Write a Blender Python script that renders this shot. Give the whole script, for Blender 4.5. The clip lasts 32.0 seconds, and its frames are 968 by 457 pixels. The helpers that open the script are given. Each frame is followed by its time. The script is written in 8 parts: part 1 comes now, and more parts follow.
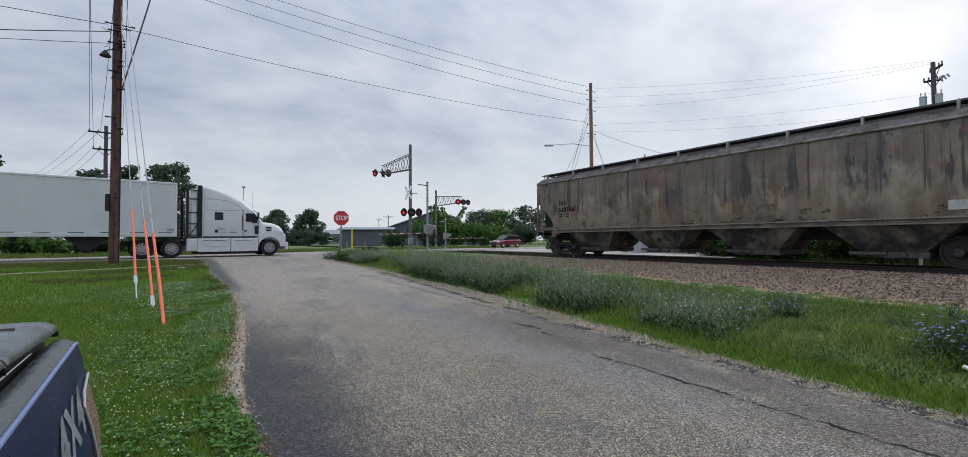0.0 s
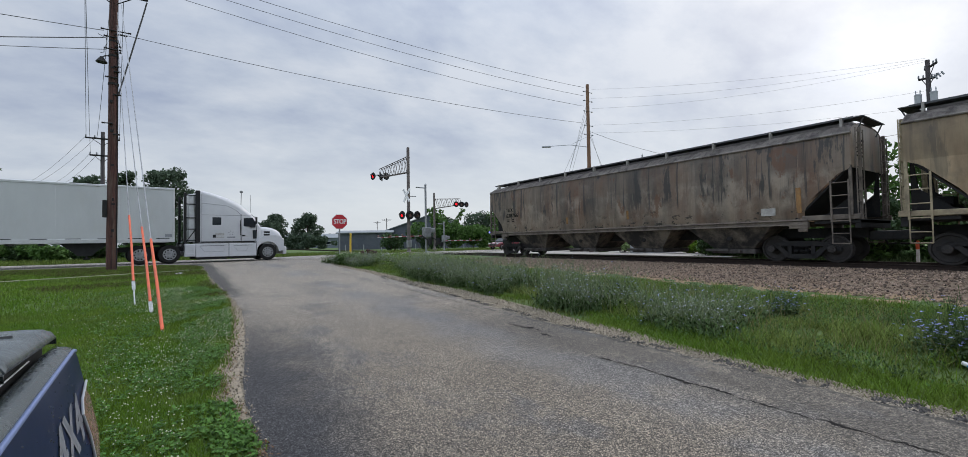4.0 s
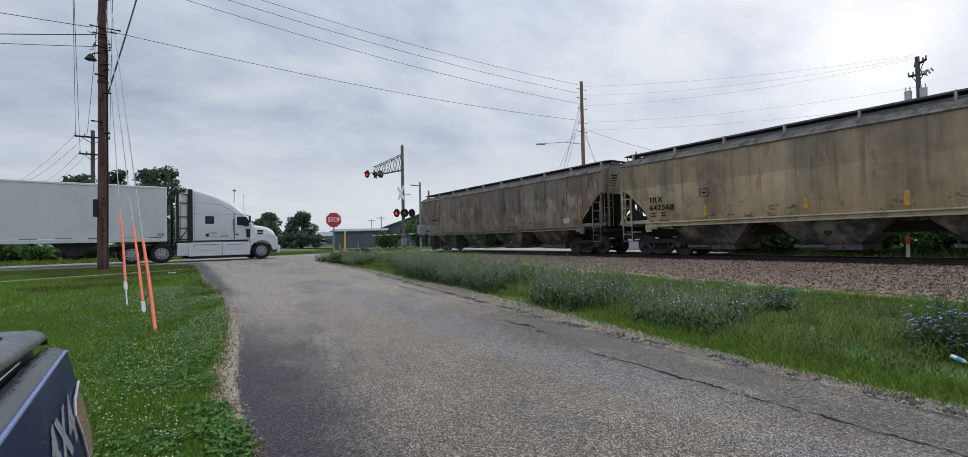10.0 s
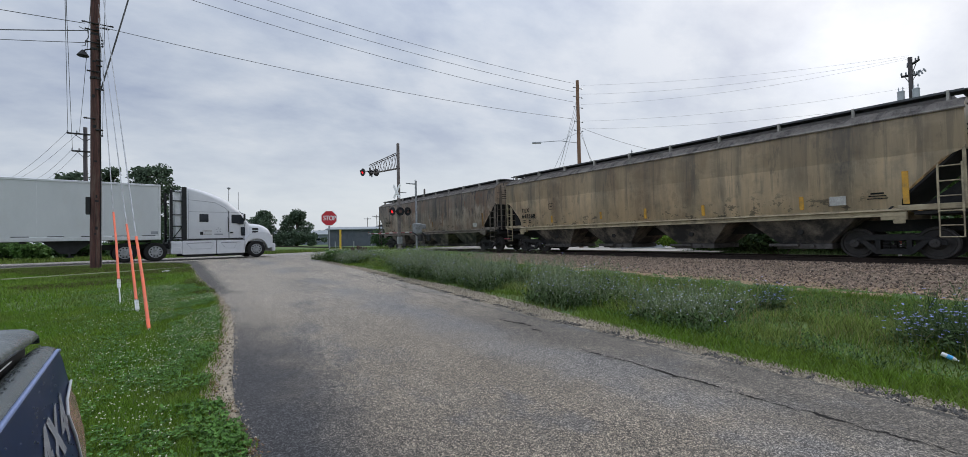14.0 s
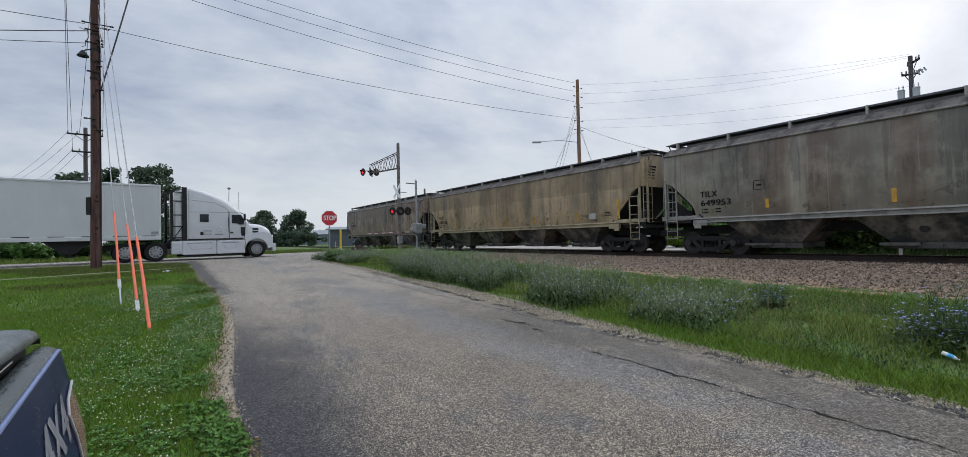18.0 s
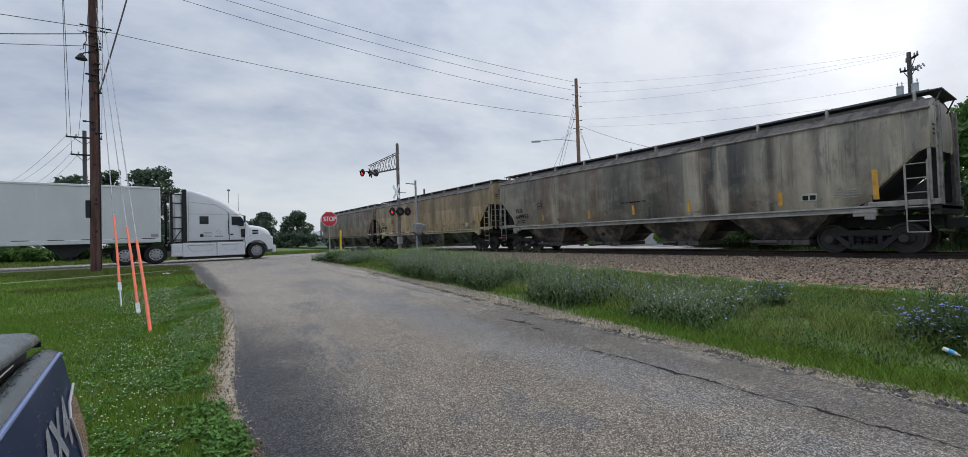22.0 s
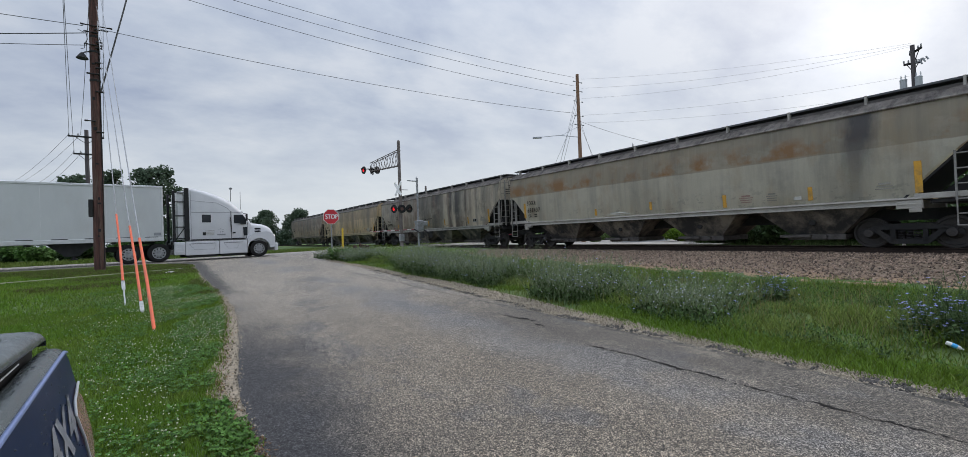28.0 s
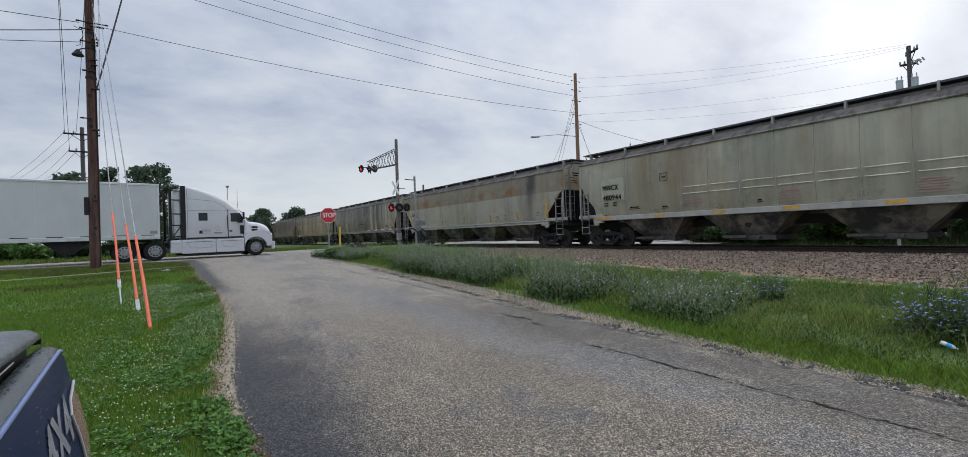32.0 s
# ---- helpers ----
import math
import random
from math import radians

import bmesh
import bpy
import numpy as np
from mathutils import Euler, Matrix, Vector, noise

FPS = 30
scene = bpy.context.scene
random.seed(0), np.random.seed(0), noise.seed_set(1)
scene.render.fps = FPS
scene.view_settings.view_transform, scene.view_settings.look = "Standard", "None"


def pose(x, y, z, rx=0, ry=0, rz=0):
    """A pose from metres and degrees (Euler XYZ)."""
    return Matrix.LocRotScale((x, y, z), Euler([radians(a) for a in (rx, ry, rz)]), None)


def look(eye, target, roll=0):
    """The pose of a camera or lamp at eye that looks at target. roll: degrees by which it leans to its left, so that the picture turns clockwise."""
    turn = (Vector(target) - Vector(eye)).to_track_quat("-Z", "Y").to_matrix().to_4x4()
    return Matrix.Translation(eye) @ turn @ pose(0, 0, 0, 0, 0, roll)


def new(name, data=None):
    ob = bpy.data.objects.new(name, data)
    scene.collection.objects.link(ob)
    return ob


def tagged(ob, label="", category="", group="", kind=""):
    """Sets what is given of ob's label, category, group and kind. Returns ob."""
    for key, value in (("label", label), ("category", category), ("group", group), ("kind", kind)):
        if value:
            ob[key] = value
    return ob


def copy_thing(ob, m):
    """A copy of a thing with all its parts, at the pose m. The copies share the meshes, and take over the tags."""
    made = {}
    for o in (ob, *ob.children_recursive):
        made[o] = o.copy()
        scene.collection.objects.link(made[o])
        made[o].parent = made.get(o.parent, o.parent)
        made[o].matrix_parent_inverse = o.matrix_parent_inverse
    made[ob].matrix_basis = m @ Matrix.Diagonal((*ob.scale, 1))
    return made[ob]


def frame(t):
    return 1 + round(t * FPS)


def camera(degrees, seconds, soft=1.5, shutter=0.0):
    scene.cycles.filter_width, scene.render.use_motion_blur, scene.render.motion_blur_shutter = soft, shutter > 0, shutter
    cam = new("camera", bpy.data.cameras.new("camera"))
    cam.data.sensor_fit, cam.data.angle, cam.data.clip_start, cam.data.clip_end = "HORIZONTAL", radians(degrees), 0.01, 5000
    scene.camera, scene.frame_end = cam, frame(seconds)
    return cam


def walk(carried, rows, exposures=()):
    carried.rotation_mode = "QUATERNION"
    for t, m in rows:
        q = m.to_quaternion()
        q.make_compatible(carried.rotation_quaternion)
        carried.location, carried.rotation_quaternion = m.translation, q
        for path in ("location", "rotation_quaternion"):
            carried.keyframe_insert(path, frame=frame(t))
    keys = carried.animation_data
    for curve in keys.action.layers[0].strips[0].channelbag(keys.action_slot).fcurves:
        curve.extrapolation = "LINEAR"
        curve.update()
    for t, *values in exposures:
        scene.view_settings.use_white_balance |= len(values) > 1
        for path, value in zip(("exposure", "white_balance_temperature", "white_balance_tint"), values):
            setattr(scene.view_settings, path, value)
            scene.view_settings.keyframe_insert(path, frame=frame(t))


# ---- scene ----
cam = camera(95.2, 32.0, soft=0.65)


def aim(turn, tilt, lean):
    """The standing camera at eye height beside the parked pickup: degrees clockwise from the track's line, upwards, and leaning."""
    return pose(0, 0, 1.5, 90 + tilt, 0, -turn) @ pose(0, 0, 0, 0, 0, lean)


walk(cam, [
    (0, aim(33.94, 1.49, -0.27)), (0.5, aim(34.40, 1.52, -0.28)), (1, aim(34.55, 1.63, -0.34)), (1.5, aim(34.62, 1.74, -0.40)),
    (2, aim(34.60, 1.81, -0.46)), (2.5, aim(34.54, 1.84, -0.58)), (3, aim(34.40, 1.88, -0.69)), (3.5, aim(34.27, 1.81, -0.81)),
    (5.5, aim(33.78, 1.70, -0.96)), (6, aim(33.78, 1.71, -0.73)), (6.5, aim(34.03, 1.74, -0.41)), (7, aim(34.41, 1.73, -0.43)),
    (7.5, aim(34.85, 1.72, -0.57)), (8, aim(34.86, 1.67, -0.73)), (8.5, aim(34.81, 1.62, -0.82)), (9, aim(34.75, 1.55, -0.99)),
    (9.5, aim(34.72, 1.48, -1.15)), (10, aim(34.80, 1.41, -1.24)), (10.5, aim(34.97, 1.36, -1.31)), (11, aim(35.09, 1.30, -1.27)),
    (11.5, aim(35.23, 1.29, -1.22)), (12, aim(35.34, 1.24, -1.16)), (12.5, aim(35.38, 1.20, -1.22)), (13, aim(35.43, 1.15, -1.27)),
    (13.5, aim(35.39, 1.16, -1.26)), (14, aim(35.33, 1.21, -1.16)), (14.5, aim(35.26, 1.23, -1.19)), (16.5, aim(35.17, 1.16, -1.36)),
    (17, aim(35.21, 1.16, -1.33)), (17.5, aim(35.25, 1.13, -1.25)), (18, aim(35.30, 1.16, -1.26)), (18.5, aim(35.29, 1.15, -1.33)),
    (19, aim(35.29, 1.16, -1.48)), (19.5, aim(35.26, 1.13, -1.57)), (20, aim(35.20, 1.15, -1.64)), (20.5, aim(35.18, 1.14, -1.64)),
    (21, aim(35.18, 1.14, -1.64)), (21.5, aim(35.27, 1.13, -1.66)), (22, aim(35.31, 1.12, -1.74)), (22.5, aim(35.32, 1.06, -1.81)),
    (23, aim(35.35, 1.04, -1.81)), (23.5, aim(35.27, 1.02, -1.82)), (24, aim(35.18, 0.94, -1.91)), (24.5, aim(35.12, 0.93, -1.95)),
    (25, aim(35.02, 0.89, -2.04)), (25.5, aim(34.96, 0.85, -2.05)), (27.5, aim(35.01, 0.75, -2.06)), (28, aim(35.07, 0.70, -2.08)),
    (28.5, aim(35.06, 0.68, -2.07)), (29, aim(35.10, 0.61, -2.05)), (29.5, aim(35.14, 0.61, -1.91)), (30, aim(35.22, 0.60, -1.87)),
    (30.5, aim(35.28, 0.60, -1.89)), (31, aim(35.34, 0.60, -1.90)), (31.5, aim(35.37, 0.60, -1.94)), (32, aim(35.38, 0.56, -1.93))], exposures=[(0, 0.0), (32, 0.0)])

# ---- light: an overcast morning, the sun behind thin cloud ----
SUN_TURN, SUN_UP = 80.0, 38.0
world = bpy.data.worlds.new("overcast_sky")
scene.world = world
world.use_nodes = True
wn, wl = world.node_tree.nodes, world.node_tree.links
wn.clear()
w_out, w_bg = wn.new("ShaderNodeOutputWorld"), wn.new("ShaderNodeBackground")
sky = wn.new("ShaderNodeTexSky")
sky.sky_type, sky.sun_disc = 'NISHITA', False
sky.sun_elevation, sky.sun_rotation = radians(SUN_UP), radians(SUN_TURN)
sky.air_density, sky.dust_density = 1.0, 3.0
sky_gain = wn.new("ShaderNodeVectorMath")
sky_gain.operation = 'SCALE'
sky_gain.inputs["Scale"].default_value = 0.10
wl.new(sky.outputs[0], sky_gain.inputs[0])
w_co = wn.new("ShaderNodeTexCoord")
# clouds lie on a flat layer: divide the direction by its height
w_sep, w_max = wn.new("ShaderNodeSeparateXYZ"), wn.new("ShaderNodeMath")
wl.new(w_co.outputs["Generated"], w_sep.inputs[0])
w_max.operation = 'MAXIMUM'
w_max.inputs[1].default_value = 0.0
w_add = wn.new("ShaderNodeMath")
w_add.operation = 'ADD'
w_add.inputs[1].default_value = 0.34
wl.new(w_sep.outputs[2], w_max.inputs[0])
wl.new(w_max.outputs[0], w_add.inputs[0])
w_dx, w_dy, w_plane = wn.new("ShaderNodeMath"), wn.new("ShaderNodeMath"), wn.new("ShaderNodeCombineXYZ")
for node, out in ((w_dx, 0), (w_dy, 1)):
    node.operation = 'DIVIDE'
    wl.new(w_sep.outputs[out], node.inputs[0])
    wl.new(w_add.outputs[0], node.inputs[1])
    wl.new(node.outputs[0], w_plane.inputs[out])
w_map = wn.new("ShaderNodeMapping")
w_map.inputs["Location"].default_value = (3.1, 1.7, 0.0)
w_map.inputs["Rotation"].default_value = (0, 0, radians(35))
w_map.inputs["Scale"].default_value = (0.85, 1.25, 1.0)
wl.new(w_plane.outputs[0], w_map.inputs[0])
w_n1 = wn.new("ShaderNodeTexNoise")
w_n1.inputs["Scale"].default_value, w_n1.inputs["Detail"].default_value, w_n1.inputs["Roughness"].default_value = 1.7, 10.0, 0.57
w_n1.inputs["Distortion"].default_value = 0.12
wl.new(w_map.outputs[0], w_n1.inputs["Vector"])
w_ramp = wn.new("ShaderNodeValToRGB")
els = w_ramp.color_ramp.elements
els[0].position, els[0].color = 0.38, (0.38, 0.44, 0.575, 1)
els[1].position, els[1].color = 0.61, (0.645, 0.69, 0.765, 1)
mid = els.new(0.50)
mid.color = (0.515, 0.575, 0.68, 1)
w_n2, w_blend = wn.new("ShaderNodeTexNoise"), wn.new("ShaderNodeMixRGB")   # smaller puffs within the layer
w_n2.inputs["Scale"].default_value, w_n2.inputs["Detail"].default_value, w_n2.inputs["Roughness"].default_value = 5.2, 8.0, 0.6
wl.new(w_map.outputs[0], w_n2.inputs["Vector"])
w_blend.inputs[0].default_value = 0.30
wl.new(w_n1.outputs["Fac"], w_blend.inputs[1])
wl.new(w_n2.outputs["Fac"], w_blend.inputs[2])
wl.new(w_blend.outputs[0], w_ramp.inputs[0])
# thin cloud glows round the sun
w_dot, w_pow, w_glow = wn.new("ShaderNodeVectorMath"), wn.new("ShaderNodeMath"), wn.new("ShaderNodeMath")
w_dot.operation = 'DOT_PRODUCT'
w_dot.inputs[1].default_value = (math.sin(radians(76)) * math.cos(radians(16)), math.cos(radians(76)) * math.cos(radians(16)), math.sin(radians(16)))
wl.new(w_co.outputs["Generated"], w_dot.inputs[0])
w_pow.operation, w_pow.use_clamp = 'POWER', True
w_pow.inputs[1].default_value = 130.0
wl.new(w_dot.outputs["Value"], w_pow.inputs[0])
w_glow.operation = 'MULTIPLY'
w_glow.inputs[1].default_value = 0.26
wl.new(w_pow.outputs[0], w_glow.inputs[0])
w_dot2, w_pow2, w_glow2 = wn.new("ShaderNodeVectorMath"), wn.new("ShaderNodeMath"), wn.new("ShaderNodeMath")
w_dot2.operation = 'DOT_PRODUCT'
w_dot2.inputs[1].default_value = (math.sin(radians(66)) * math.cos(radians(16)), math.cos(radians(66)) * math.cos(radians(16)), math.sin(radians(16)))
wl.new(w_co.outputs["Generated"], w_dot2.inputs[0])
w_pow2.operation, w_pow2.use_clamp = 'POWER', True
w_pow2.inputs[1].default_value = 5.0
wl.new(w_dot2.outputs["Value"], w_pow2.inputs[0])
w_glow2.operation = 'MULTIPLY_ADD'
w_glow2.inputs[1].default_value = 0.065
wl.new(w_pow2.outputs[0], w_glow2.inputs[0])
wl.new(w_glow.outputs[0], w_glow2.inputs[2])
w_sum = wn.new("ShaderNodeMixRGB")
w_sum.blend_type = 'ADD'
w_sum.inputs[0].default_value = 1.0
wl.new(w_ramp.outputs[0], w_sum.inputs[1])
wl.new(w_glow2.outputs[0], w_sum.inputs[2])
# the layer thins out and pales low over the horizon
w_low, w_pale = wn.new("ShaderNodeMapRange"), wn.new("ShaderNodeMixRGB")
w_low.interpolation_type = 'SMOOTHSTEP'
w_low.inputs["From Min"].default_value, w_low.inputs["From Max"].default_value = 0.05, 0.30
w_low.inputs["To Min"].default_value, w_low.inputs["To Max"].default_value = 0.8, 0.0
wl.new(w_max.outputs[0], w_low.inputs[0])
w_ahead, w_side, w_where = wn.new("ShaderNodeVectorMath"), wn.new("ShaderNodeMapRange"), wn.new("ShaderNodeMath")
w_ahead.operation, w_where.operation = 'DOT_PRODUCT', 'MULTIPLY'
w_ahead.inputs[1].default_value = (math.sin(radians(42)), math.cos(radians(42)), 0)
wl.new(w_co.outputs["Generated"], w_ahead.inputs[0])
w_side.inputs["From Min"].default_value, w_side.inputs["From Max"].default_value = 0.6, 0.95
w_side.inputs["To Min"].default_value, w_side.inputs["To Max"].default_value = 0.4, 1.0
wl.new(w_ahead.outputs["Value"], w_side.inputs[0])
wl.new(w_low.outputs[0], w_where.inputs[0])
wl.new(w_side.outputs[0], w_where.inputs[1])
wl.new(w_where.outputs[0], w_pale.inputs[0])
wl.new(w_sum.outputs[0], w_pale.inputs[1])
w_pale.inputs[2].default_value = (0.765, 0.815, 0.855, 1)
w_mix = wn.new("ShaderNodeMixRGB")
w_mix.inputs[0].default_value = 0.88
wl.new(sky_gain.outputs[0], w_mix.inputs[1])
wl.new(w_pale.outputs[0], w_mix.inputs[2])
# clouds opposite the sun are lit from the front
w_back, w_bmap, w_front = wn.new("ShaderNodeVectorMath"), wn.new("ShaderNodeMapRange"), wn.new("ShaderNodeVectorMath")
w_back.operation, w_front.operation = 'DOT_PRODUCT', 'SCALE'
w_back.inputs[1].default_value = (-math.sin(radians(SUN_TURN)), -math.cos(radians(SUN_TURN)), 0.25)
wl.new(w_co.outputs["Generated"], w_back.inputs[0])
w_bmap.interpolation_type = 'SMOOTHSTEP'
w_bmap.inputs["From Min"].default_value, w_bmap.inputs["From Max"].default_value = 0.15, 1.0
w_bmap.inputs["To Min"].default_value, w_bmap.inputs["To Max"].default_value = 1.0, 1.35
wl.new(w_back.outputs["Value"], w_bmap.inputs[0])
wl.new(w_mix.outputs[0], w_front.inputs[0])
wl.new(w_bmap.outputs[0], w_front.inputs["Scale"])
# an overcast sky grows brighter towards the zenith
w_sq, w_up, w_rise = wn.new("ShaderNodeMath"), wn.new("ShaderNodeMath"), wn.new("ShaderNodeVectorMath")
w_sq.operation, w_up.operation, w_rise.operation = 'MULTIPLY', 'MULTIPLY_ADD', 'SCALE'
w_qu = wn.new("ShaderNodeMath")
w_qu.operation = 'MULTIPLY'
for node, src in ((w_sq, w_max), (w_qu, w_sq)):
    wl.new(src.outputs[0], node.inputs[0])
    wl.new(src.outputs[0], node.inputs[1])
wl.new(w_qu.outputs[0], w_up.inputs[0])
w_up.inputs[1].default_value, w_up.inputs[2].default_value = 2.6, 1.0
wl.new(w_front.outputs[0], w_rise.inputs[0])
wl.new(w_up.outputs[0], w_rise.inputs["Scale"])
wl.new(w_rise.outputs[0], w_bg.inputs[0])
w_bg.inputs[1].default_value = 1.0
wl.new(w_bg.outputs[0], w_out.inputs[0])

sun = new("sun", bpy.data.lights.new("sun", 'SUN'))
sun.data.energy, sun.data.angle, sun.data.color = 1.1, radians(14), (1.0, 0.95, 0.88)
sun_way = Vector((math.sin(radians(SUN_TURN)) * math.cos(radians(SUN_UP)), math.cos(radians(SUN_TURN)) * math.cos(radians(SUN_UP)), math.sin(radians(SUN_UP))))
sun.matrix_world = look((0, 0, 60), Vector((0, 0, 60)) - sun_way)

# ---- materials ----


def mat(name, a, b=None, scale=3.0, rough=0.8, metal=0.0, bump=0.15, grain=60.0, stretch=(1, 1, 1), dirt=None, dirt_scale=0.7, dirt_low=0.5, dirt_high=0.75,
        island=0.0, spec=0.5, coat=0.0, through_light=0.0, each=0.0):
    """A surface whose colour wanders between a and b at one scale, with fine grain, a second, larger layer of dirt, and relief."""
    m = bpy.data.materials.new(name)
    m.use_nodes = True
    n, l = m.node_tree.nodes, m.node_tree.links
    p = n["Principled BSDF"]
    b = b or tuple(c * 0.8 for c in a)
    co, mp = n.new("ShaderNodeTexCoord"), n.new("ShaderNodeMapping")
    mp.inputs["Scale"].default_value = stretch
    l.new(co.outputs["Object"], mp.inputs[0])
    n1, n2 = n.new("ShaderNodeTexNoise"), n.new("ShaderNodeTexNoise")
    n1.inputs["Scale"].default_value, n1.inputs["Detail"].default_value, n1.inputs["Roughness"].default_value = scale, 6, 0.65
    n2.inputs["Scale"].default_value, n2.inputs["Detail"].default_value = grain, 3
    l.new(mp.outputs[0], n1.inputs[0])
    l.new(mp.outputs[0], n2.inputs[0])
    ramp = n.new("ShaderNodeValToRGB")
    ramp.color_ramp.elements[0].position, ramp.color_ramp.elements[0].color = 0.35, (*a, 1)
    ramp.color_ramp.elements[1].position, ramp.color_ramp.elements[1].color = 0.65, (*b, 1)
    l.new(n1.outputs["Fac"], ramp.inputs[0])
    last = ramp.outputs[0]
    if dirt:
        n3, r3, mx = n.new("ShaderNodeTexNoise"), n.new("ShaderNodeValToRGB"), n.new("ShaderNodeMixRGB")
        n3.inputs["Scale"].default_value, n3.inputs["Detail"].default_value, n3.inputs["Roughness"].default_value = dirt_scale, 8, 0.7
        l.new(mp.outputs[0], n3.inputs[0])
        r3.color_ramp.elements[0].position, r3.color_ramp.elements[1].position = dirt_low, dirt_high
        l.new(n3.outputs["Fac"], r3.inputs[0])
        l.new(r3.outputs[0], mx.inputs[0])
        l.new(last, mx.inputs[1])
        mx.inputs[2].default_value = (*dirt, 1)
        last = mx.outputs[0]
    g = n.new("ShaderNodeMixRGB")
    g.blend_type = 'OVERLAY'
    g.inputs[0].default_value = 0.18
    l.new(last, g.inputs[1])
    l.new(n2.outputs["Fac"], g.inputs[2])
    last = g.outputs[0]
    for amount, kind, out in ((island, "ShaderNodeNewGeometry", "Random Per Island"), (each, "ShaderNodeObjectInfo", "Random")):
        if amount:
            src, rng, hv = n.new(kind), n.new("ShaderNodeMapRange"), n.new("ShaderNodeHueSaturation")
            rng.inputs["To Min"].default_value, rng.inputs["To Max"].default_value = 1 - amount, 1 + amount
            l.new(src.outputs[out], rng.inputs[0])
            l.new(rng.outputs[0], hv.inputs["Value"])
            l.new(last, hv.inputs["Color"])
            last = hv.outputs[0]
    l.new(last, p.inputs["Base Color"])
    p.inputs["Metallic"].default_value = metal
    p.inputs["Specular IOR Level"].default_value = spec
    p.inputs["Coat Weight"].default_value = coat
    rr = n.new("ShaderNodeMapRange")
    rr.inputs["To Min"].default_value, rr.inputs["To Max"].default_value = max(0.03, rough - 0.1), min(1, rough + 0.1)
    l.new(n1.outputs["Fac"], rr.inputs[0])
    l.new(rr.outputs[0], p.inputs["Roughness"])
    if bump:
        bp = n.new("ShaderNodeBump")
        bp.inputs["Strength"].default_value, bp.inputs["Distance"].default_value = bump, 0.02
        l.new(n2.outputs["Fac"], bp.inputs["Height"])
        l.new(bp.outputs[0], p.inputs["Normal"])
    if through_light:
        tr, ms = n.new("ShaderNodeBsdfTranslucent"), n.new("ShaderNodeMixShader")
        l.new(last, tr.inputs[0])
        ms.inputs[0].default_value = through_light
        l.new(p.outputs[0], ms.inputs[1])
        l.new(tr.outputs[0], ms.inputs[2])
        l.new(ms.outputs[0], n["Material Output"].inputs[0])
    return m


def nodes_of(m):
    return m.node_tree.nodes, m.node_tree.links, m.node_tree.nodes["Principled BSDF"]


def glass(name, colour=(0.02, 0.025, 0.03), rough=0.06):
    m = bpy.data.materials.new(name)
    m.use_nodes = True
    p = m.node_tree.nodes["Principled BSDF"]
    p.inputs["Base Color"].default_value, p.inputs["Roughness"].default_value = (*colour, 1), rough
    p.inputs["Specular IOR Level"].default_value = 0.4
    return m


def lit(name, colour, strength):
    m = bpy.data.materials.new(name)
    m.use_nodes = True
    p = m.node_tree.nodes["Principled BSDF"]
    p.inputs["Base Color"].default_value = (*colour, 1)
    p.inputs["Emission Color"].default_value, p.inputs["Emission Strength"].default_value = (*colour, 1), strength
    return m


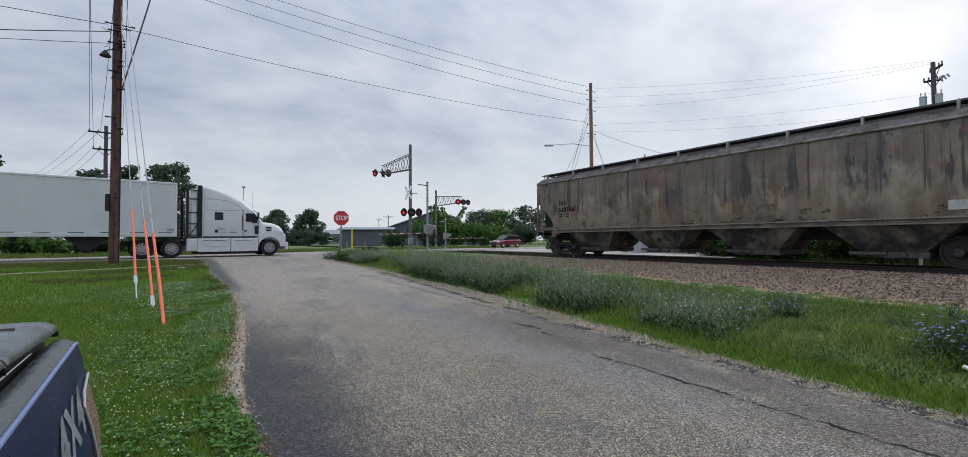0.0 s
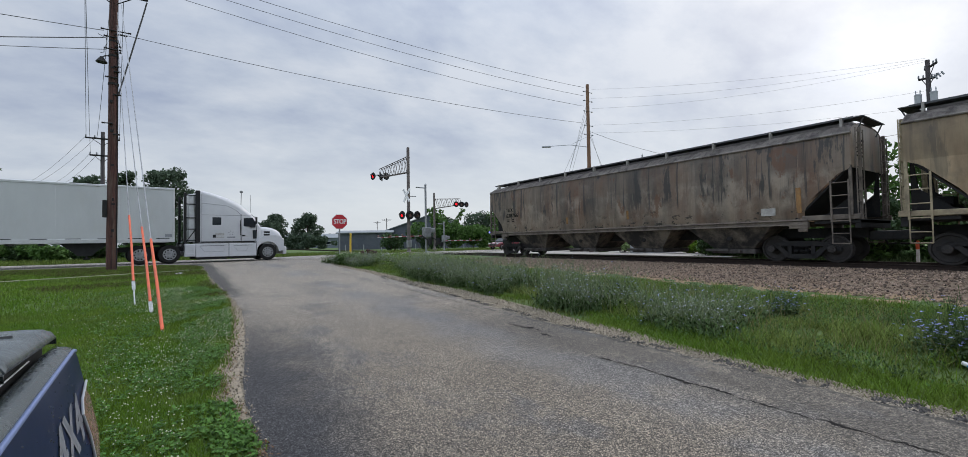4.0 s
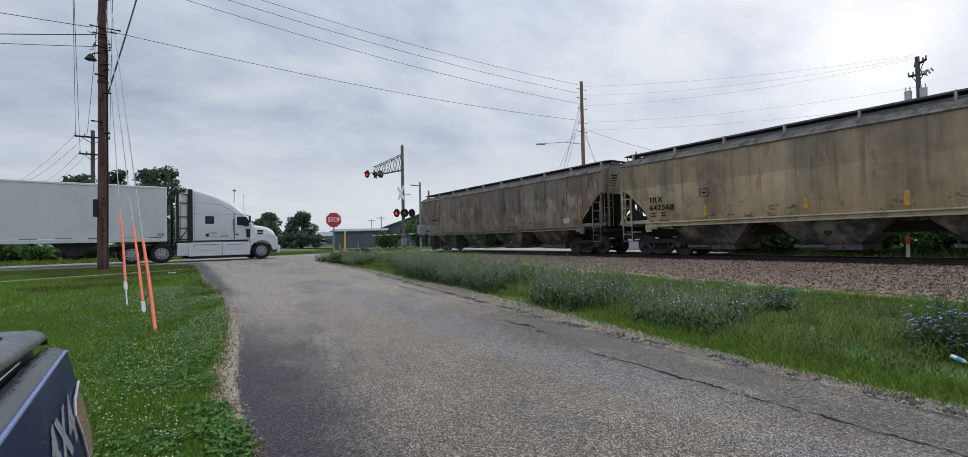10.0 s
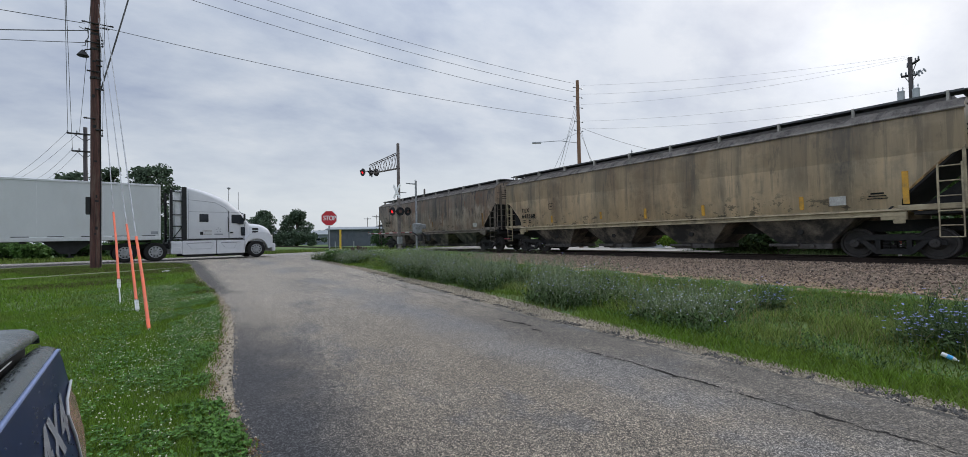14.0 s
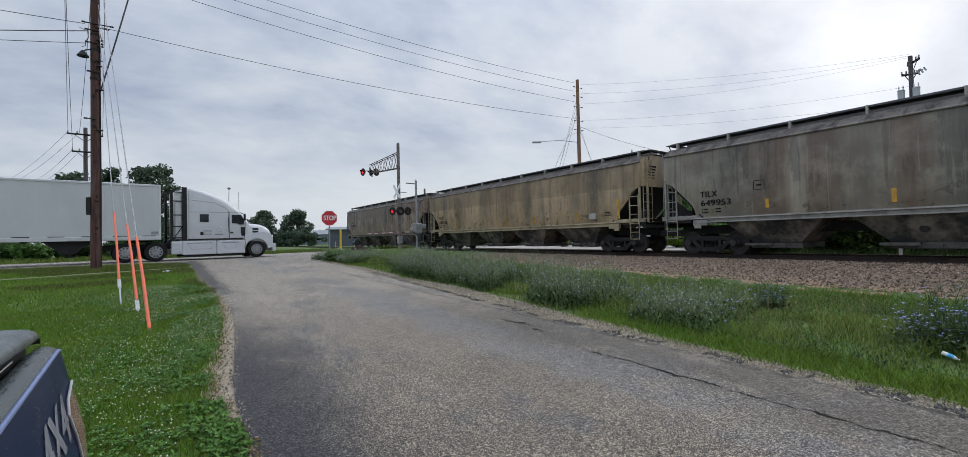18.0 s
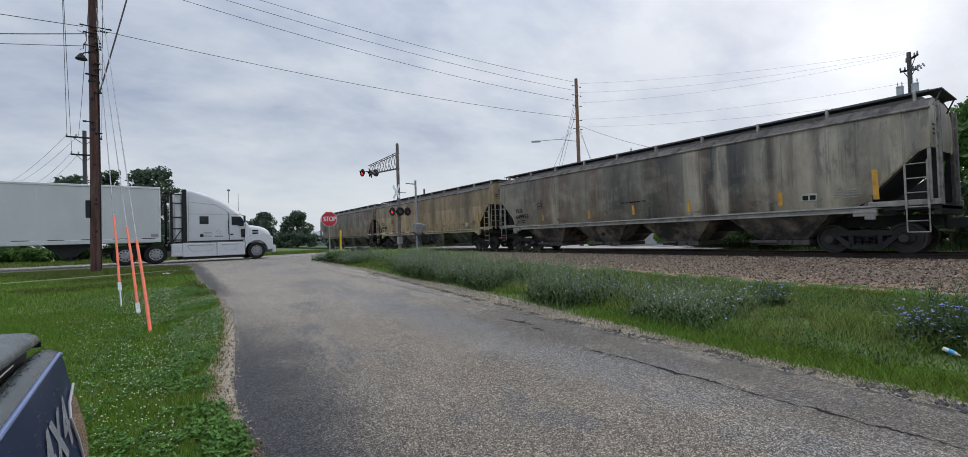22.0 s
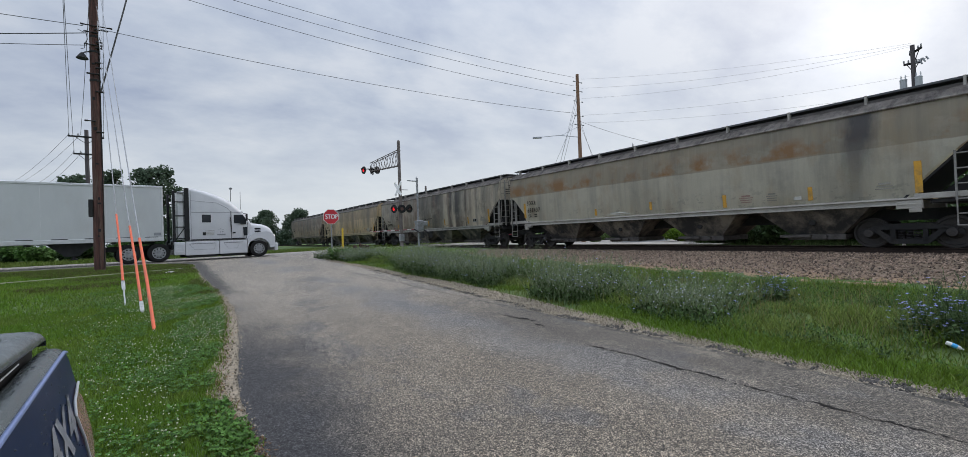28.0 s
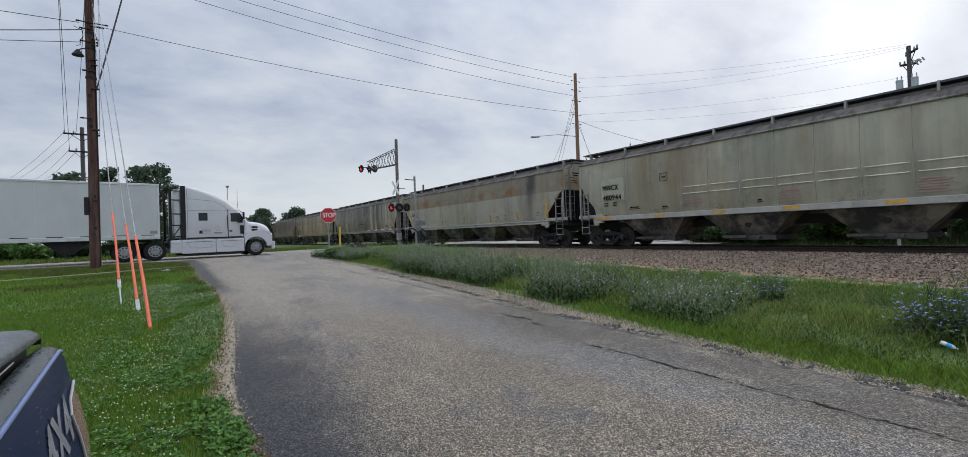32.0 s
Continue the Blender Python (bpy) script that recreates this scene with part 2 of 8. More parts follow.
def asphalt(name, pale, dark, local=False):
    """Old chip-sealed asphalt: wide soft stains, light and dark stones and, on the near road, a dark patched edge."""
    m = mat(name, pale, tuple(0.84 * c for c in pale), scale=0.8, rough=0.85, bump=0.0, grain=25, spec=0.3, dirt=dark, dirt_scale=0.55, dirt_low=0.44, dirt_high=0.68, stretch=(1, 0.55, 1))
    n, l, p = nodes_of(m)
    co, sep = n.new("ShaderNodeTexCoord"), n.new("ShaderNodeSeparateXYZ")
    l.new(co.outputs["Object"], sep.inputs[0])

    def calc(kind, a, b=None, c=None, clamp=False):
        node = n.new("ShaderNodeMath")
        node.operation, node.use_clamp = kind, clamp
        for k, v in enumerate((a, b, c)):
            if v is None:
                continue
            if isinstance(v, (int, float)):
                node.inputs[k].default_value = v
            else:
                l.new(v, node.inputs[k])
        return node.outputs[0]

    def cloud(scale, detail=5, stretch=(1, 1, 1), rough=0.6):
        mp, nz = n.new("ShaderNodeMapping"), n.new("ShaderNodeTexNoise")
        mp.inputs["Scale"].default_value = stretch
        l.new(co.outputs["Object"], mp.inputs[0])
        l.new(mp.outputs[0], nz.inputs[0])
        nz.inputs["Scale"].default_value, nz.inputs["Detail"].default_value, nz.inputs["Roughness"].default_value = scale, detail, rough
        return nz.outputs["Fac"]

    def span(v, a, b, lo=0.0, hi=1.0):
        mr = n.new("ShaderNodeMapRange")
        mr.interpolation_type = 'SMOOTHSTEP'
        mr.inputs["From Min"].default_value, mr.inputs["From Max"].default_value = a, b
        mr.inputs["To Min"].default_value, mr.inputs["To Max"].default_value = lo, hi
        l.new(v, mr.inputs[0])
        return mr.outputs[0]

    def over(fac, colour, below):
        mx = n.new("ShaderNodeMixRGB")
        l.new(fac, mx.inputs[0])
        l.new(below, mx.inputs[1])
        mx.inputs[2].default_value = (*colour, 1)
        return mx.outputs[0]

    last = p.inputs["Base Color"].links[0].from_socket
    x, y = sep.outputs[0], sep.outputs[1]
    if local:
        wob = cloud(1.3, 8, rough=0.68)
        # the far stretch is painted paler for the sky's sheen at a low angle
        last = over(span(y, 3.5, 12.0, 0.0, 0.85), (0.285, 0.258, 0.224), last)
        side = calc('MULTIPLY', span(calc('MULTIPLY_ADD', wob, 0.9, x), 3.7, 4.8, 0.0, 0.85), span(y, 5.0, 9.0, 1.0, 0.0))
        last = over(side, (0.098, 0.089, 0.079), last)
        # bluish binder shows through in soft patches
        last = over(calc('MULTIPLY', span(cloud(0.95, 7, (1, 0.6, 1), 0.7), 0.50, 0.62), 0.6), (0.114, 0.114, 0.120), last)
        # clean tan stones stand out in others
        last = over(calc('MULTIPLY', span(cloud(1.7, 7, (1, 0.7, 1), 0.72), 0.50, 0.64), 0.55), (0.245, 0.215, 0.178), last)
        strip = span(calc('ABSOLUTE', calc('MULTIPLY_ADD', wob, 1.4, calc('SUBTRACT', x, 4.25))), 0.15, 0.8, 0.5, 0.0)
        sheen = calc('MULTIPLY', strip, span(cloud(0.5, 4), 0.35, 0.55))
        last = over(sheen, (0.150, 0.155, 0.168), last)
        l.new(calc('MULTIPLY_ADD', sheen, -0.12, p.inputs["Roughness"].links[0].from_socket), p.inputs["Roughness"])
        # patched dark edge beside the lawn, in the near stretch
        edge = span(calc('MULTIPLY_ADD', wob, 1.2, x), 1.30, 2.25, 1.0, 0.0)
        last = over(calc('MULTIPLY', edge, span(y, 5.0, 10.0, 1.0, 0.2)), (0.046, 0.046, 0.050), last)
        rim = calc('MULTIPLY', span(calc('MULTIPLY_ADD', wob, 0.5, x), 1.25, 1.60, 0.9, 0.0), span(y, 11.5, 14.0))
        last = over(rim, (0.055, 0.053, 0.052), last)
    for size, low, high, strength in ((82, 0.12, 0.90, 0.55), (165, 0.05, 0.97, 0.85)):
        vor, stones, bw, mx = n.new("ShaderNodeTexVoronoi"), n.new("ShaderNodeValToRGB"), n.new("ShaderNodeRGBToBW"), n.new("ShaderNodeMixRGB")
        vor.inputs["Scale"].default_value = size
        l.new(co.outputs["Object"], vor.inputs["Vector"])
        stones.color_ramp.elements[0].position, stones.color_ramp.elements[0].color = 0.34, (low, low, low, 1)
        stones.color_ramp.elements[1].position, stones.color_ramp.elements[1].color = 0.70, (high, 0.985 * high, 0.95 * high, 1)
        l.new(vor.outputs["Color"], bw.inputs[0])
        l.new(bw.outputs[0], stones.inputs[0])
        mx.blend_type = 'OVERLAY'
        mx.inputs[0].default_value = strength
        l.new(last, mx.inputs[1])
        l.new(stones.outputs[0], mx.inputs[2])
        last = mx.outputs[0]
    pit, hole, bw, mx = n.new("ShaderNodeTexVoronoi"), n.new("ShaderNodeMapRange"), n.new("ShaderNodeRGBToBW"), n.new("ShaderNodeMixRGB")
    pit.inputs["Scale"].default_value = 100
    l.new(co.outputs["Object"], pit.inputs["Vector"])
    l.new(pit.outputs["Color"], bw.inputs[0])
    hole.inputs["From Min"].default_value, hole.inputs["From Max"].default_value, hole.inputs["To Max"].default_value = 0.60, 0.67, 0.52
    l.new(bw.outputs[0], hole.inputs[0])
    last = over(hole.outputs[0], (0.030, 0.029, 0.029), last)
    if local:
        # crumbled dark rim along the gravel
        rim = span(calc('ABSOLUTE', calc('MULTIPLY_ADD', wob, 0.3, calc('SUBTRACT', x, 5.12))), 0.02, 0.09, 0.85, 0.0)
        last = over(calc('MULTIPLY', rim, span(cloud(9, 4), 0.46, 0.56)), (0.03, 0.028, 0.026), last)
    l.new(last, p.inputs["Base Color"])
    bp = n.new("ShaderNodeBump")
    bp.inputs["Strength"].default_value, bp.inputs["Distance"].default_value = 0.4, 0.004
    l.new(vor.outputs["Distance"], bp.inputs["Height"])
    l.new(bp.outputs[0], p.inputs["Normal"])
    return m


def hopper_paint(name, base, light, rust, panels, grime=0.5, upper=None, upper_amount=0.8, low_tone=0.8, high_tone=1.0, rusty=0.0, wash=0.0, flaky=0.0):
    """Old freight-car paint: sheets that have weathered differently along the car, long streaks of soot and rust, chips, an older coat above a line.
    panels: places along the car, each with a tone: k soot, b brown, c cream, g the paint itself."""
    m = mat(name, base, light, scale=0.45, rough=0.34, bump=0.06, grain=18, spec=0.8)
    n, l, p = nodes_of(m)
    last = p.inputs["Base Color"].links[0].from_socket
    co, sep = n.new("ShaderNodeTexCoord"), n.new("ShaderNodeSeparateXYZ")
    l.new(co.outputs["Object"], sep.inputs[0])
    seed = len(name) * 3.7

    def cloud(stretch, detail=7, rough=0.62, shift=0.0):
        mp, nz = n.new("ShaderNodeMapping"), n.new("ShaderNodeTexNoise")
        mp.inputs["Scale"].default_value, mp.inputs["Location"].default_value = stretch, (0, seed + shift + 5 * stretch[1], stretch[1])
        l.new(co.outputs["Object"], mp.inputs[0])
        l.new(mp.outputs[0], nz.inputs[0])
        nz.inputs["Scale"].default_value, nz.inputs["Detail"].default_value, nz.inputs["Roughness"].default_value = 1.0, detail, rough
        return nz.outputs["Fac"]

    def span(v, a, b, lo=0.0, hi=1.0):
        mr = n.new("ShaderNodeMapRange")
        mr.inputs["From Min"].default_value, mr.inputs["From Max"].default_value = a, b
        mr.inputs["To Min"].default_value, mr.inputs["To Max"].default_value = lo, hi
        l.new(v, mr.inputs[0])
        return mr.outputs[0]

    def times(a, b):
        node = n.new("ShaderNodeMath")
        node.operation = 'MULTIPLY'
        for k, v in enumerate((a, b)):
            if isinstance(v, (int, float)):
                node.inputs[k].default_value = v
            else:
                l.new(v, node.inputs[k])
        return node.outputs[0]

    def plus(a, k, b):
        node = n.new("ShaderNodeMath")
        node.operation = 'MULTIPLY_ADD'
        l.new(a, node.inputs[0])
        node.inputs[1].default_value = k
        l.new(b, node.inputs[2])
        return node.outputs[0]

    def over(fac, colour, below):
        mx = n.new("ShaderNodeMixRGB")
        l.new(fac, mx.inputs[0])
        l.new(below, mx.inputs[1])
        if isinstance(colour, tuple):
            mx.inputs[2].default_value = (*colour, 1)
        else:
            l.new(colour, mx.inputs[2])
        return mx.outputs[0]

    height = sep.outputs[2]
    soot, cream = (0.088, 0.083, 0.080), tuple(min(1.0, 1.22 * c) for c in light)
    tone = {'k': soot, 'b': rust, 'c': cream, 'g': base, 'd': tuple(0.5 * a + 0.5 * b for a, b in zip(soot, base))}
    ramp = n.new("ShaderNodeValToRGB")
    e = ramp.color_ramp.elements
    e[0].position, e[0].color = 0.0, (*base, 1)
    e[1].position, e[1].color = 1.0, (*base, 1)
    for s, key in panels:
        stop = e.new((s + 9.65) / 19.3)
        stop.color = (*tone[key], 1)
    l.new(span(plus(cloud((1, 2.0, 0.10), 7, 0.7), 0.7, sep.outputs[1]), -9.30, 10.0), ramp.inputs[0])
    strength = span(cloud((1, 1.3, 0.22), 6), 0.28, 0.56, 0.65, 1.0)
    last = over(times(strength, span(plus(cloud((1, 1.6, 0.6), 5), 1.2, height), 2.3, 3.3, low_tone, high_tone)), ramp.outputs[0], last)
    if upper:
        last = over(times(span(plus(cloud((1, 1.1, 1.1), 4), 0.10, height), 3.00, 3.03), 0.75 * upper_amount), upper, last)
    for stretch, lo, hi, colour, amount in (((1, 1.2, 0.14), 0.46, 0.62, soot, 0.18 + 0.5 * grime), ((1, 4.2, 0.20), 0.50, 0.68, soot, 0.08 + 0.40 * grime), ((1, 9.0, 0.5), 0.56, 0.76, cream, 0.14),
                                            ((1, 1.1, 0.45), 0.50, 0.68, rust, 0.55), ((1, 1.5, 1.5), 0.54, 0.70, soot, 0.10 + 0.4 * grime),
                                            ((1, 0.8, 1.3), 0.52, 0.70, cream, 0.25)):
        last = over(span(cloud(stretch), lo, hi, 0.0, amount), colour, last)
    if flaky:
        for stretch, lo, hi, colour, amount, z0, z1 in (((1, 1.3, 0.8), 0.48, 0.62, cream, 0.45, 1.8, 3.05), ((1, 5.5, 0.13), 0.55, 0.60, soot, 0.55, 2.2, 4.2), ((1, 1.7, 0.42), 0.56, 0.60, soot, 0.60, 2.4, 4.2),
                                                       ((1, 7.5, 0.3), 0.60, 0.64, cream, 0.35, 1.4, 3.6), ((1, 1.3, 0.7), 0.60, 0.64, rust, 0.5, 1.6, 4.0)):
            belt = times(span(height, z0 - 0.15, z0 + 0.15), span(height, z1 - 0.15, z1 + 0.15, 1.0, 0.0))
            last = over(times(belt, span(cloud(stretch, 8, 0.68, 2.9), lo, hi, 0.0, min(0.9, amount * flaky))), colour, last)
    # flaked black patches low on the sheets
    flakes = times(span(cloud((1, 2.6, 4.2), 8, 0.7), 0.57, 0.60, 0.0, min(1.0, 1.4 * grime)), span(plus(cloud((1, 0.7, 0.4), 4), 1.0, height), 2.2, 2.7, 1.0, 0.03))
    last = over(flakes, (0.035, 0.033, 0.032), last)
    if rusty:   # orange rust in a belt just above the line
        belt = times(span(height, 2.98, 3.05), span(height, 3.40, 3.75, 1.0, 0.0))
        last = over(times(belt, span(cloud((1, 0.75, 0.7), 6, shift=4.4), 0.47, 0.60, 0.0, rusty)), (0.40, 0.205, 0.075), last)
    if wash:   # one broad run of soot from the roof hatch
        run = n.new("ShaderNodeMath")
        run.operation = 'ABSOLUTE'
        l.new(plus(cloud((1, 2.0, 0.5), 6), 0.9, plus(height, 0.12, span(sep.outputs[1], -10, 10, -10 - wash - 0.81, 10 - wash - 0.81))), run.inputs[0])
        last = over(times(span(run.outputs[0], 0.12, 0.55, 0.9, 0.0), span(height, 2.0, 3.4, 0.25, 1.0)), (0.07, 0.066, 0.075), last)
    value_cut = n.new("ShaderNodeHueSaturation")   # scales the brightness of every coat alike
    value_cut.inputs["Value"].default_value = 0.92
    l.new(last, value_cut.inputs["Color"])
    l.new(value_cut.outputs[0], p.inputs["Base Color"])
    return m


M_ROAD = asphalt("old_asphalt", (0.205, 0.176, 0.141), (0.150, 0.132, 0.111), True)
M_CROSS = asphalt("crossroad_asphalt", (0.32, 0.30, 0.275), (0.23, 0.215, 0.20))
M_LOT = mat("pale_gravel_lot", (0.36, 0.34, 0.31), (0.27, 0.25, 0.23), 0.6, 0.95, grain=30, bump=0.4)
M_SHOULDER = mat("roadside_gravel", (0.335, 0.28, 0.205), (0.225, 0.188, 0.138), 14, 0.95, grain=70, bump=0.7, dirt=(0.13, 0.11, 0.08), dirt_scale=2)
M_SOIL = mat("lawn_soil", (0.060, 0.118, 0.020), (0.082, 0.122, 0.028), 0.8, 0.95, grain=40, bump=0.6, dirt=(0.058, 0.092, 0.022), dirt_scale=3)
M_BALLAST = mat("ballast", (0.22, 0.16, 0.108), (0.145, 0.105, 0.072), 9, 0.95, grain=22, bump=1.0, dirt=(0.33, 0.215, 0.135), dirt_scale=0.5)
M_STONE = mat("ballast_stone", (0.275, 0.204, 0.152), (0.135, 0.094, 0.068), 5, 0.9, grain=30, island=0.75)
M_CHIPS = mat("pale_gravel_chips", (0.31, 0.268, 0.205), (0.19, 0.162, 0.122), 7, 0.9, grain=30, island=0.5)
M_RAIL = mat("rail_steel", (0.040, 0.028, 0.023), (0.028, 0.02, 0.017), 6, 0.75, 0.2, spec=0.3)
M_TIE = mat("wooden_tie", (0.07, 0.055, 0.045), (0.11, 0.09, 0.075), 4, 0.9, stretch=(0.3, 4, 4), each=0.3)
M_DARK = mat("bogie_steel", (0.014, 0.0145, 0.016), (0.027, 0.026, 0.026), 3, 0.75, 0.1, spec=0.35, dirt=(0.052, 0.047, 0.043), dirt_scale=2.5, dirt_low=0.55)
M_WHEEL = mat("wheel_steel", (0.032, 0.030, 0.030), (0.056, 0.050, 0.047), 5, 0.65, 0.3, dirt=(0.03, 0.027, 0.025), dirt_scale=3)
M_MAST = mat("rusty_mast_steel", (0.20, 0.175, 0.165), (0.12, 0.10, 0.095), 3, 0.7, 0.2, bump=0.08, dirt=(0.075, 0.06, 0.055), dirt_scale=2)
M_GREYSTEEL = mat("galvanised_steel", (0.34, 0.35, 0.36), (0.24, 0.25, 0.26), 4, 0.5, 0.5, bump=0.05, dirt=(0.16, 0.15, 0.14), dirt_scale=2)
M_WALK = mat("walkway_grating", (0.105, 0.108, 0.115), (0.07, 0.072, 0.078), 5, 0.7, 0.2, spec=0.3)
M_ROOF = mat("car_roof", (0.265, 0.24, 0.215), (0.18, 0.16, 0.145), 1.5, 0.8, stretch=(1, 2, 1), spec=0.3, dirt=(0.085, 0.075, 0.07), dirt_scale=1.4, dirt_low=0.47, dirt_high=0.62)
M_WHITE = mat("white_paint", (0.61, 0.62, 0.64), (0.55, 0.56, 0.585), 1.2, 0.45, bump=0.0, coat=0.05, dirt=(0.55, 0.55, 0.54), dirt_scale=0.8, dirt_low=0.55, dirt_high=0.9)
M_TRAILER = mat("trailer_white", (0.575, 0.59, 0.60), (0.52, 0.535, 0.545), 0.8, 0.4, bump=0.02, dirt=(0.5, 0.5, 0.49), dirt_scale=0.9, dirt_low=0.55, stretch=(1, 1, 0.4))
M_RIM = mat("wheel_alloy", (0.36, 0.37, 0.38), (0.25, 0.26, 0.27), 6, 0.4, 0.1, bump=0.03, dirt=(0.14, 0.14, 0.14), dirt_scale=5)
M_ALU = mat("aluminium", (0.66, 0.67, 0.68), (0.56, 0.57, 0.58), 4, 0.5, 0.55, bump=0.03)
M_BLACK = mat("black_plastic", (0.012, 0.0125, 0.013), (0.022, 0.0225, 0.024), 5, 0.6, bump=0.05, spec=0.3)
M_TYRE = mat("tyre_rubber", (0.012, 0.012, 0.0125), (0.02, 0.0195, 0.019), 6, 0.9, bump=0.3, spec=0.25)
M_GLASS = glass("dark_glass")
M_INK = mat("black_lettering", (0.012, 0.012, 0.012), (0.024, 0.022, 0.021), 8, 0.8, bump=0, spec=0.15)
M_WOOD = mat("weathered_pole_wood", (0.115, 0.048, 0.038), (0.034, 0.019, 0.017), 3, 0.9, grain=25, stretch=(6, 6, 0.45), bump=0.6, dirt=(0.125, 0.085, 0.068), dirt_scale=1.2, dirt_low=0.52, dirt_high=0.68)
M_WOODG = mat("grey_pole_wood", (0.10, 0.09, 0.095), (0.065, 0.057, 0.06), 3, 0.9, grain=25, stretch=(6, 6, 0.45), bump=0.5)
M_WOODP = mat("pale_pole_wood", (0.26, 0.155, 0.095), (0.17, 0.10, 0.065), 3, 0.9, grain=25, stretch=(6, 6, 0.35), bump=0.5)
M_WIRE = mat("cable", (0.055, 0.056, 0.060), (0.075, 0.076, 0.080), 3, 0.7, bump=0)


def add_toe(m):
    """Tan dirt along the foot of the stone bed."""
    n, l, p = nodes_of(m)
    co, sep, nz, add, mr, mx = (n.new("ShaderNode" + k) for k in ("TexCoord", "SeparateXYZ", "TexNoise", "Math", "MapRange", "MixRGB"))
    l.new(co.outputs["Object"], sep.inputs[0])
    l.new(co.outputs["Object"], nz.inputs[0])
    nz.inputs["Scale"].default_value, nz.inputs["Detail"].default_value = 0.9, 7
    add.operation = 'MULTIPLY_ADD'
    add.inputs[1].default_value = 1.6
    l.new(nz.outputs["Fac"], add.inputs[0])
    l.new(sep.outputs[0], add.inputs[2])
    mr.inputs["From Min"].default_value, mr.inputs["From Max"].default_value = 13.9, 14.7
    mr.inputs["To Min"].default_value, mr.inputs["To Max"].default_value = 0.9, 0.0
    l.new(add.outputs[0], mr.inputs[0])
    l.new(mr.outputs[0], mx.inputs[0])
    l.new(p.inputs["Base Color"].links[0].from_socket, mx.inputs[1])
    mx.inputs[2].default_value = (0.31, 0.205, 0.12, 1)
    l.new(mx.outputs[0], p.inputs["Base Color"])


add_toe(M_BALLAST)

# ---- building helpers ----


def part(name, bm, material, parent, label="", smooth=False, at=None):
    """Links a bmesh (or a mesh) as one mesh object under a thing or a part."""
    if isinstance(bm, bmesh.types.BMesh):
        me = bpy.data.meshes.new(name)
        bmesh.ops.recalc_face_normals(bm, faces=bm.faces)
        if smooth:
            for e in bm.edges:
                e.smooth = e.calc_face_angle(0.0) < 0.75
        bm.to_mesh(me)
        bm.free()
        me.materials.append(material)
        if smooth:
            for poly in me.polygons:
                poly.use_smooth = True
    else:
        me = bm
    ob = new(name, me)
    ob.parent = parent
    if at is not None:
        ob.matrix_basis = at
    return tagged(ob, label) if label else ob


def thing(name, label, category, m=None, group=""):
    ob = new(name)
    ob.empty_display_size = 0.2
    if m is not None:
        ob.matrix_basis = m
    return tagged(ob, label, category, group)


def B():
    return bmesh.new()


def box(bm, c, s, m=None):
    c, h = Vector(c), Vector(s) * 0.5
    vs = []
    for i in range(8):
        v = c + Vector(((1 if i & 1 else -1) * h.x, (1 if i & 2 else -1) * h.y, (1 if i & 4 else -1) * h.z))
        vs.append(bm.verts.new(m @ v if m else v))
    for f in ((0, 2, 3, 1), (4, 5, 7, 6), (0, 1, 5, 4), (2, 6, 7, 3), (0, 4, 6, 2), (1, 3, 7, 5)):
        bm.faces.new([vs[i] for i in f])
    return bm


def rbox(bm, c, s, r=0.02, m=None, seg=2):
    """A box with rounded edges."""
    t = bmesh.new()
    box(t, (0, 0, 0), s)
    bmesh.ops.bevel(t, geom=t.edges[:], offset=min(r, 0.49 * min(s)), segments=seg, profile=0.6, affect='EDGES')
    t.transform((m or Matrix()) @ Matrix.Translation(c))
    me = bpy.data.meshes.new("t")
    t.to_mesh(me)
    t.free()
    bm.from_mesh(me)
    bpy.data.meshes.remove(me)
    return bm


def ring(bm, pts):
    return [bm.verts.new(p) for p in pts]


def skin(bm, rings, closed=True, caps=True):
    for a, b in zip(rings, rings[1:]):
        k = len(a)
        for i in range(k if closed else k - 1):
            bm.faces.new((a[i], a[(i + 1) % k], b[(i + 1) % k], b[i]))
    if caps and closed:
        bm.faces.new(rings[0][::-1])
        bm.faces.new(rings[-1])
    return bm


def tube(bm, pts, r, n=8, r_end=None):
    """A round bar along a polyline; it may taper."""
    pts = [Vector(p) for p in pts]
    rings = []
    side = None
    for i, p in enumerate(pts):
        d = (pts[min(i + 1, len(pts) - 1)] - pts[max(i - 1, 0)]).normalized()
        if side is None:
            side = d.orthogonal().normalized()
        side = (side - d * side.dot(d)).normalized()
        up = d.cross(side)
        k = r if r_end is None else r + (r_end - r) * i / (len(pts) - 1)
        rings.append(ring(bm, [p + (side * math.cos(2 * math.pi * j / n) + up * math.sin(2 * math.pi * j / n)) * k for j in range(n)]))
    return skin(bm, rings)


def lathe(bm, profile, axis='z', centre=(0, 0, 0), n=20, caps=True):
    """Turns (radius, along) pairs round an axis."""
    c = Vector(centre)
    rings = []
    for r, z in profile:
        row = []
        for j in range(n):
            a, b = r * math.cos(2 * math.pi * j / n), r * math.sin(2 * math.pi * j / n)
            row.append(c + Vector({'z': (a, b, z), 'x': (z, a, b), 'y': (a, z, b)}[axis]))
        rings.append(ring(bm, row))
    if not caps:
        rings.append(rings[0])
    return skin(bm, rings, caps=caps)


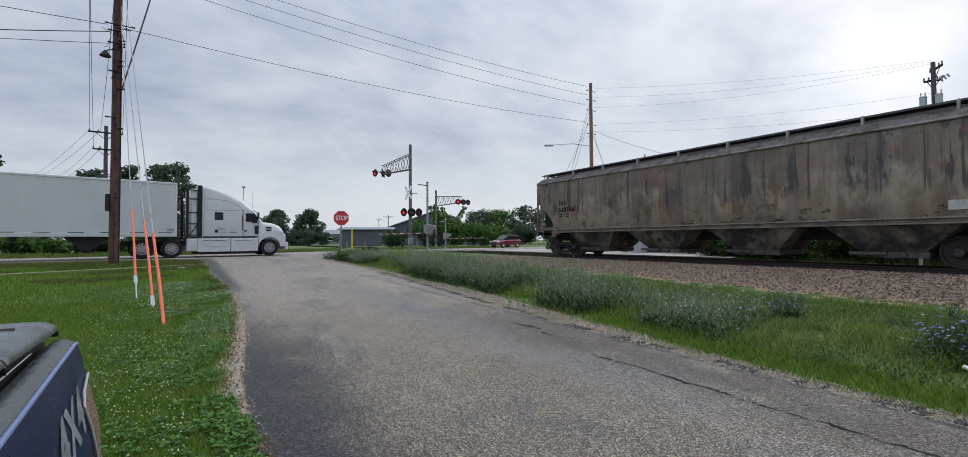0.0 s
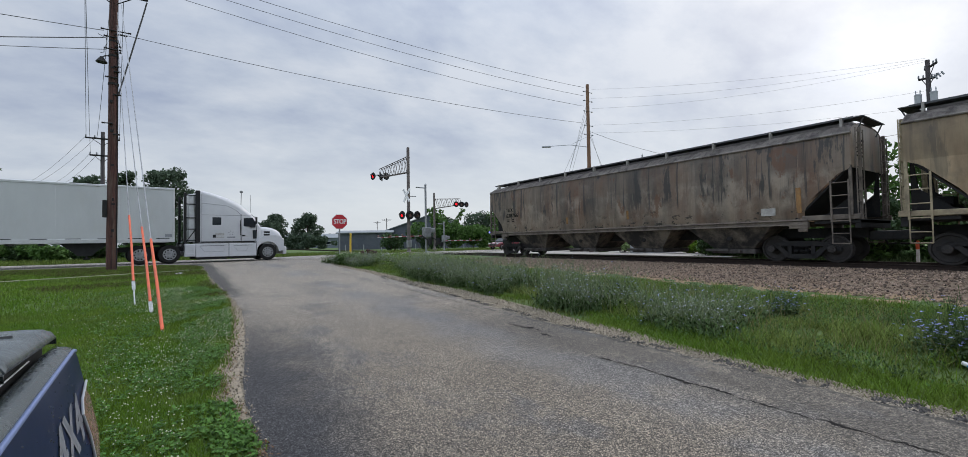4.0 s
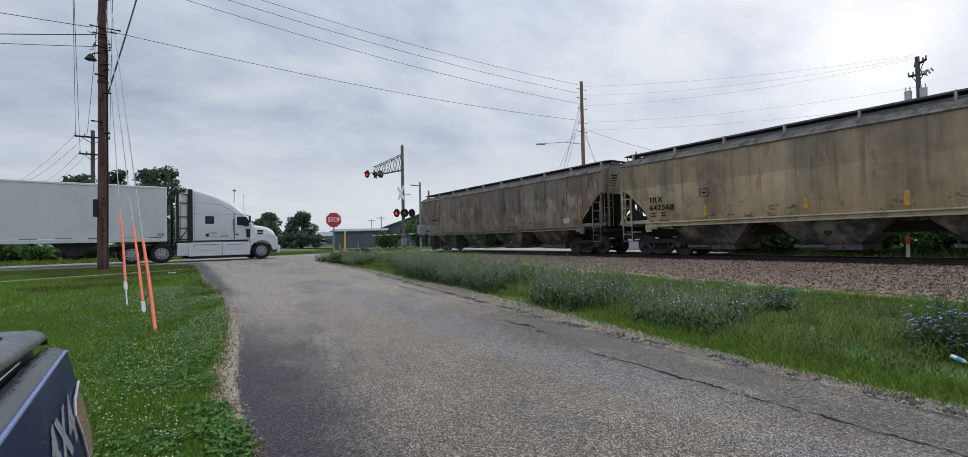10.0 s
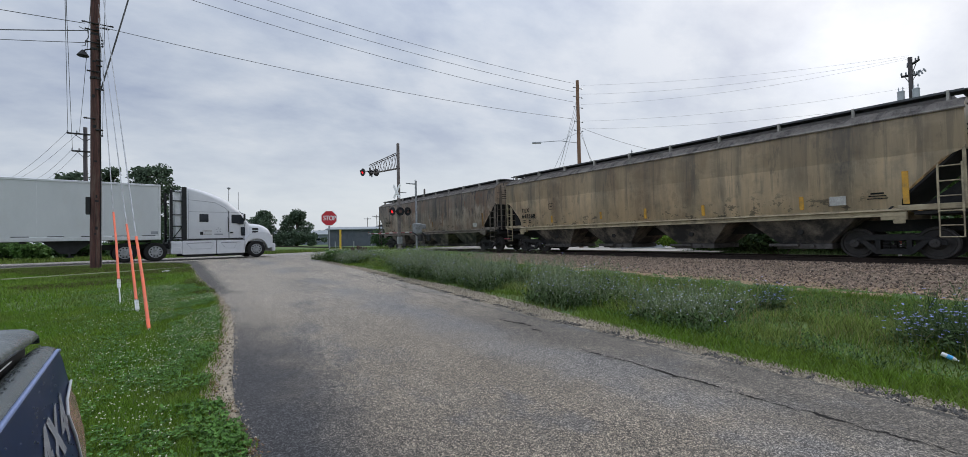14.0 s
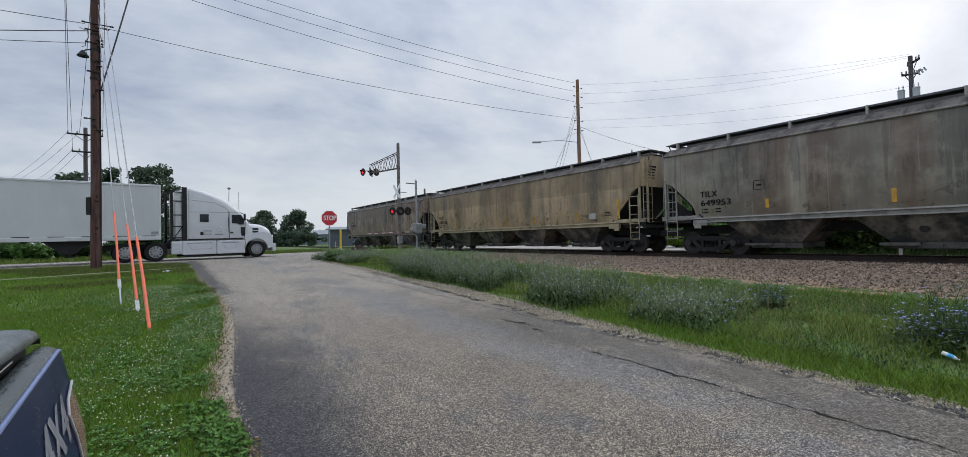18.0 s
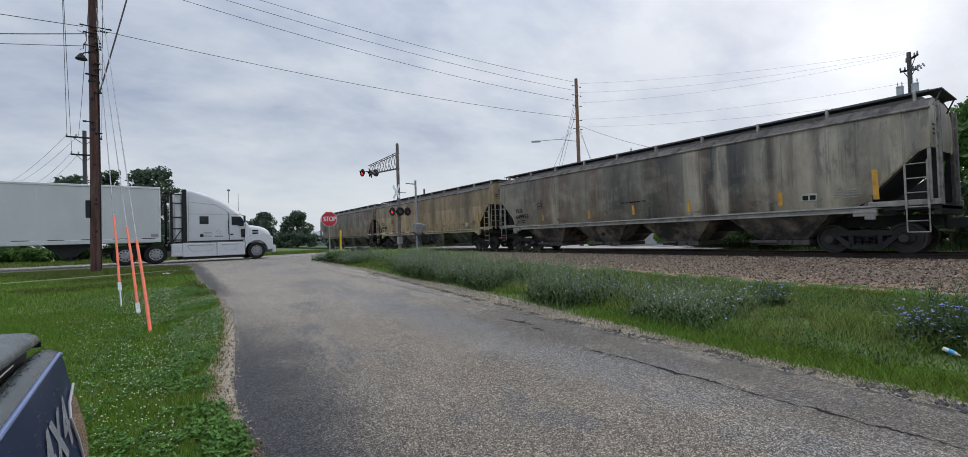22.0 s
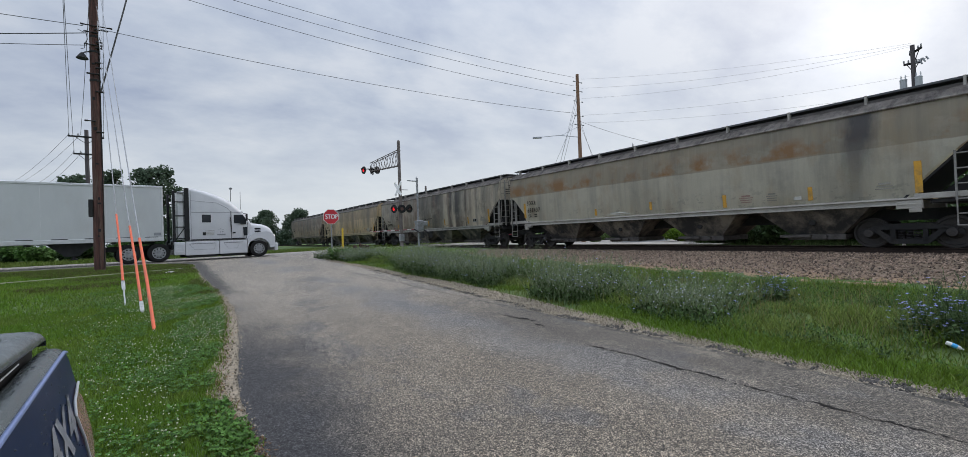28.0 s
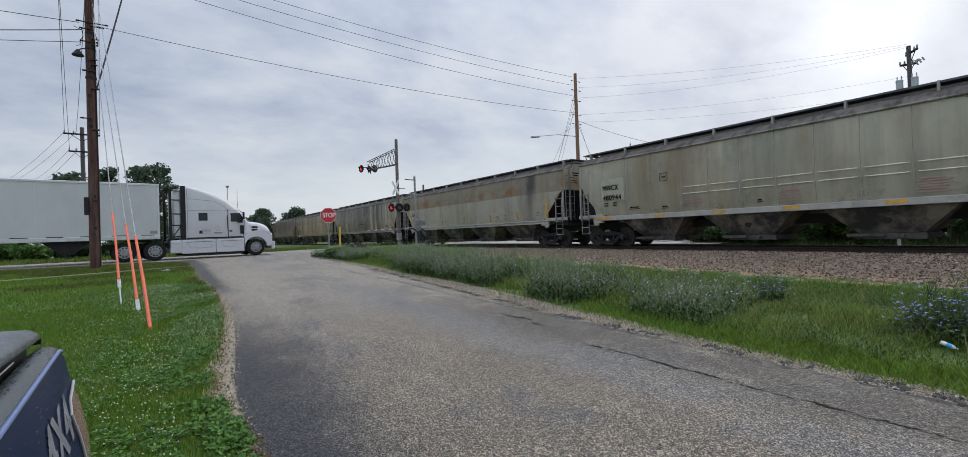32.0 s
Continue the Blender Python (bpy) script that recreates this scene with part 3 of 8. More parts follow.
def prism(bm, outline, depth, place):
    """A flat outline of (u, v) pairs given thickness; place(u, v, w) makes the point."""
    a = ring(bm, [place(u, v, 0) for u, v in outline])
    b = ring(bm, [place(u, v, depth) for u, v in outline])
    return skin(bm, [a, b])


def mesh_np(name, v, q):
    """A mesh from arrays of points and of faces with equal corners."""
    me = bpy.data.meshes.new(name)
    v, q = np.ascontiguousarray(v, dtype=np.float32), np.ascontiguousarray(q, dtype=np.int32)
    me.vertices.add(len(v))
    me.vertices.foreach_set("co", v.ravel())
    me.loops.add(q.size)
    me.loops.foreach_set("vertex_index", q.ravel())
    me.polygons.add(len(q))
    me.polygons.foreach_set("loop_start", np.arange(len(q), dtype=np.int32) * q.shape[1])
    me.update(calc_edges=True)
    return me


def lettering(name, text, height, material, parent, m, label="", spacing=1.0):
    """Writing in the built-in font, as a thin mesh."""
    cu = bpy.data.curves.new(name, 'FONT')
    cu.body, cu.size, cu.extrude, cu.space_character, cu.offset = text, height * 1.38, 0.002, spacing, 0.0
    ob = new(name, cu)
    bpy.context.view_layer.update()
    me = bpy.data.meshes.new_from_object(ob.evaluated_get(bpy.context.evaluated_depsgraph_get()))
    bpy.data.objects.remove(ob)
    bold = bmesh.new()
    for k in range(-1, 2):   # a bolder stroke: the letters laid thrice, a little apart
        bold.from_mesh(me)
        bmesh.ops.translate(bold, vec=(0.052 * height, 0.018 * height * (k % 2), 0.0012), verts=bold.verts[:])
    bold.to_mesh(me)
    bold.free()
    me.materials.clear()
    me.materials.append(material)
    return part(name, me, material, parent, label, at=m)


def smooth(t):
    t = min(1.0, max(0.0, t))
    return t * t * (3 - 2 * t)


# ---- the ground: one sheet that rises gently to the crossroad ----
TRACK_X, RAIL_Z = 18.5, 0.637


def ground_z(x, y):
    base = 0.0206 * min(25.0, max(0.0, y)) + 0.004 * min(0.0, max(-8.0, y))
    bank = 0.6 * smooth((x - 11.8) / 4.6) * (1 - smooth((x - 22.0) / 3.0)) * max(0.0, 0.40 - base) if y < 40 else 0
    return base + bank + (0.5 - base) * smooth((x - 21) / 4)


def road_left(y):
    """The ragged left edge of the asphalt."""
    return float(np.interp(y, (-5, 3.4, 4.5, 5.5, 6.7, 8.0, 10.0, 12.0, 14, 16, 22), (0.42, 0.43, 0.45, 0.54, 0.67, 0.80, 0.95, 0.94, 0.85, 0.79, 0.70))) + 0.02 * noise.noise((1.1 * y, 3, 0)) + 0.025 * noise.noise((4 * y, 8, 0)) - (1.6 * max(0.0, (y - 24.0) / 4.4) ** 2.2)


def lawn_edge(y):
    """Where the lawn ends and the gravel begins."""
    return float(np.interp(y, (-5, 3.4, 4.0, 4.8, 5.8, 6.8, 8.3, 9.4, 11, 13, 16), (0.44, 0.43, 0.36, 0.30, 0.40, 0.54, 0.68, 0.76, 0.82, 0.86, 0.76))) - 0.05 * (y > 16) + 0.05 * noise.noise((3.1 * y, 5, 0))


def road_right(y):
    """The ragged right edge of the asphalt."""
    return float(np.interp(y, (-3, 1.5, 3, 5, 8, 11.5, 17), (5.0, 5.07, 5.09, 5.08, 5.26, 5.52, 6.0))) + 0.05 * noise.noise((0.8 * y, 6, 0)) + 0.04 * noise.noise((4 * y, 7, 0)) + (4.5 * max(0.0, (y - 20.5) / 9.4) ** 2.2)


def gravel_w(y):
    """How wide the gravel lies between the asphalt and the verge."""
    return float(np.interp(y, (0, 2.8, 3.4, 4.4, 6.7, 8.3, 10.3, 12.6, 17), (0.30, 0.30, 0.34, 0.58, 0.62, 0.74, 0.76, 0.50, 0.42)))


def cross_y(x):
    """The middle of the crossroad."""
    return 33.4 + 0.132 * (x + 2)


def cross_z(x):
    return 0.545 + 0.065 * smooth((x - 3) / 11)


def sheet(name, xs, ys, height, material, label, category, smooth_shade=True):
    """A grid of ground with its heights."""
    v = np.array([(x, y, height(x, y)) for y in ys for x in xs])
    w = len(xs)
    q = np.array([(j * w + i, j * w + i + 1, (j + 1) * w + i + 1, (j + 1) * w + i) for j in range(len(ys) - 1) for i in range(w - 1)])
    me = mesh_np(name, v, q)
    me.materials.append(material)
    for poly in me.polygons:
        poly.use_smooth = smooth_shade
    return tagged(new(name, me), label, category, kind="structure")


def steps(*pairs):
    out = []
    for lo, hi, d in pairs:
        out += list(np.arange(lo, hi, d))
    return out + [pairs[-1][1]]


sheet("ground", steps((-1500, -200, 260), (-200, -30, 17), (-30, 40, 1.0), (40, 200, 20), (200, 1500, 260)), steps((-600, -60, 90), (-60, -10, 5), (-10, 40, 1.0), (40, 200, 20), (200, 2500, 230)),
      ground_z, M_SOIL, "grassy soil that rises gently towards the crossroad", "ground")


def strip(name, ys, left, right, cuts, height, material, label, category, crown=0.0):
    """A road along y between two edges."""
    v, w = [], len(cuts)
    for y in ys:
        a, b = left(y), right(y)
        for c in cuts:
            v.append((a + (b - a) * c, y, height(a + (b - a) * c, y) + crown * (1 - (2 * c - 1) ** 2)))
    q = np.array([(j * w + i, j * w + i + 1, (j + 1) * w + i + 1, (j + 1) * w + i) for j in range(len(ys) - 1) for i in range(w - 1)])
    me = mesh_np(name, np.array(v), q)
    me.materials.append(material)
    for poly in me.polygons:
        poly.use_smooth = True
    return tagged(new(name, me), label, category, kind="structure")


strip("road_shoulder", steps((-14, 26, 0.2)), lambda y: min(road_left(y), lawn_edge(y)) - 0.10 - 0.05 * noise.noise((5 * y, 2, 0)), lambda y: road_right(y) + gravel_w(y) + 0.04 + 0.1 * noise.noise((1.7 * y, 4, 0)) + 0.06 * noise.noise((6 * y, 4, 0)),
      [0, 0.04, 0.5, 0.96, 1], lambda x, y: ground_z(x, y) + 0.010 + 0.01 * noise.noise((x * 3, y * 3, 0)), M_SHOULDER, "narrow edges of loose pale gravel beside the road", "gravel")
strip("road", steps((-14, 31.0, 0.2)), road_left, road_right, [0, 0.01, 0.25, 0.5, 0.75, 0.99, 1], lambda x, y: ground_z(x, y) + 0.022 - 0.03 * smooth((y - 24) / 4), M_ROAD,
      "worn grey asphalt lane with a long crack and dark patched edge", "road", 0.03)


def along_cross(name, half_near, half_far, x0, x1, lift, material, label):
    v = []
    xs = steps((x0, x1, 1.0))
    for x in xs:
        for c in (-half_near, -half_near + 0.06, 0, half_far - 0.06, half_far):
            v.append((x, cross_y(x) + c, cross_z(x) + lift + 0.03 * (1 - (c / half_near) ** 2) - (0.02 if c in (-half_near, half_far) else 0)))
    q = np.array([(j * 5 + i, (j + 1) * 5 + i, (j + 1) * 5 + i + 1, j * 5 + i + 1) for j in range(len(xs) - 1) for i in range(4)])
    me = mesh_np(name, np.array(v), q)
    me.materials.append(material)
    return tagged(new(name, me), label, "road", kind="structure")


def road_z(x, y):
    c = (x - road_left(y)) / (road_right(y) - road_left(y))
    return ground_z(x, y) + 0.022 + 0.03 * (1 - (2 * c - 1) ** 2)


def crack(y0, y1, x0, x1, wide, seed):
    """A jagged dark break in the asphalt, open by at most wide."""
    n = max(6, int((y1 - y0) / 0.022))
    v = []
    for k in range(n + 1):
        f = k / n
        y = y0 + (y1 - y0) * f
        x = x0 + (x1 - x0) * f + 0.03 * noise.noise((2.3 * y, seed, 1)) + 0.03 * noise.noise((9 * y, seed, 2)) + 0.022 * noise.noise((31 * y, seed, 3))
        w = 1.4 * wide * (0.16 + max(0.0, 0.4 + 1.3 * noise.noise((5 * y, seed, 4)) + 1.1 * noise.noise((27 * y, seed, 5)))) * min(1.0, 6 * f, 6 * (1 - f))
        for q in (x - w * (0.6 + 0.5 * noise.noise((43 * y, seed, 6))), x + w * (0.6 + 0.5 * noise.noise((43 * y, seed, 7)))):
            v.append((q, y, road_z(q, y) + 0.003))
    q = np.array([(2 * k, 2 * k + 1, 2 * k + 3, 2 * k + 2) for k in range(n)])
    me = mesh_np("road_crack", np.array(v), q)
    me.materials.append(M_CRACK)
    return tagged(new("road_crack", me), "dark jagged crack in the worn asphalt", "crack", "cracks in the road", "structure")


M_CRACK = mat("crack_dirt", (0.012, 0.011, 0.011), (0.03, 0.028, 0.026), 30, 0.95, bump=0.3, spec=0.1)
for k, (y0, y1, x0, x1, wide) in enumerate(((0.3, 0.75, 4.12, 4.12, 0.012), (0.7, 1.5, 4.12, 4.11, 0.024), (1.45, 2.12, 4.08, 4.09, 0.018), (2.05, 2.75, 4.09, 4.09, 0.036), (2.6, 3.2, 4.08, 4.11, 0.030), (3.1, 3.66, 4.10, 4.04, 0.026),
                                            (2.2, 2.5, 4.13, 4.12, 0.010), (3.6, 4.1, 4.05, 4.14, 0.006), (4.1, 4.6, 4.16, 4.30, 0.006), (4.66, 4.96, 4.33, 4.38, 0.05), (5.1, 5.5, 4.48, 4.45, 0.06), (5.35, 5.85, 4.42, 4.39, 0.035), (6.3, 6.8, 4.5, 4.5, 0.010),
                                            (7.4, 8.3, 4.45, 4.5, 0.012), (10.4, 11.6, 4.9, 5.1, 0.02), (13.5, 15.5, 5.5, 5.75, 0.05))):
    crack(y0, y1, x0, x1, wide, 3.7 * k + 1.3)

along_cross("crossroad", 4.1, 4.1, -60, 80, 0.0, M_CROSS, "pale worn asphalt crossroad over the railway crossing")
lot = B()
prism(lot, [(21.6, 11), (29, 12), (31, 34), (21.6, 33)], 0.03, lambda u, v, w: (u, v, 0.53 + w + 0.04))
tagged(part("pavement_lot", lot, M_LOT, None), "pale gravel lot beside the far side of the track", "gravel lot", kind="structure")
path = B()
prism(path, [(-24, 16.8), (-6, 20.05), (0.3, 22.5), (0.3, 22.9), (-6, 20.6), (-24, 17.45)], 0.03, lambda u, v, w: (u, v, ground_z(u, v) + 0.005 + w))
tagged(part("pavement_path", path, mat("worn_path", (0.165, 0.16, 0.095), (0.10, 0.125, 0.05), 2.5, 0.95, bump=0.3, dirt=(0.075, 0.11, 0.03), dirt_scale=1.6), None), "narrow worn gravel path across the lawn", "path", kind="structure")

# ---- the track ----
def bed_z(x, y):
    d = abs(x - TRACK_X)
    flat, toe = RAIL_Z - 0.20, ground_z(TRACK_X - 7.0 if x < TRACK_X else TRACK_X + 5.2, y) - 0.03
    k = smooth((d - 1.5) / (5.2 if x < TRACK_X else 4.6))
    return flat + (toe - flat) * k + 0.035 * noise.noise((x * 2.2, y * 2.2, 3)) * min(1, d) + 0.02


sheet("ballast_bed", steps((TRACK_X - 7.0, TRACK_X - 1.2, 0.16), (TRACK_X - 1.2, TRACK_X + 1.2, 0.6), (TRACK_X + 1.2, TRACK_X + 4.2, 0.5)), steps((-30, -4, 2), (-4, 31, 0.25)), bed_z, M_BALLAST,
      "sloping bed of crushed brown-grey stone under the rails", "ballast")
sheet("ballast_far", steps((TRACK_X - 3.4, TRACK_X + 3.4, 0.5)), steps((40.5, 180, 2)), lambda x, y: RAIL_Z - 0.13 - 0.3 * smooth((abs(x - TRACK_X) - 1.5) / 1.8), M_BALLAST,
      "bed of crushed stone beyond the crossing", "ballast")
for side in (-1, 1):
    bm = B()
    x = TRACK_X + side * 0.755
    prism(bm, [(-0.036, 0), (0.036, 0), (0.036, -0.035), (0.010, -0.05), (0.010, -0.14), (0.07, -0.155), (0.07, -0.17), (-0.07, -0.17), (-0.07, -0.155), (-0.010, -0.14), (-0.010, -0.05), (-0.036, -0.035)],
          240, lambda u, v, w: (x + u, -40 + w, RAIL_Z + v))
    tagged(part("rail", bm, M_RAIL, None), "rust-brown steel rail with a worn top", "rail", "rails of the track", "structure")
tie = B()
rbox(tie, (0, 0, 0), (2.6, 0.22, 0.17), 0.012, seg=1)
tie_ob = part("railway_tie", tie, M_TIE, None)
tagged(tie_ob, "dark weathered wooden tie bedded in crushed stone", "railway tie", "ties under the rails")
tie_ob.matrix_basis = pose(TRACK_X, -8, RAIL_Z - 0.262)
for k in range(1, 78):
    copy_thing(tie_ob, pose(TRACK_X + random.uniform(-0.03, 0.03), -8 + 0.51 * k, RAIL_Z - 0.262 + random.uniform(-0.006, 0.004), 0, 0, random.uniform(-1, 1)))


def scatter_stones(name, count, place, size, material, label, category):
    """Many small broken stones in one mesh."""
    rng = np.random.default_rng(5)
    base = np.array([(1, 0, 0), (-1, 0, 0), (0, 1, 0), (0, -1, 0), (0, 0, 1), (0, 0, -1)], float)
    tri = np.array([(0, 2, 4), (2, 1, 4), (1, 3, 4), (3, 0, 4), (2, 0, 5), (1, 2, 5), (3, 1, 5), (0, 3, 5)])
    v = np.repeat(base[None], count, 0) * rng.uniform(0.6, 1.3, (count, 6, 1)) * (rng.uniform(*size, (count, 1, 1)) * rng.uniform(0.6, 1.3, (count, 1, 3)))
    a = rng.uniform(0, 6.28, (count, 1))
    v[..., 0], v[..., 1] = v[..., 0] * np.cos(a) - v[..., 1] * np.sin(a), v[..., 0] * np.sin(a) + v[..., 1] * np.cos(a)
    v += np.array([place(rng) for _ in range(count)])[:, None]
    q = (tri[None] + 6 * np.arange(count)[:, None, None]).reshape(-1, 3)
    me = mesh_np(name, v.reshape(-1, 3), q)
    me.materials.append(material)
    return tagged(new(name, me), label, category, kind="stuff")


def ballast_spot(rng):
    x, y = TRACK_X - 0.9 - 4.7 * rng.random() ** 1.2, -3 + 32 * rng.random() ** 1.4
    return x, y, bed_z(x, y) + 0.01


def edge_spot(rng):
    y = -1 + 25 * rng.random() ** 1.6
    if rng.random() < 0.14:
        a, b = lawn_edge(y) - 0.06, road_left(y) + 0.05
        x = a + (b - a) * rng.random()
    else:
        x = road_right(y) - 0.06 + (gravel_w(y) + 0.06) * rng.random() ** 1.25
    return x, y, ground_z(x, y) + 0.022


def crumb_spot(rng):
    while True:
        y = 0.3 + 15 * rng.random() ** 1.5
        if noise.noise((2.1 * y, 9, 0)) + 0.4 * noise.noise((9 * y, 9, 4)) > 0.02:
            x = road_right(y) + 0.05 * rng.standard_normal() + 0.03
            return x, y, ground_z(x, y) + 0.022


scatter_stones("asphalt_crumbs", 2200, crumb_spot, (0.007, 0.022), mat("broken_asphalt", (0.045, 0.042, 0.04), (0.075, 0.07, 0.066), 9, 0.95, island=0.4), "dark crumbs of asphalt broken from the road's edge", "rubble")
scatter_stones("edge_gravel", 24000, edge_spot, (0.005, 0.014), M_CHIPS, "loose gravel along both edges of the asphalt", "gravel")
scatter_stones("ballast_stones", 34000, ballast_spot, (0.015, 0.042), M_STONE, "loose brown-grey crushed stones on the track bed", "ballast")

# ---- the hopper cars ----
PITCH, HALF, BOGIE = 20.5, 9.65, 8.05
CAR_FACE = Matrix(((0, 0, -1, 0), (-1, 0, 0, 0), (0, 1, 0, 0), (0, 0, 0, 1)))   # writing on the side that faces the road


def side_x(z):
    """Half the body's width at a height above the rail."""
    return float(np.interp(z, (1.3, 1.7, 2.3, 3.0, 3.6, 4.05), (1.50, 1.555, 1.595, 1.61, 1.60, 1.555)))


def cut_z(s):
    """The lower edge of the side sheet, which is cut away over the end platforms."""
    return float(np.interp(abs(s), (0, 8.36, 8.38, 8.46, 8.60, 9.25, 9.36, HALF), (1.40, 1.40, 1.72, 1.92, 2.10, 2.76, 2.84, 2.96)))


SHARED = {}


def shared(key, build, material):
    """A mesh that several parts share."""
    if key not in SHARED:
        bm = B()
        build(bm)
        bmesh.ops.recalc_face_normals(bm, faces=bm.faces)
        me = bpy.data.meshes.new(key)
        bm.to_mesh(me)
        bm.free()
        me.materials.append(material)
        SHARED[key] = me
    return SHARED[key]


def build_side_frame(bm):
    at = lambda u, v, w: (w - 0.07, u, v)
    prism(bm, [(-1.12, 0.52), (-0.72, 0.66), (-0.4, 0.72), (0.4, 0.72), (0.72, 0.66), (1.12, 0.52), (1.12, 0.40), (1.02, 0.40), (0.9, 0.53), (0.7, 0.55), (-0.7, 0.55), (-0.9, 0.53), (-1.02, 0.40), (-1.12, 0.40)], 0.14, at)
    for s in (-1, 1):
        prism(bm, [(s * 0.82, 0.56), (s * 0.70, 0.60), (s * 0.30, 0.26), (s * 0.36, 0.14), (s * 0.44, 0.16)], 0.13, at)
        prism(bm, [(s * 0.29, 0.58), (s * 0.40, 0.58), (s * 0.40, 0.2), (s * 0.29, 0.2)], 0.12, at)
        rbox(bm, (0.02, s * 0.889, 0.50), (0.17, 0.30, 0.12), 0.02)
    prism(bm, [(-0.42, 0.28), (0.42, 0.28), (0.38, 0.13), (-0.38, 0.13)], 0.16, at)


def build_wheelset(bm):
    for s in (-1, 1):
        lathe(bm, [(0.10, s * 0.64), (0.12, s * 0.655), (0.30, s * 0.70), (0.38, s * 0.665), (0.47, s * 0.66), (0.475, s * 0.69), (0.457, s * 0.705), (0.45, s * 0.80), (0.39, s * 0.805), (0.37, s * 0.765), (0.20, s * 0.745), (0.13, s * 0.80), (0.10, s * 0.81)], 'x', n=32)
    tube(bm, [(-1.12, 0, 0), (1.12, 0, 0)], 0.075, 12)


def build_cap(bm):
    lathe(bm, [(0.04, -0.06), (0.115, -0.055), (0.12, 0.05), (0.10, 0.07), (0.03, 0.075)], 'x', n=16)
    for k in range(3):
        a = 2.1 * k
        box(bm, (-0.065, 0.055 * math.cos(a), 0.055 * math.sin(a)), (0.03, 0.03, 0.03))


def build_springs(bm):
    for dy in (-0.17, 0, 0.17):
        for k in range(5):
            lathe(bm, [(0.06, 0.29 + 0.045 * k), (0.078, 0.30 + 0.045 * k), (0.06, 0.318 + 0.045 * k)], 'z', (0, dy, 0), 10)


WHEELS = []


def bogie(car, s):
    hub = new("bogie")
    hub.parent, hub.matrix_basis = car, pose(0, s, 0)
    hub["label"] = "dark cast-steel two-axle bogie"
    for side in (-1, 1):
        part("side_frame", shared("side_frame", build_side_frame, M_DARK), None, hub, at=pose(side * 1.0, 0, 0))
        part("spring_group", shared("spring_group", build_springs, M_DARK), None, hub, at=pose(side * 1.0, 0, 0))
        for e in (-0.889, 0.889):
            part("axle_cap", shared("axle_cap", build_cap, M_WHEEL), None, hub, at=pose(side * 1.13, e, 0.457, 0, 0, 0 if side < 0 else 180))
    part("bolster", shared("bolster", lambda bm: rbox(bm, (0, 0, 0.62), (2.1, 0.42, 0.22), 0.03), M_DARK), None, hub)
    for e in (-0.889, 0.889):
        w = part("wheelset", shared("wheelset", build_wheelset, M_WHEEL), None, hub, "steel wheels on one axle", at=pose(0, e, 0.457))
        WHEELS.append((w, e))


def ladder(name, car, x, s0, s1, z0, z1, rungs, material, lean=0.0):
    bm = B()
    for s in (s0, s1):
        box(bm, (x, s, (z0 + z1) / 2), (0.05, 0.045, z1 - z0))
    for k in range(rungs):
        z = z0 + 0.04 + (z1 - z0 - 0.12) * k / (rungs - 1)
        tube(bm, [(x - 0.01, s0, z), (x - 0.01, s1, z)], 0.018, 6)
    return part(name, bm, material, car, "steel ladder with round rungs")


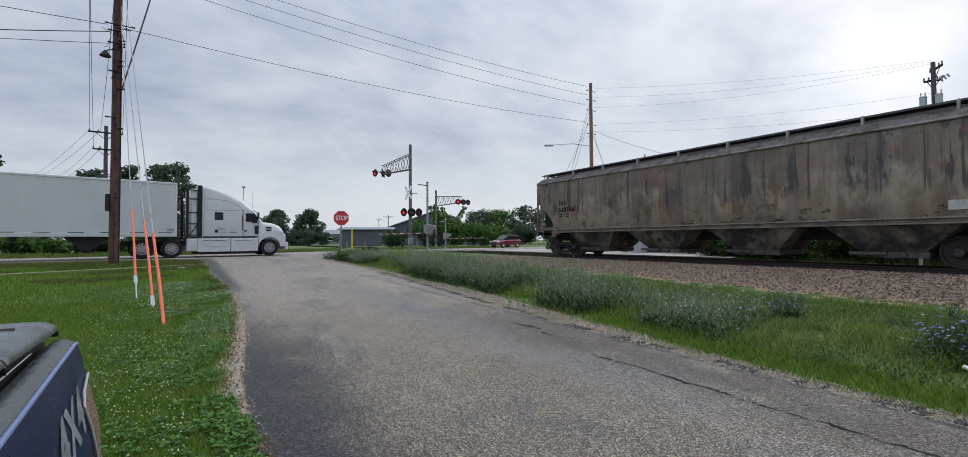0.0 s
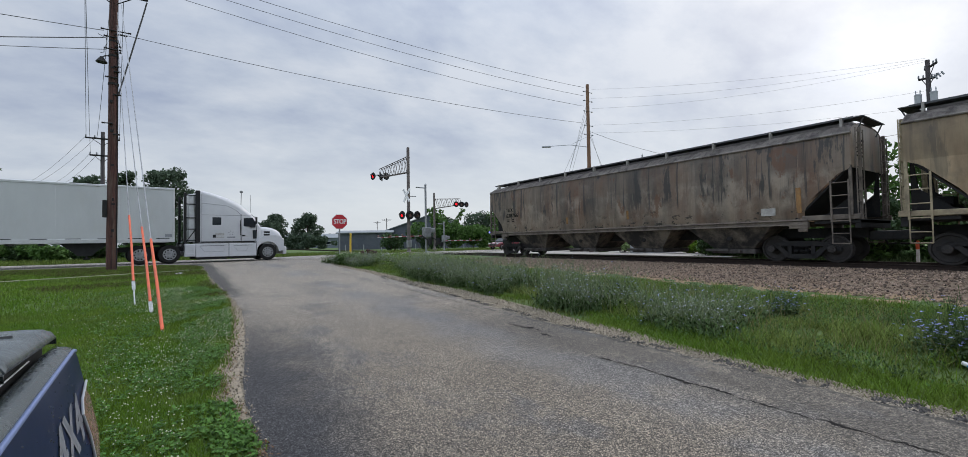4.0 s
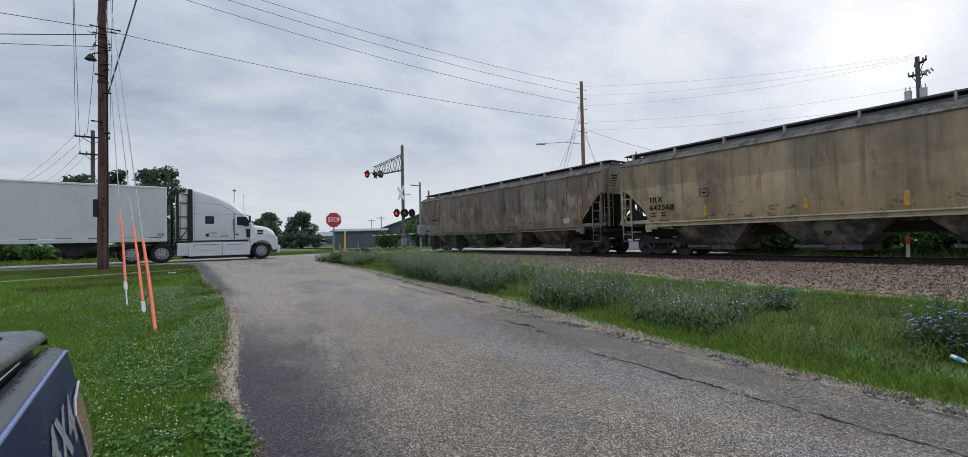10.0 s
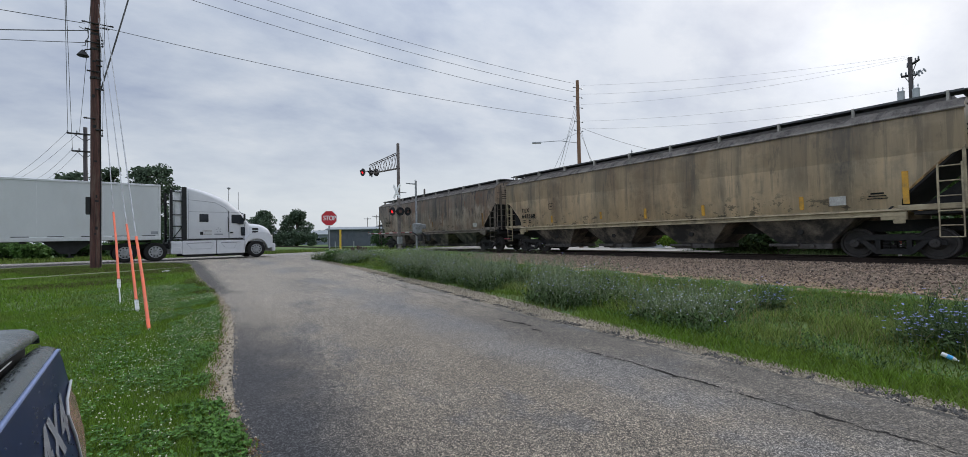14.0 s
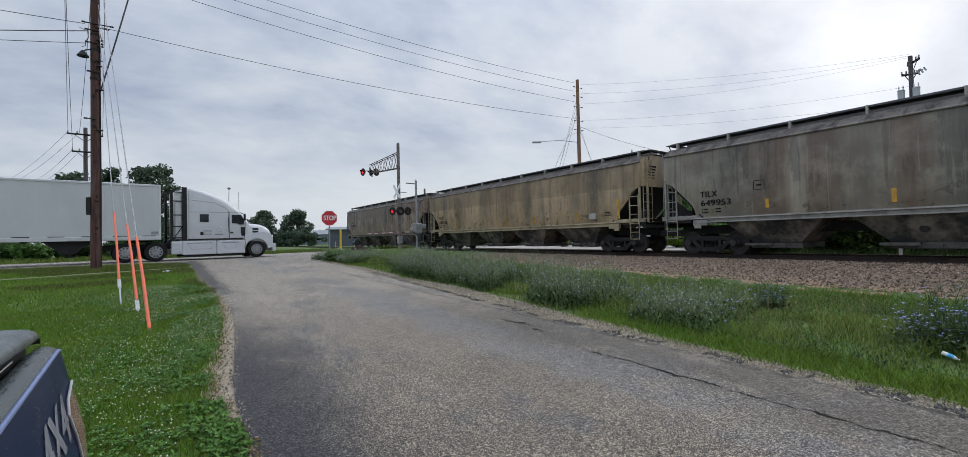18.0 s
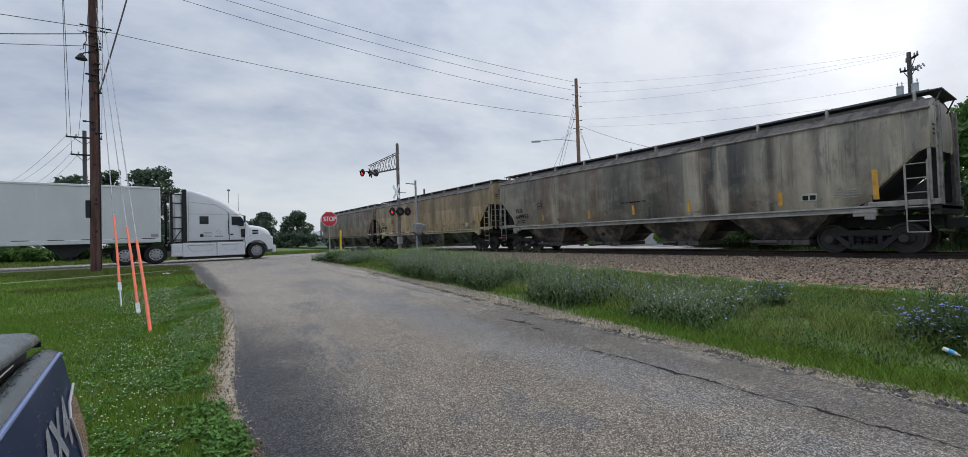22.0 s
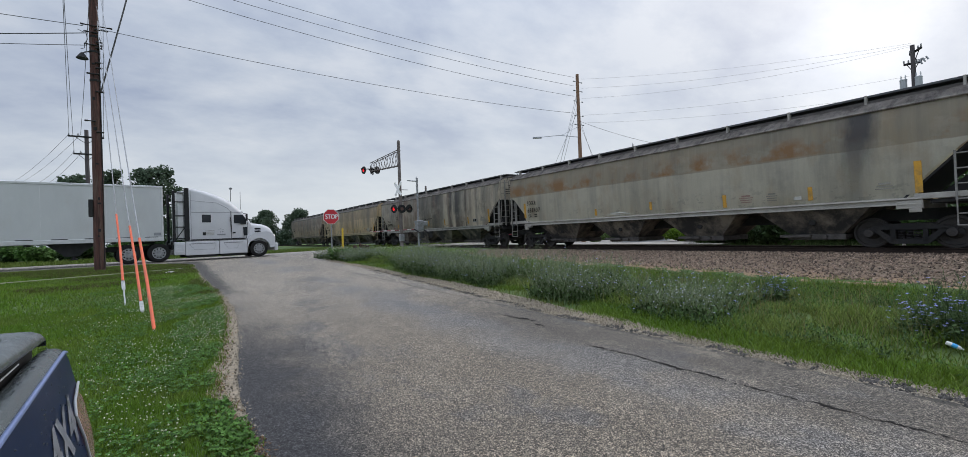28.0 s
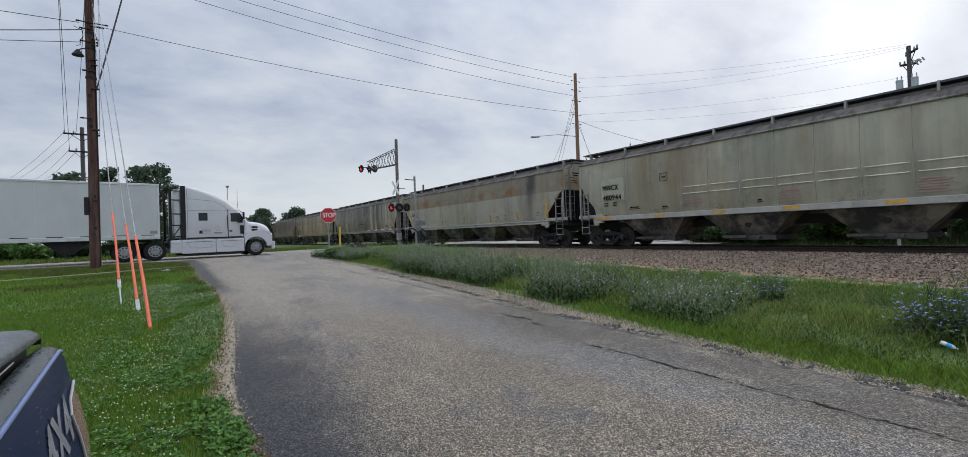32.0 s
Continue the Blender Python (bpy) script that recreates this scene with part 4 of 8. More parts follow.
def hopper_car(label, paint, trim, marks, marks_at, ribs=False, stripes=(), board=None, patch=None, seams=None, prints=(), repaint=None):
    car = thing("hopper_car", label, "freight car", pose(TRACK_X, 0, RAIL_Z), "cars of the grain train")
    iron = M_LADDER if trim is TRIM[3] else trim
    # side sheets, slightly buckled between their posts
    ss = sorted({round(s, 3) for s in list(np.linspace(-HALF, HALF, 97)) + [q * k for q in (-1, 1) for k in ((8.72, 8.74, 8.82, 8.96, 9.29) if ribs else (8.36, 8.38, 8.46, 8.6, 9.25, 9.36))]})
    for side in (-1, 1):
        bm, cols = B(), []
        for s in ss:
            z0 = cut_z(abs(s) - (0.36 if ribs and abs(s) < 9.3 else 0.0))
            col = []
            for k in range(13):
                z = z0 + (4.04 - z0) * k / 12
                dent = 0.015 * noise.noise((s * 1.1 + len(label), z * 0.9, side)) + 0.003 * math.cos(s * 2 * math.pi / 3.22)
                col.append(bm.verts.new((side * (side_x(z) + (dent if 0 < k < 12 else 0)), s, z)))
            cols.append(col)
        skin(bm, cols, closed=False)
        bmesh.ops.solidify(bm, geom=bm.faces[:], thickness=0.02)
        part("side_sheet", bm, paint, car, smooth=True)
        if side < 0:
            for s in seams or ():   # welded seams between the sheets, their shadow line put into the colour
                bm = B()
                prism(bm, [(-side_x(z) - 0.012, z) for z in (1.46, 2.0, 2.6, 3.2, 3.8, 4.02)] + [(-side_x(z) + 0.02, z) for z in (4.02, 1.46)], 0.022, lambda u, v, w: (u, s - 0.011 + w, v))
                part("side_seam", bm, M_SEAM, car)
        if ribs and side < 0:
            for s in [3.71 - 1.152 * k for k in range(8)]:
                for z in (2.16, 2.43):
                    bm = B()
                    rbox(bm, (-side_x(z) - 0.012, s, z), (0.045, 0.97, 0.04), 0.012, seg=1)
                    part("side_rib", bm, paint, car)
        # side sill and eave angle
        bm = B()
        prism(bm, [(1.46, 1.43), (1.60, 1.45), (1.61, 1.40), (1.535, 1.385), (1.535, 1.29), (1.60, 1.275), (1.60, 1.245), (1.46, 1.245)], 2 * HALF - 2.4, lambda u, v, w: (side * u, -HALF + 1.2 + w, v))
        part("side_sill", bm, trim, car)
        bm = B()
        prism(bm, [(1.53, 4.02), (1.61, 4.03), (1.625, 4.06), (1.60, 4.10), (1.53, 4.11)], 2 * HALF + 0.04, lambda u, v, w: (side * u, -HALF - 0.02 + w, v))
        part("eave_angle", bm, M_ROOF, car)
        for end in (-1, 1):   # platform beam, jacking pad, posts, ladders
            bm = B()
            rbox(bm, (side * 1.5, end * 9.05, 1.47), (0.10, 1.55, 0.16), 0.012, seg=1)
            part("end_sill", bm, trim, car)
            bm = B()
            rbox(bm, (side * 1.50, end * (8.58 if ribs else 8.18), 1.25), (0.16, 0.56, 0.22), 0.02)
            rbox(bm, (side * 1.52, end * (8.70 if ribs else 8.30), 1.12), (0.10, 0.26, 0.18), 0.03)
            lathe(bm, [(0.045, -0.09), (0.045, 0.09)], 'x', (side * 1.50, end * (8.70 if ribs else 8.30), 1.12), 10)
            part("jacking_pad", bm, trim, car)
            bm = B()
            box(bm, (side * 1.565, end * 9.62, 2.28), (0.09, 0.07, 1.56))
            part("corner_post", bm, trim, car)
            ladder("side_ladder", car, side * 1.62, end * 9.12, end * 9.58, 1.30, 2.62, 4, iron)
            bm = B()
            for s in (end * 9.12, end * 9.58):
                tube(bm, [(side * 1.60, s, 1.45), (side * 1.60, s, 0.64)], 0.018, 6)
            for z in (0.64, 0.95):
                tube(bm, [(side * 1.60, end * 9.12, z), (side * 1.60, end * 9.58, z)], 0.018, 6)
            part("stirrup", bm, iron, car, "hanging steel step")
            ladder("end_ladder", car, side * 1.18, end * 9.74, end * 9.78, 1.35, 4.25, 8, iron)
            bm = B()
            for z in np.linspace(1.55, 4.1, 8):
                tube(bm, [(side * 0.85, end * 9.76, z), (side * 1.5, end * 9.76, z)], 0.014, 6)
            for x in (0.85, 1.5):
                tube(bm, [(side * x, end * 9.76, 1.4), (side * x, end * 9.76, 4.2)], 0.018, 6)
            part("end_grab_iron", bm, iron, car)
    # roof
    bm, rows = B(), []
    prof = [(-1.60, 4.08), (-1.50, 4.17), (-1.34, 4.28), (-1.1, 4.39), (-0.7, 4.46), (0, 4.49), (0.7, 4.46), (1.1, 4.39), (1.34, 4.28), (1.50, 4.17), (1.60, 4.08)]
    for s in np.linspace(-HALF, HALF, 41):
        rows.append(ring(bm, [(x, s, z + 0.006 * noise.noise((x * 2, s, 1))) for x, z in prof]))
    skin(bm, rows, closed=False)
    bmesh.ops.solidify(bm, geom=bm.faces[:], thickness=0.02)
    part("roof", bm, M_ROOF, car, smooth=True)
    bm = B()
    rbox(bm, (0, 0, 4.565), (0.80, 18.6, 0.26), 0.06)
    part("hatch_trough", bm, M_TROUGH, car, "raised hatch coaming along the roof")
    for side in (-1, 1):
        bm = B()
        box(bm, (side * 0.80, 0, 4.625), (0.52, 19.2, 0.02))
        for x in (0.54, 1.06):
            box(bm, (side * x, 0, 4.615), (0.03, 19.2, 0.06))
        part("running_board", bm, M_WALK, car, "dark grating walkway along the roof")
        for k in range(10):
            s = -9.3 + 18.6 * k / 9
            bm = B()
            prism(bm, [(0.98, 4.38), (1.16, 4.36), (1.16, 4.64), (1.09, 4.66), (0.98, 4.60)], 0.055, lambda u, v, w: (side * u, s - 0.03 + w, v))
            part("walkway_bracket", bm, M_BRACKET, car)
    for end in (-1, 1):
        bm = B()
        box(bm, (0, end * 9.68, 4.615), (2.1, 0.34, 0.03))
        for x in (-0.9, 0.9):
            tube(bm, [(x, end * 9.82, 4.61), (x, end * 9.64, 4.2)], 0.02, 6)
        part("end_walkway", bm, M_WALK, car)
        bm = B()
        prism(bm, [(-1.56, 3.0), (-1.6, 3.5), (-1.55, 4.04), (-1.48, 4.16), (-1.32, 4.26), (-1.1, 4.37), (-0.7, 4.44), (0.7, 4.44), (1.1, 4.37), (1.32, 4.26), (1.48, 4.16), (1.55, 4.04), (1.6, 3.5), (1.56, 3.0)], 0.03,
              lambda u, v, w: (u, end * (9.60 + w), v))
        part("end_wall", bm, paint, car)
        for k, (x, w) in enumerate(((-0.55, 0.5), (-0.55, 0.42), (-0.75, 0.7), (-0.75, 0.62), (-0.75, 0.66))):
            bm = B()
            box(bm, (x, end * 9.633, 3.92 - 0.13 * k), (w, 0.006, 0.075 if k < 2 else 0.04))
            part("small_print", bm, M_INK, car)
        bm = B()
        prism(bm, [(8.1, 1.42), (9.62, 3.02), (9.60, 3.08), (8.06, 1.46)], 3.06, lambda u, v, w: (-1.53 + w, end * u, v))
        part("slope_sheet", bm, M_DARK, car, "dark sloping sheet over the end platform")
        for x in (-0.95, 0.95):
            bm = B()
            prism(bm, [(8.35, 1.5), (9.66, 1.5), (9.66, 3.0), (9.58, 3.0), (9.5, 2.2), (8.8, 1.62)], 0.04, lambda u, v, w: (x + w, end * u, v))
            part("end_gusset", bm, M_DARK, car)
        bm = B()
        rbox(bm, (0, end * 9.2, 1.32), (2.95, 1.2, 0.10), 0.01, seg=1)
        rbox(bm, (0, end * 9.72, 1.25), (2.9, 0.16, 0.28), 0.02)
        part("end_platform", bm, M_DARK, car)
        bm = B()
        rbox(bm, (0, end * 9.95, 0.88), (0.34, 0.66, 0.30), 0.05)
        rbox(bm, (0.03, end * 10.2, 0.88), (0.30, 0.24, 0.26), 0.06)
        part("coupler", bm, M_DARK, car)
        bm = B()
        tube(bm, [(0.5, end * 9.75, 1.0), (0.46, end * 9.95, 0.6), (0.2, end * 10.2, 0.62)], 0.03, 8)
        part("air_hose", bm, M_TYRE, car)
        bogie(car, end * (BOGIE + (0.40 if ribs else 0.0)))
    bm = B()
    rbox(bm, (0.35, 9.2, 1.75), (0.55, 0.5, 0.5), 0.06)
    tube(bm, [(-0.7, 9.1, 1.62), (0.2, 9.1, 1.62)], 0.16, 14)
    part("brake_gear", bm, M_DARK, car)
    bm = B()
    box(bm, (0, 0, 0.98), (0.5, 19.3, 0.34))
    part("centre_sill", bm, M_DARK, car)
    # four hoppers with their outlet gates
    for c in (5.75, 1.93, -1.93, -5.75):
        bm = B()
        top = [(-1.49, c - 1.72, 1.44), (1.49, c - 1.72, 1.44), (1.49, c + 1.72, 1.44), (-1.49, c + 1.72, 1.44)]
        low = [(-1.42, c - 1.50, 1.20), (1.42, c - 1.50, 1.20), (1.42, c + 1.50, 1.20), (-1.42, c + 1.50, 1.20)]
        end = [(-0.95, c - 0.74, 0.46), (0.95, c - 0.74, 0.46), (0.95, c + 0.74, 0.46), (-0.95, c + 0.74, 0.46)]
        skin(bm, [ring(bm, top), ring(bm, low), ring(bm, end)])
        hop = part("hopper", bm, M_GRIMESHADE, car, "tapering discharge hopper with grime, blotches darkened for shade")
        bm = B()
        rbox(bm, (0, c, 0.36), (2.0, 1.62, 0.18), 0.02)
        rbox(bm, (-1.0, c + 0.55, 0.40), (0.3, 0.9, 0.10), 0.02)
        tube(bm, [(-1.15, c - 0.3, 0.37), (1.15, c - 0.3, 0.37)], 0.05, 8)
        part("outlet_gate", bm, M_GATE, hop)
        bm = B()
        lathe(bm, [(0.10, -0.02), (0.11, 0.01), (0.06, 0.03)], 'x', (-1.22, c, 0.85), 12)
        part("vibrator_bracket", bm, M_DARK, hop)
    # writing and marks
    s, zt, h = marks_at
    lead = {"T": 1.42, "S": 1.65, "M": 1.85}[marks[0][0]]   # from line to line
    for k, row in enumerate(marks):
        z = zt - k * lead * h
        lettering("lettering", row, h, M_INK, car, Matrix.Translation((-side_x(z + 0.1) - 0.048, s, z)) @ CAR_FACE @ Matrix.Diagonal(({"T": 0.89, "S": 0.64, "M": 0.76}[marks[0][0]] * (1.0, 1.2)[k], 1, 1, 1)), spacing=1.38 if marks[0][0] == "S" else 1.12)
    for k in range(2):
        z = zt - (lead + 0.55) * h - 0.11 * k
        for j, w in enumerate((0.05, 0.16, 0.20)):
            bm = B()
            box(bm, (-side_x(z) - 0.022, s - (0.06, 0.20, 0.66)[j], z), (0.006, w, 0.05))
            part("small_print", bm, M_INK, car)
    if ribs:
        bm = B()
        rbox(bm, (-1.60, 0, 1.345), (0.03, 2 * HALF - 2.4, 0.19), 0.006, seg=1)
        part("sill_plate", bm, trim, car, "flat pale plate along the side sill")
    for s, z0, z1, w in stripes:
        bm = B()
        prism(bm, [(z0, 0), (z1, 0), (z1, w), (z0, w)], 0.006, lambda u, v, q: (-(1.612 if z1 < 1.5 else side_x(u) + 0.018) - q, s - v, u))
        part("reflector_stripe", bm, M_FADED if ("638766" in marks) else M_STRIPE, car, "worn yellow reflective stripe")
    if board:
        bm = B()
        rbox(bm, (-side_x(board[1]) - 0.012, board[0], board[1]), (0.015, board[2], board[3]), 0.004, seg=1)
        plate = part("stencil_plate", bm, M_PLATE, car, "pale stencil plate")
        if len(board) > 4:   # two black squares on it
            for e in (-0.23, 0.23):
                bm = B()
                box(bm, (-side_x(board[1]) - 0.022, board[0] + e * board[2], board[1]), (0.006, 0.36 * board[2], 0.62 * board[3]))
                part("stencil_square", bm, M_INK, plate)
    if patch:
        bm = B()
        for z in (patch[1] + 0.16, patch[1] - 0.16):
            box(bm, (-side_x(z) - 0.022, patch[0], z), (0.006, 0.34, 0.018))
        for s in (patch[0] - 0.17, patch[0] + 0.17):
            box(bm, (-side_x(patch[1]) - 0.022, s, patch[1]), (0.006, 0.018, 0.32))
        box(bm, (-side_x(patch[1]) - 0.022, patch[0], patch[1]), (0.006, 0.16, 0.05))
        part("stencil_frame", bm, M_INK, car)
    for s, z, width, lines, material in prints:
        for k in range(lines):
            bm = B()
            w = width * (0.6 if k == 0 else 0.85 + 0.12 * math.sin(5 * k + s))
            box(bm, (-side_x(z - 0.075 * k) - 0.02, s, z - 0.075 * k), (0.005, w, 0.05 if k == 0 else 0.028))
            part("small_print", bm, material, car)
    if repaint:
        s, z, w, h = repaint
        bm = B()
        prism(bm, [(z - h / 2 + h * k / 4, 0) for k in range(5)] + [(z + h / 2 - h * k / 4, w) for k in range(5)], 0.004, lambda u, v, q: (-side_x(u) - 0.019 - q, s + w / 2 - v, u))
        part("repainted_patch", bm, M_PALER, car, "paler patch behind the lettering")
    return car


# coaming colour darkened for the shaded gap under the walkways
M_TROUGH = mat("shaded_hatch_steel", (0.17, 0.155, 0.148), (0.11, 0.10, 0.095), 3, 0.8, spec=0.3)
M_GATE = mat("outlet_steel", (0.105, 0.098, 0.093), (0.07, 0.064, 0.06), 4, 0.8, spec=0.3, dirt=(0.035, 0.033, 0.031), dirt_scale=2)
# grime blotches, blackened further to carry the shade under the car
M_GRIMESHADE = mat("hopper_grime_shade", (0.205, 0.176, 0.142), (0.135, 0.118, 0.098), 1.1, 0.8, bump=0.1, dirt=(0.028, 0.027, 0.027), dirt_scale=1.1, dirt_low=0.40, dirt_high=0.58)
M_BRACKET = mat("bracket_grey", (0.36, 0.34, 0.31), (0.25, 0.235, 0.21), 4, 0.7)
M_STRIPE = mat("yellow_reflective", (0.62, 0.33, 0.03), (0.45, 0.24, 0.04), 6, 0.5, dirt=(0.2, 0.14, 0.06), dirt_scale=4)
M_LADDER = mat("ladder_steel", (0.25, 0.243, 0.228), (0.18, 0.174, 0.163), 5, 0.7, dirt=(0.10, 0.09, 0.08), dirt_scale=3)
M_FADED = mat("faded_orange_stripe", (0.36, 0.19, 0.06), (0.24, 0.135, 0.06), 6, 0.6, dirt=(0.14, 0.09, 0.05), dirt_scale=4)
M_PLATE = mat("pale_plate", (0.42, 0.41, 0.38), (0.3, 0.29, 0.27), 6, 0.6)
PAINT = [hopper_paint("brown_grey_paint", (0.47, 0.375, 0.285), (0.55, 0.465, 0.37), (0.285, 0.145, 0.085),
                      ((-8.5, 'b'), (-7.4, 'g'), (-6.8, 'b'), (-6.2, 'g'), (-5.3, 'd'), (-4.6, 'c'), (-3.9, 'b'), (-3.2, 'd'), (-2.6, 'd'), (-2.2, 'g'), (-1.8, 'k'), (-1.3, 'd'), (-0.7, 'g'), (0.3, 'd'), (0.9, 'k'),
                       (1.4, 'b'), (2.2, 'b'), (2.7, 'd'), (3.3, 'g'), (4.0, 'b'), (4.8, 'd'), (5.6, 'g'), (6.6, 'b'), (7.6, 'g'), (8.6, 'd')), 0.62, (0.33, 0.25, 0.185), 0.7, 0.35, 0.9, flaky=1.6),
         hopper_paint("tan_paint_a", (0.70, 0.53, 0.32), (0.78, 0.61, 0.39), (0.31, 0.195, 0.11),
                      ((-9.0, 'd'), (-8.2, 'c'), (-7.5, 'd'), (-7.1, 'k'), (-6.8, 'd'), (-6.4, 'g'), (-6.0, 'd'), (-5.6, 'd'), (-5.1, 'g'), (-3.6, 'c'), (-2.8, 'g'), (-2.0, 'd'), (-1.4, 'g'), (0.2, 'b'), (1.0, 'g'), (2.4, 'd'),
                       (3.0, 'c'), (4.6, 'g'), (5.6, 'b'), (6.2, 'g'), (7.6, 'c')), 0.5, (0.40, 0.29, 0.165), 0.8, 0.45, 0.95, flaky=0.6),
         hopper_paint("grey_tan_paint_ab", (0.560, 0.500, 0.395), (0.680, 0.610, 0.485), (0.260, 0.165, 0.115),
                      ((-8.9, 'c'), (-7.9, 'g'), (-7.3, 'c'), (-7.0, 'd'), (-6.8, 'c'), (-6.2, 'g'), (-5.9, 'c'), (-5.65, 'k'), (-5.5, 'c'), (-4.75, 'k'), (-4.3, 'k'), (-4.1, 'c'), (-3.9, 'c'), (-3.8, 'k'), (-3.5, 'k'),
                       (-3.3, 'b'), (-3.1, 'c'), (-2.7, 'c'), (-2.4, 'd'), (-1.7, 'k'), (-1.0, 'k'), (-0.5, 'd'), (0.6, 'k'), (1.4, 'd'), (2.1, 'b'), (2.9, 'd'), (4.5, 'b'), (4.85, 'c'), (5.2, 'b'), (7.0, 'd')), 0.34, None, 0.0, 0.9, 1.0, flaky=0.7),
         hopper_paint("pale_grey_paint_abc", (0.640, 0.595, 0.478), (0.715, 0.675, 0.555), (0.496, 0.372, 0.220),
                      ((-8.4, 'c'), (-6.0, 'g'), (-3.0, 'c'), (0.5, 'g'), (4.0, 'c'), (7.0, 'g')), 0.18, (0.43, 0.365, 0.265), 1.2, 0.3, 0.15, 0.95, -7.1),
         hopper_paint("pale_grey_green_paint_abcd", (0.565, 0.540, 0.408), (0.650, 0.618, 0.484), (0.446, 0.348, 0.209),
                      ((-8.0, 'c'), (-5.0, 'g'), (-2.0, 'c'), (0.9, 'g'), (2.6, 'c'), (4.6, 'b'), (5.2, 'g'), (6.0, 'b'), (6.6, 'g'), (8.8, 'c')), 0.2, None, 0.0, 0.45)]
M_CHALK = mat("white_chalk", (0.62, 0.62, 0.58), (0.48, 0.47, 0.42), 10, 0.9, bump=0)
# darker paint tone for the shadow line of seams; also faint print
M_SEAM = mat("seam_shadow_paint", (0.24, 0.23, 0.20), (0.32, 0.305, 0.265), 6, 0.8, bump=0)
M_REDINK = mat("faded_red_print", (0.30, 0.17, 0.145), (0.36, 0.25, 0.21), 14, 0.8, bump=0)
M_PALER = mat("pale_repainted_patch", (0.375, 0.355, 0.285), (0.32, 0.305, 0.24), 3, 0.7, bump=0.02)
TRIM = [mat("brown_trim", (0.19, 0.16, 0.13), (0.12, 0.10, 0.085), 3, 0.8, dirt=(0.06, 0.05, 0.045), dirt_scale=1.5),
        mat("tan_trim", (0.38, 0.32, 0.21), (0.28, 0.23, 0.15), 3, 0.75, dirt=(0.12, 0.1, 0.08), dirt_scale=1.5),
        mat("grey_trim", (0.29, 0.28, 0.255), (0.21, 0.20, 0.185), 3, 0.75, dirt=(0.12, 0.11, 0.1), dirt_scale=1.5),
        mat("pale_trim", (0.38, 0.365, 0.33), (0.30, 0.285, 0.26), 3, 0.7, dirt=(0.2, 0.185, 0.165), dirt_scale=1.3, dirt_low=0.55, dirt_high=0.75)]
CARS = [hopper_car("brown-grey covered hopper car with rust streaks, leading the train", PAINT[0], TRIM[0], ("TILX", "638766"), (7.85, 2.70, 0.24), stripes=((-8.15, 1.65, 2.5, 0.15), (2.6, 1.75, 2.1, 0.12), (-1.3, 1.8, 2.2, 0.12)), board=(-7.28, 1.74, 0.46, 0.26)),
        hopper_car("yellow-tan covered hopper car with dark grime streaks", PAINT[1], TRIM[1], ("TILX", "642568"), (8.2, 2.28, 0.235), stripes=((5.80, 1.62, 1.99, 0.12), (2.44, 1.66, 2.0, 0.12), (0.0, 1.56, 2.0, 0.13), (-2.57, 1.55, 1.96, 0.13), (-5.87, 1.57, 2.0, 0.13), (-8.40, 1.58, 2.5, 0.14)), board=(-6.9, 1.78, 0.42, 0.28), prints=((-7.85, 1.93, 0.5, 3, M_INK),), patch=(5.75, 2.5)),
        hopper_car("grey-tan covered hopper car with broad black streaks", PAINT[2], TRIM[2], ("TILX", "649953"), (8.12, 2.22, 0.235), stripes=((5.83, 1.68, 2.0, 0.12), (2.52, 1.62, 2.02, 0.12), (-0.05, 1.65, 2.09, 0.13), (-2.64, 1.62, 2.08, 0.13), (-5.9, 1.62, 2.1, 0.14), (-8.4, 1.62, 2.5, 0.14)), board=(-6.8, 1.82, 0.44, 0.24, True), patch=(6.0, 2.5), prints=((-7.8, 1.98, 0.7, 4, M_SEAM),)),
        hopper_car("pale grey covered hopper car with rust-tinted patches", PAINT[3], TRIM[3], ("SOXX", "638437"), (8.1, 2.41, 0.25), stripes=((8.42, 1.7, 2.55, 0.16), (3.13, 1.56, 1.88, 0.12), (0.08, 1.63, 1.98, 0.12), (-3.05, 1.52, 1.98, 0.13), (-5.78, 1.56, 1.99, 0.13), (-8.32, 1.57, 2.45, 0.16)), prints=((-7.68, 1.90, 0.45, 3, M_SEAM), (-3.88, 1.88, 0.5, 4, M_REDINK), (-4.72, 1.88, 0.4, 4, M_SEAM), (1.75, 1.62, 1.4, 2, M_CHALK)), board=(-5.48, 1.66, 0.22, 0.12)),
        hopper_car("pale grey-green covered hopper car with pressed side ribs", PAINT[4], TRIM[3], ("MWCX", "480944"), (8.2, 2.65, 0.25), ribs=True, stripes=((8.68, 1.30, 1.41, 0.95), (5.45, 1.31, 1.41, 0.45), (2.98, 1.31, 1.41, 0.48), (0.62, 1.31, 1.41, 0.48), (-2.0, 1.31, 1.41, 0.48)), patch=(5.0, 2.95), seams=(6.91, 5.63) + tuple(4.29 - 1.152 * k for k in range(11)), prints=((3.73, 1.96, 0.8, 5, M_REDINK), (0.42, 1.97, 0.8, 6, M_REDINK), (-3.0, 1.97, 0.8, 6, M_REDINK), (6.5, 1.78, 0.8, 2, M_INK), (5.0, 1.72, 0.4, 2, M_INK), (1.35, 1.70, 0.25, 2, M_INK)), repaint=(7.65, 2.68, 1.35, 1.06))]
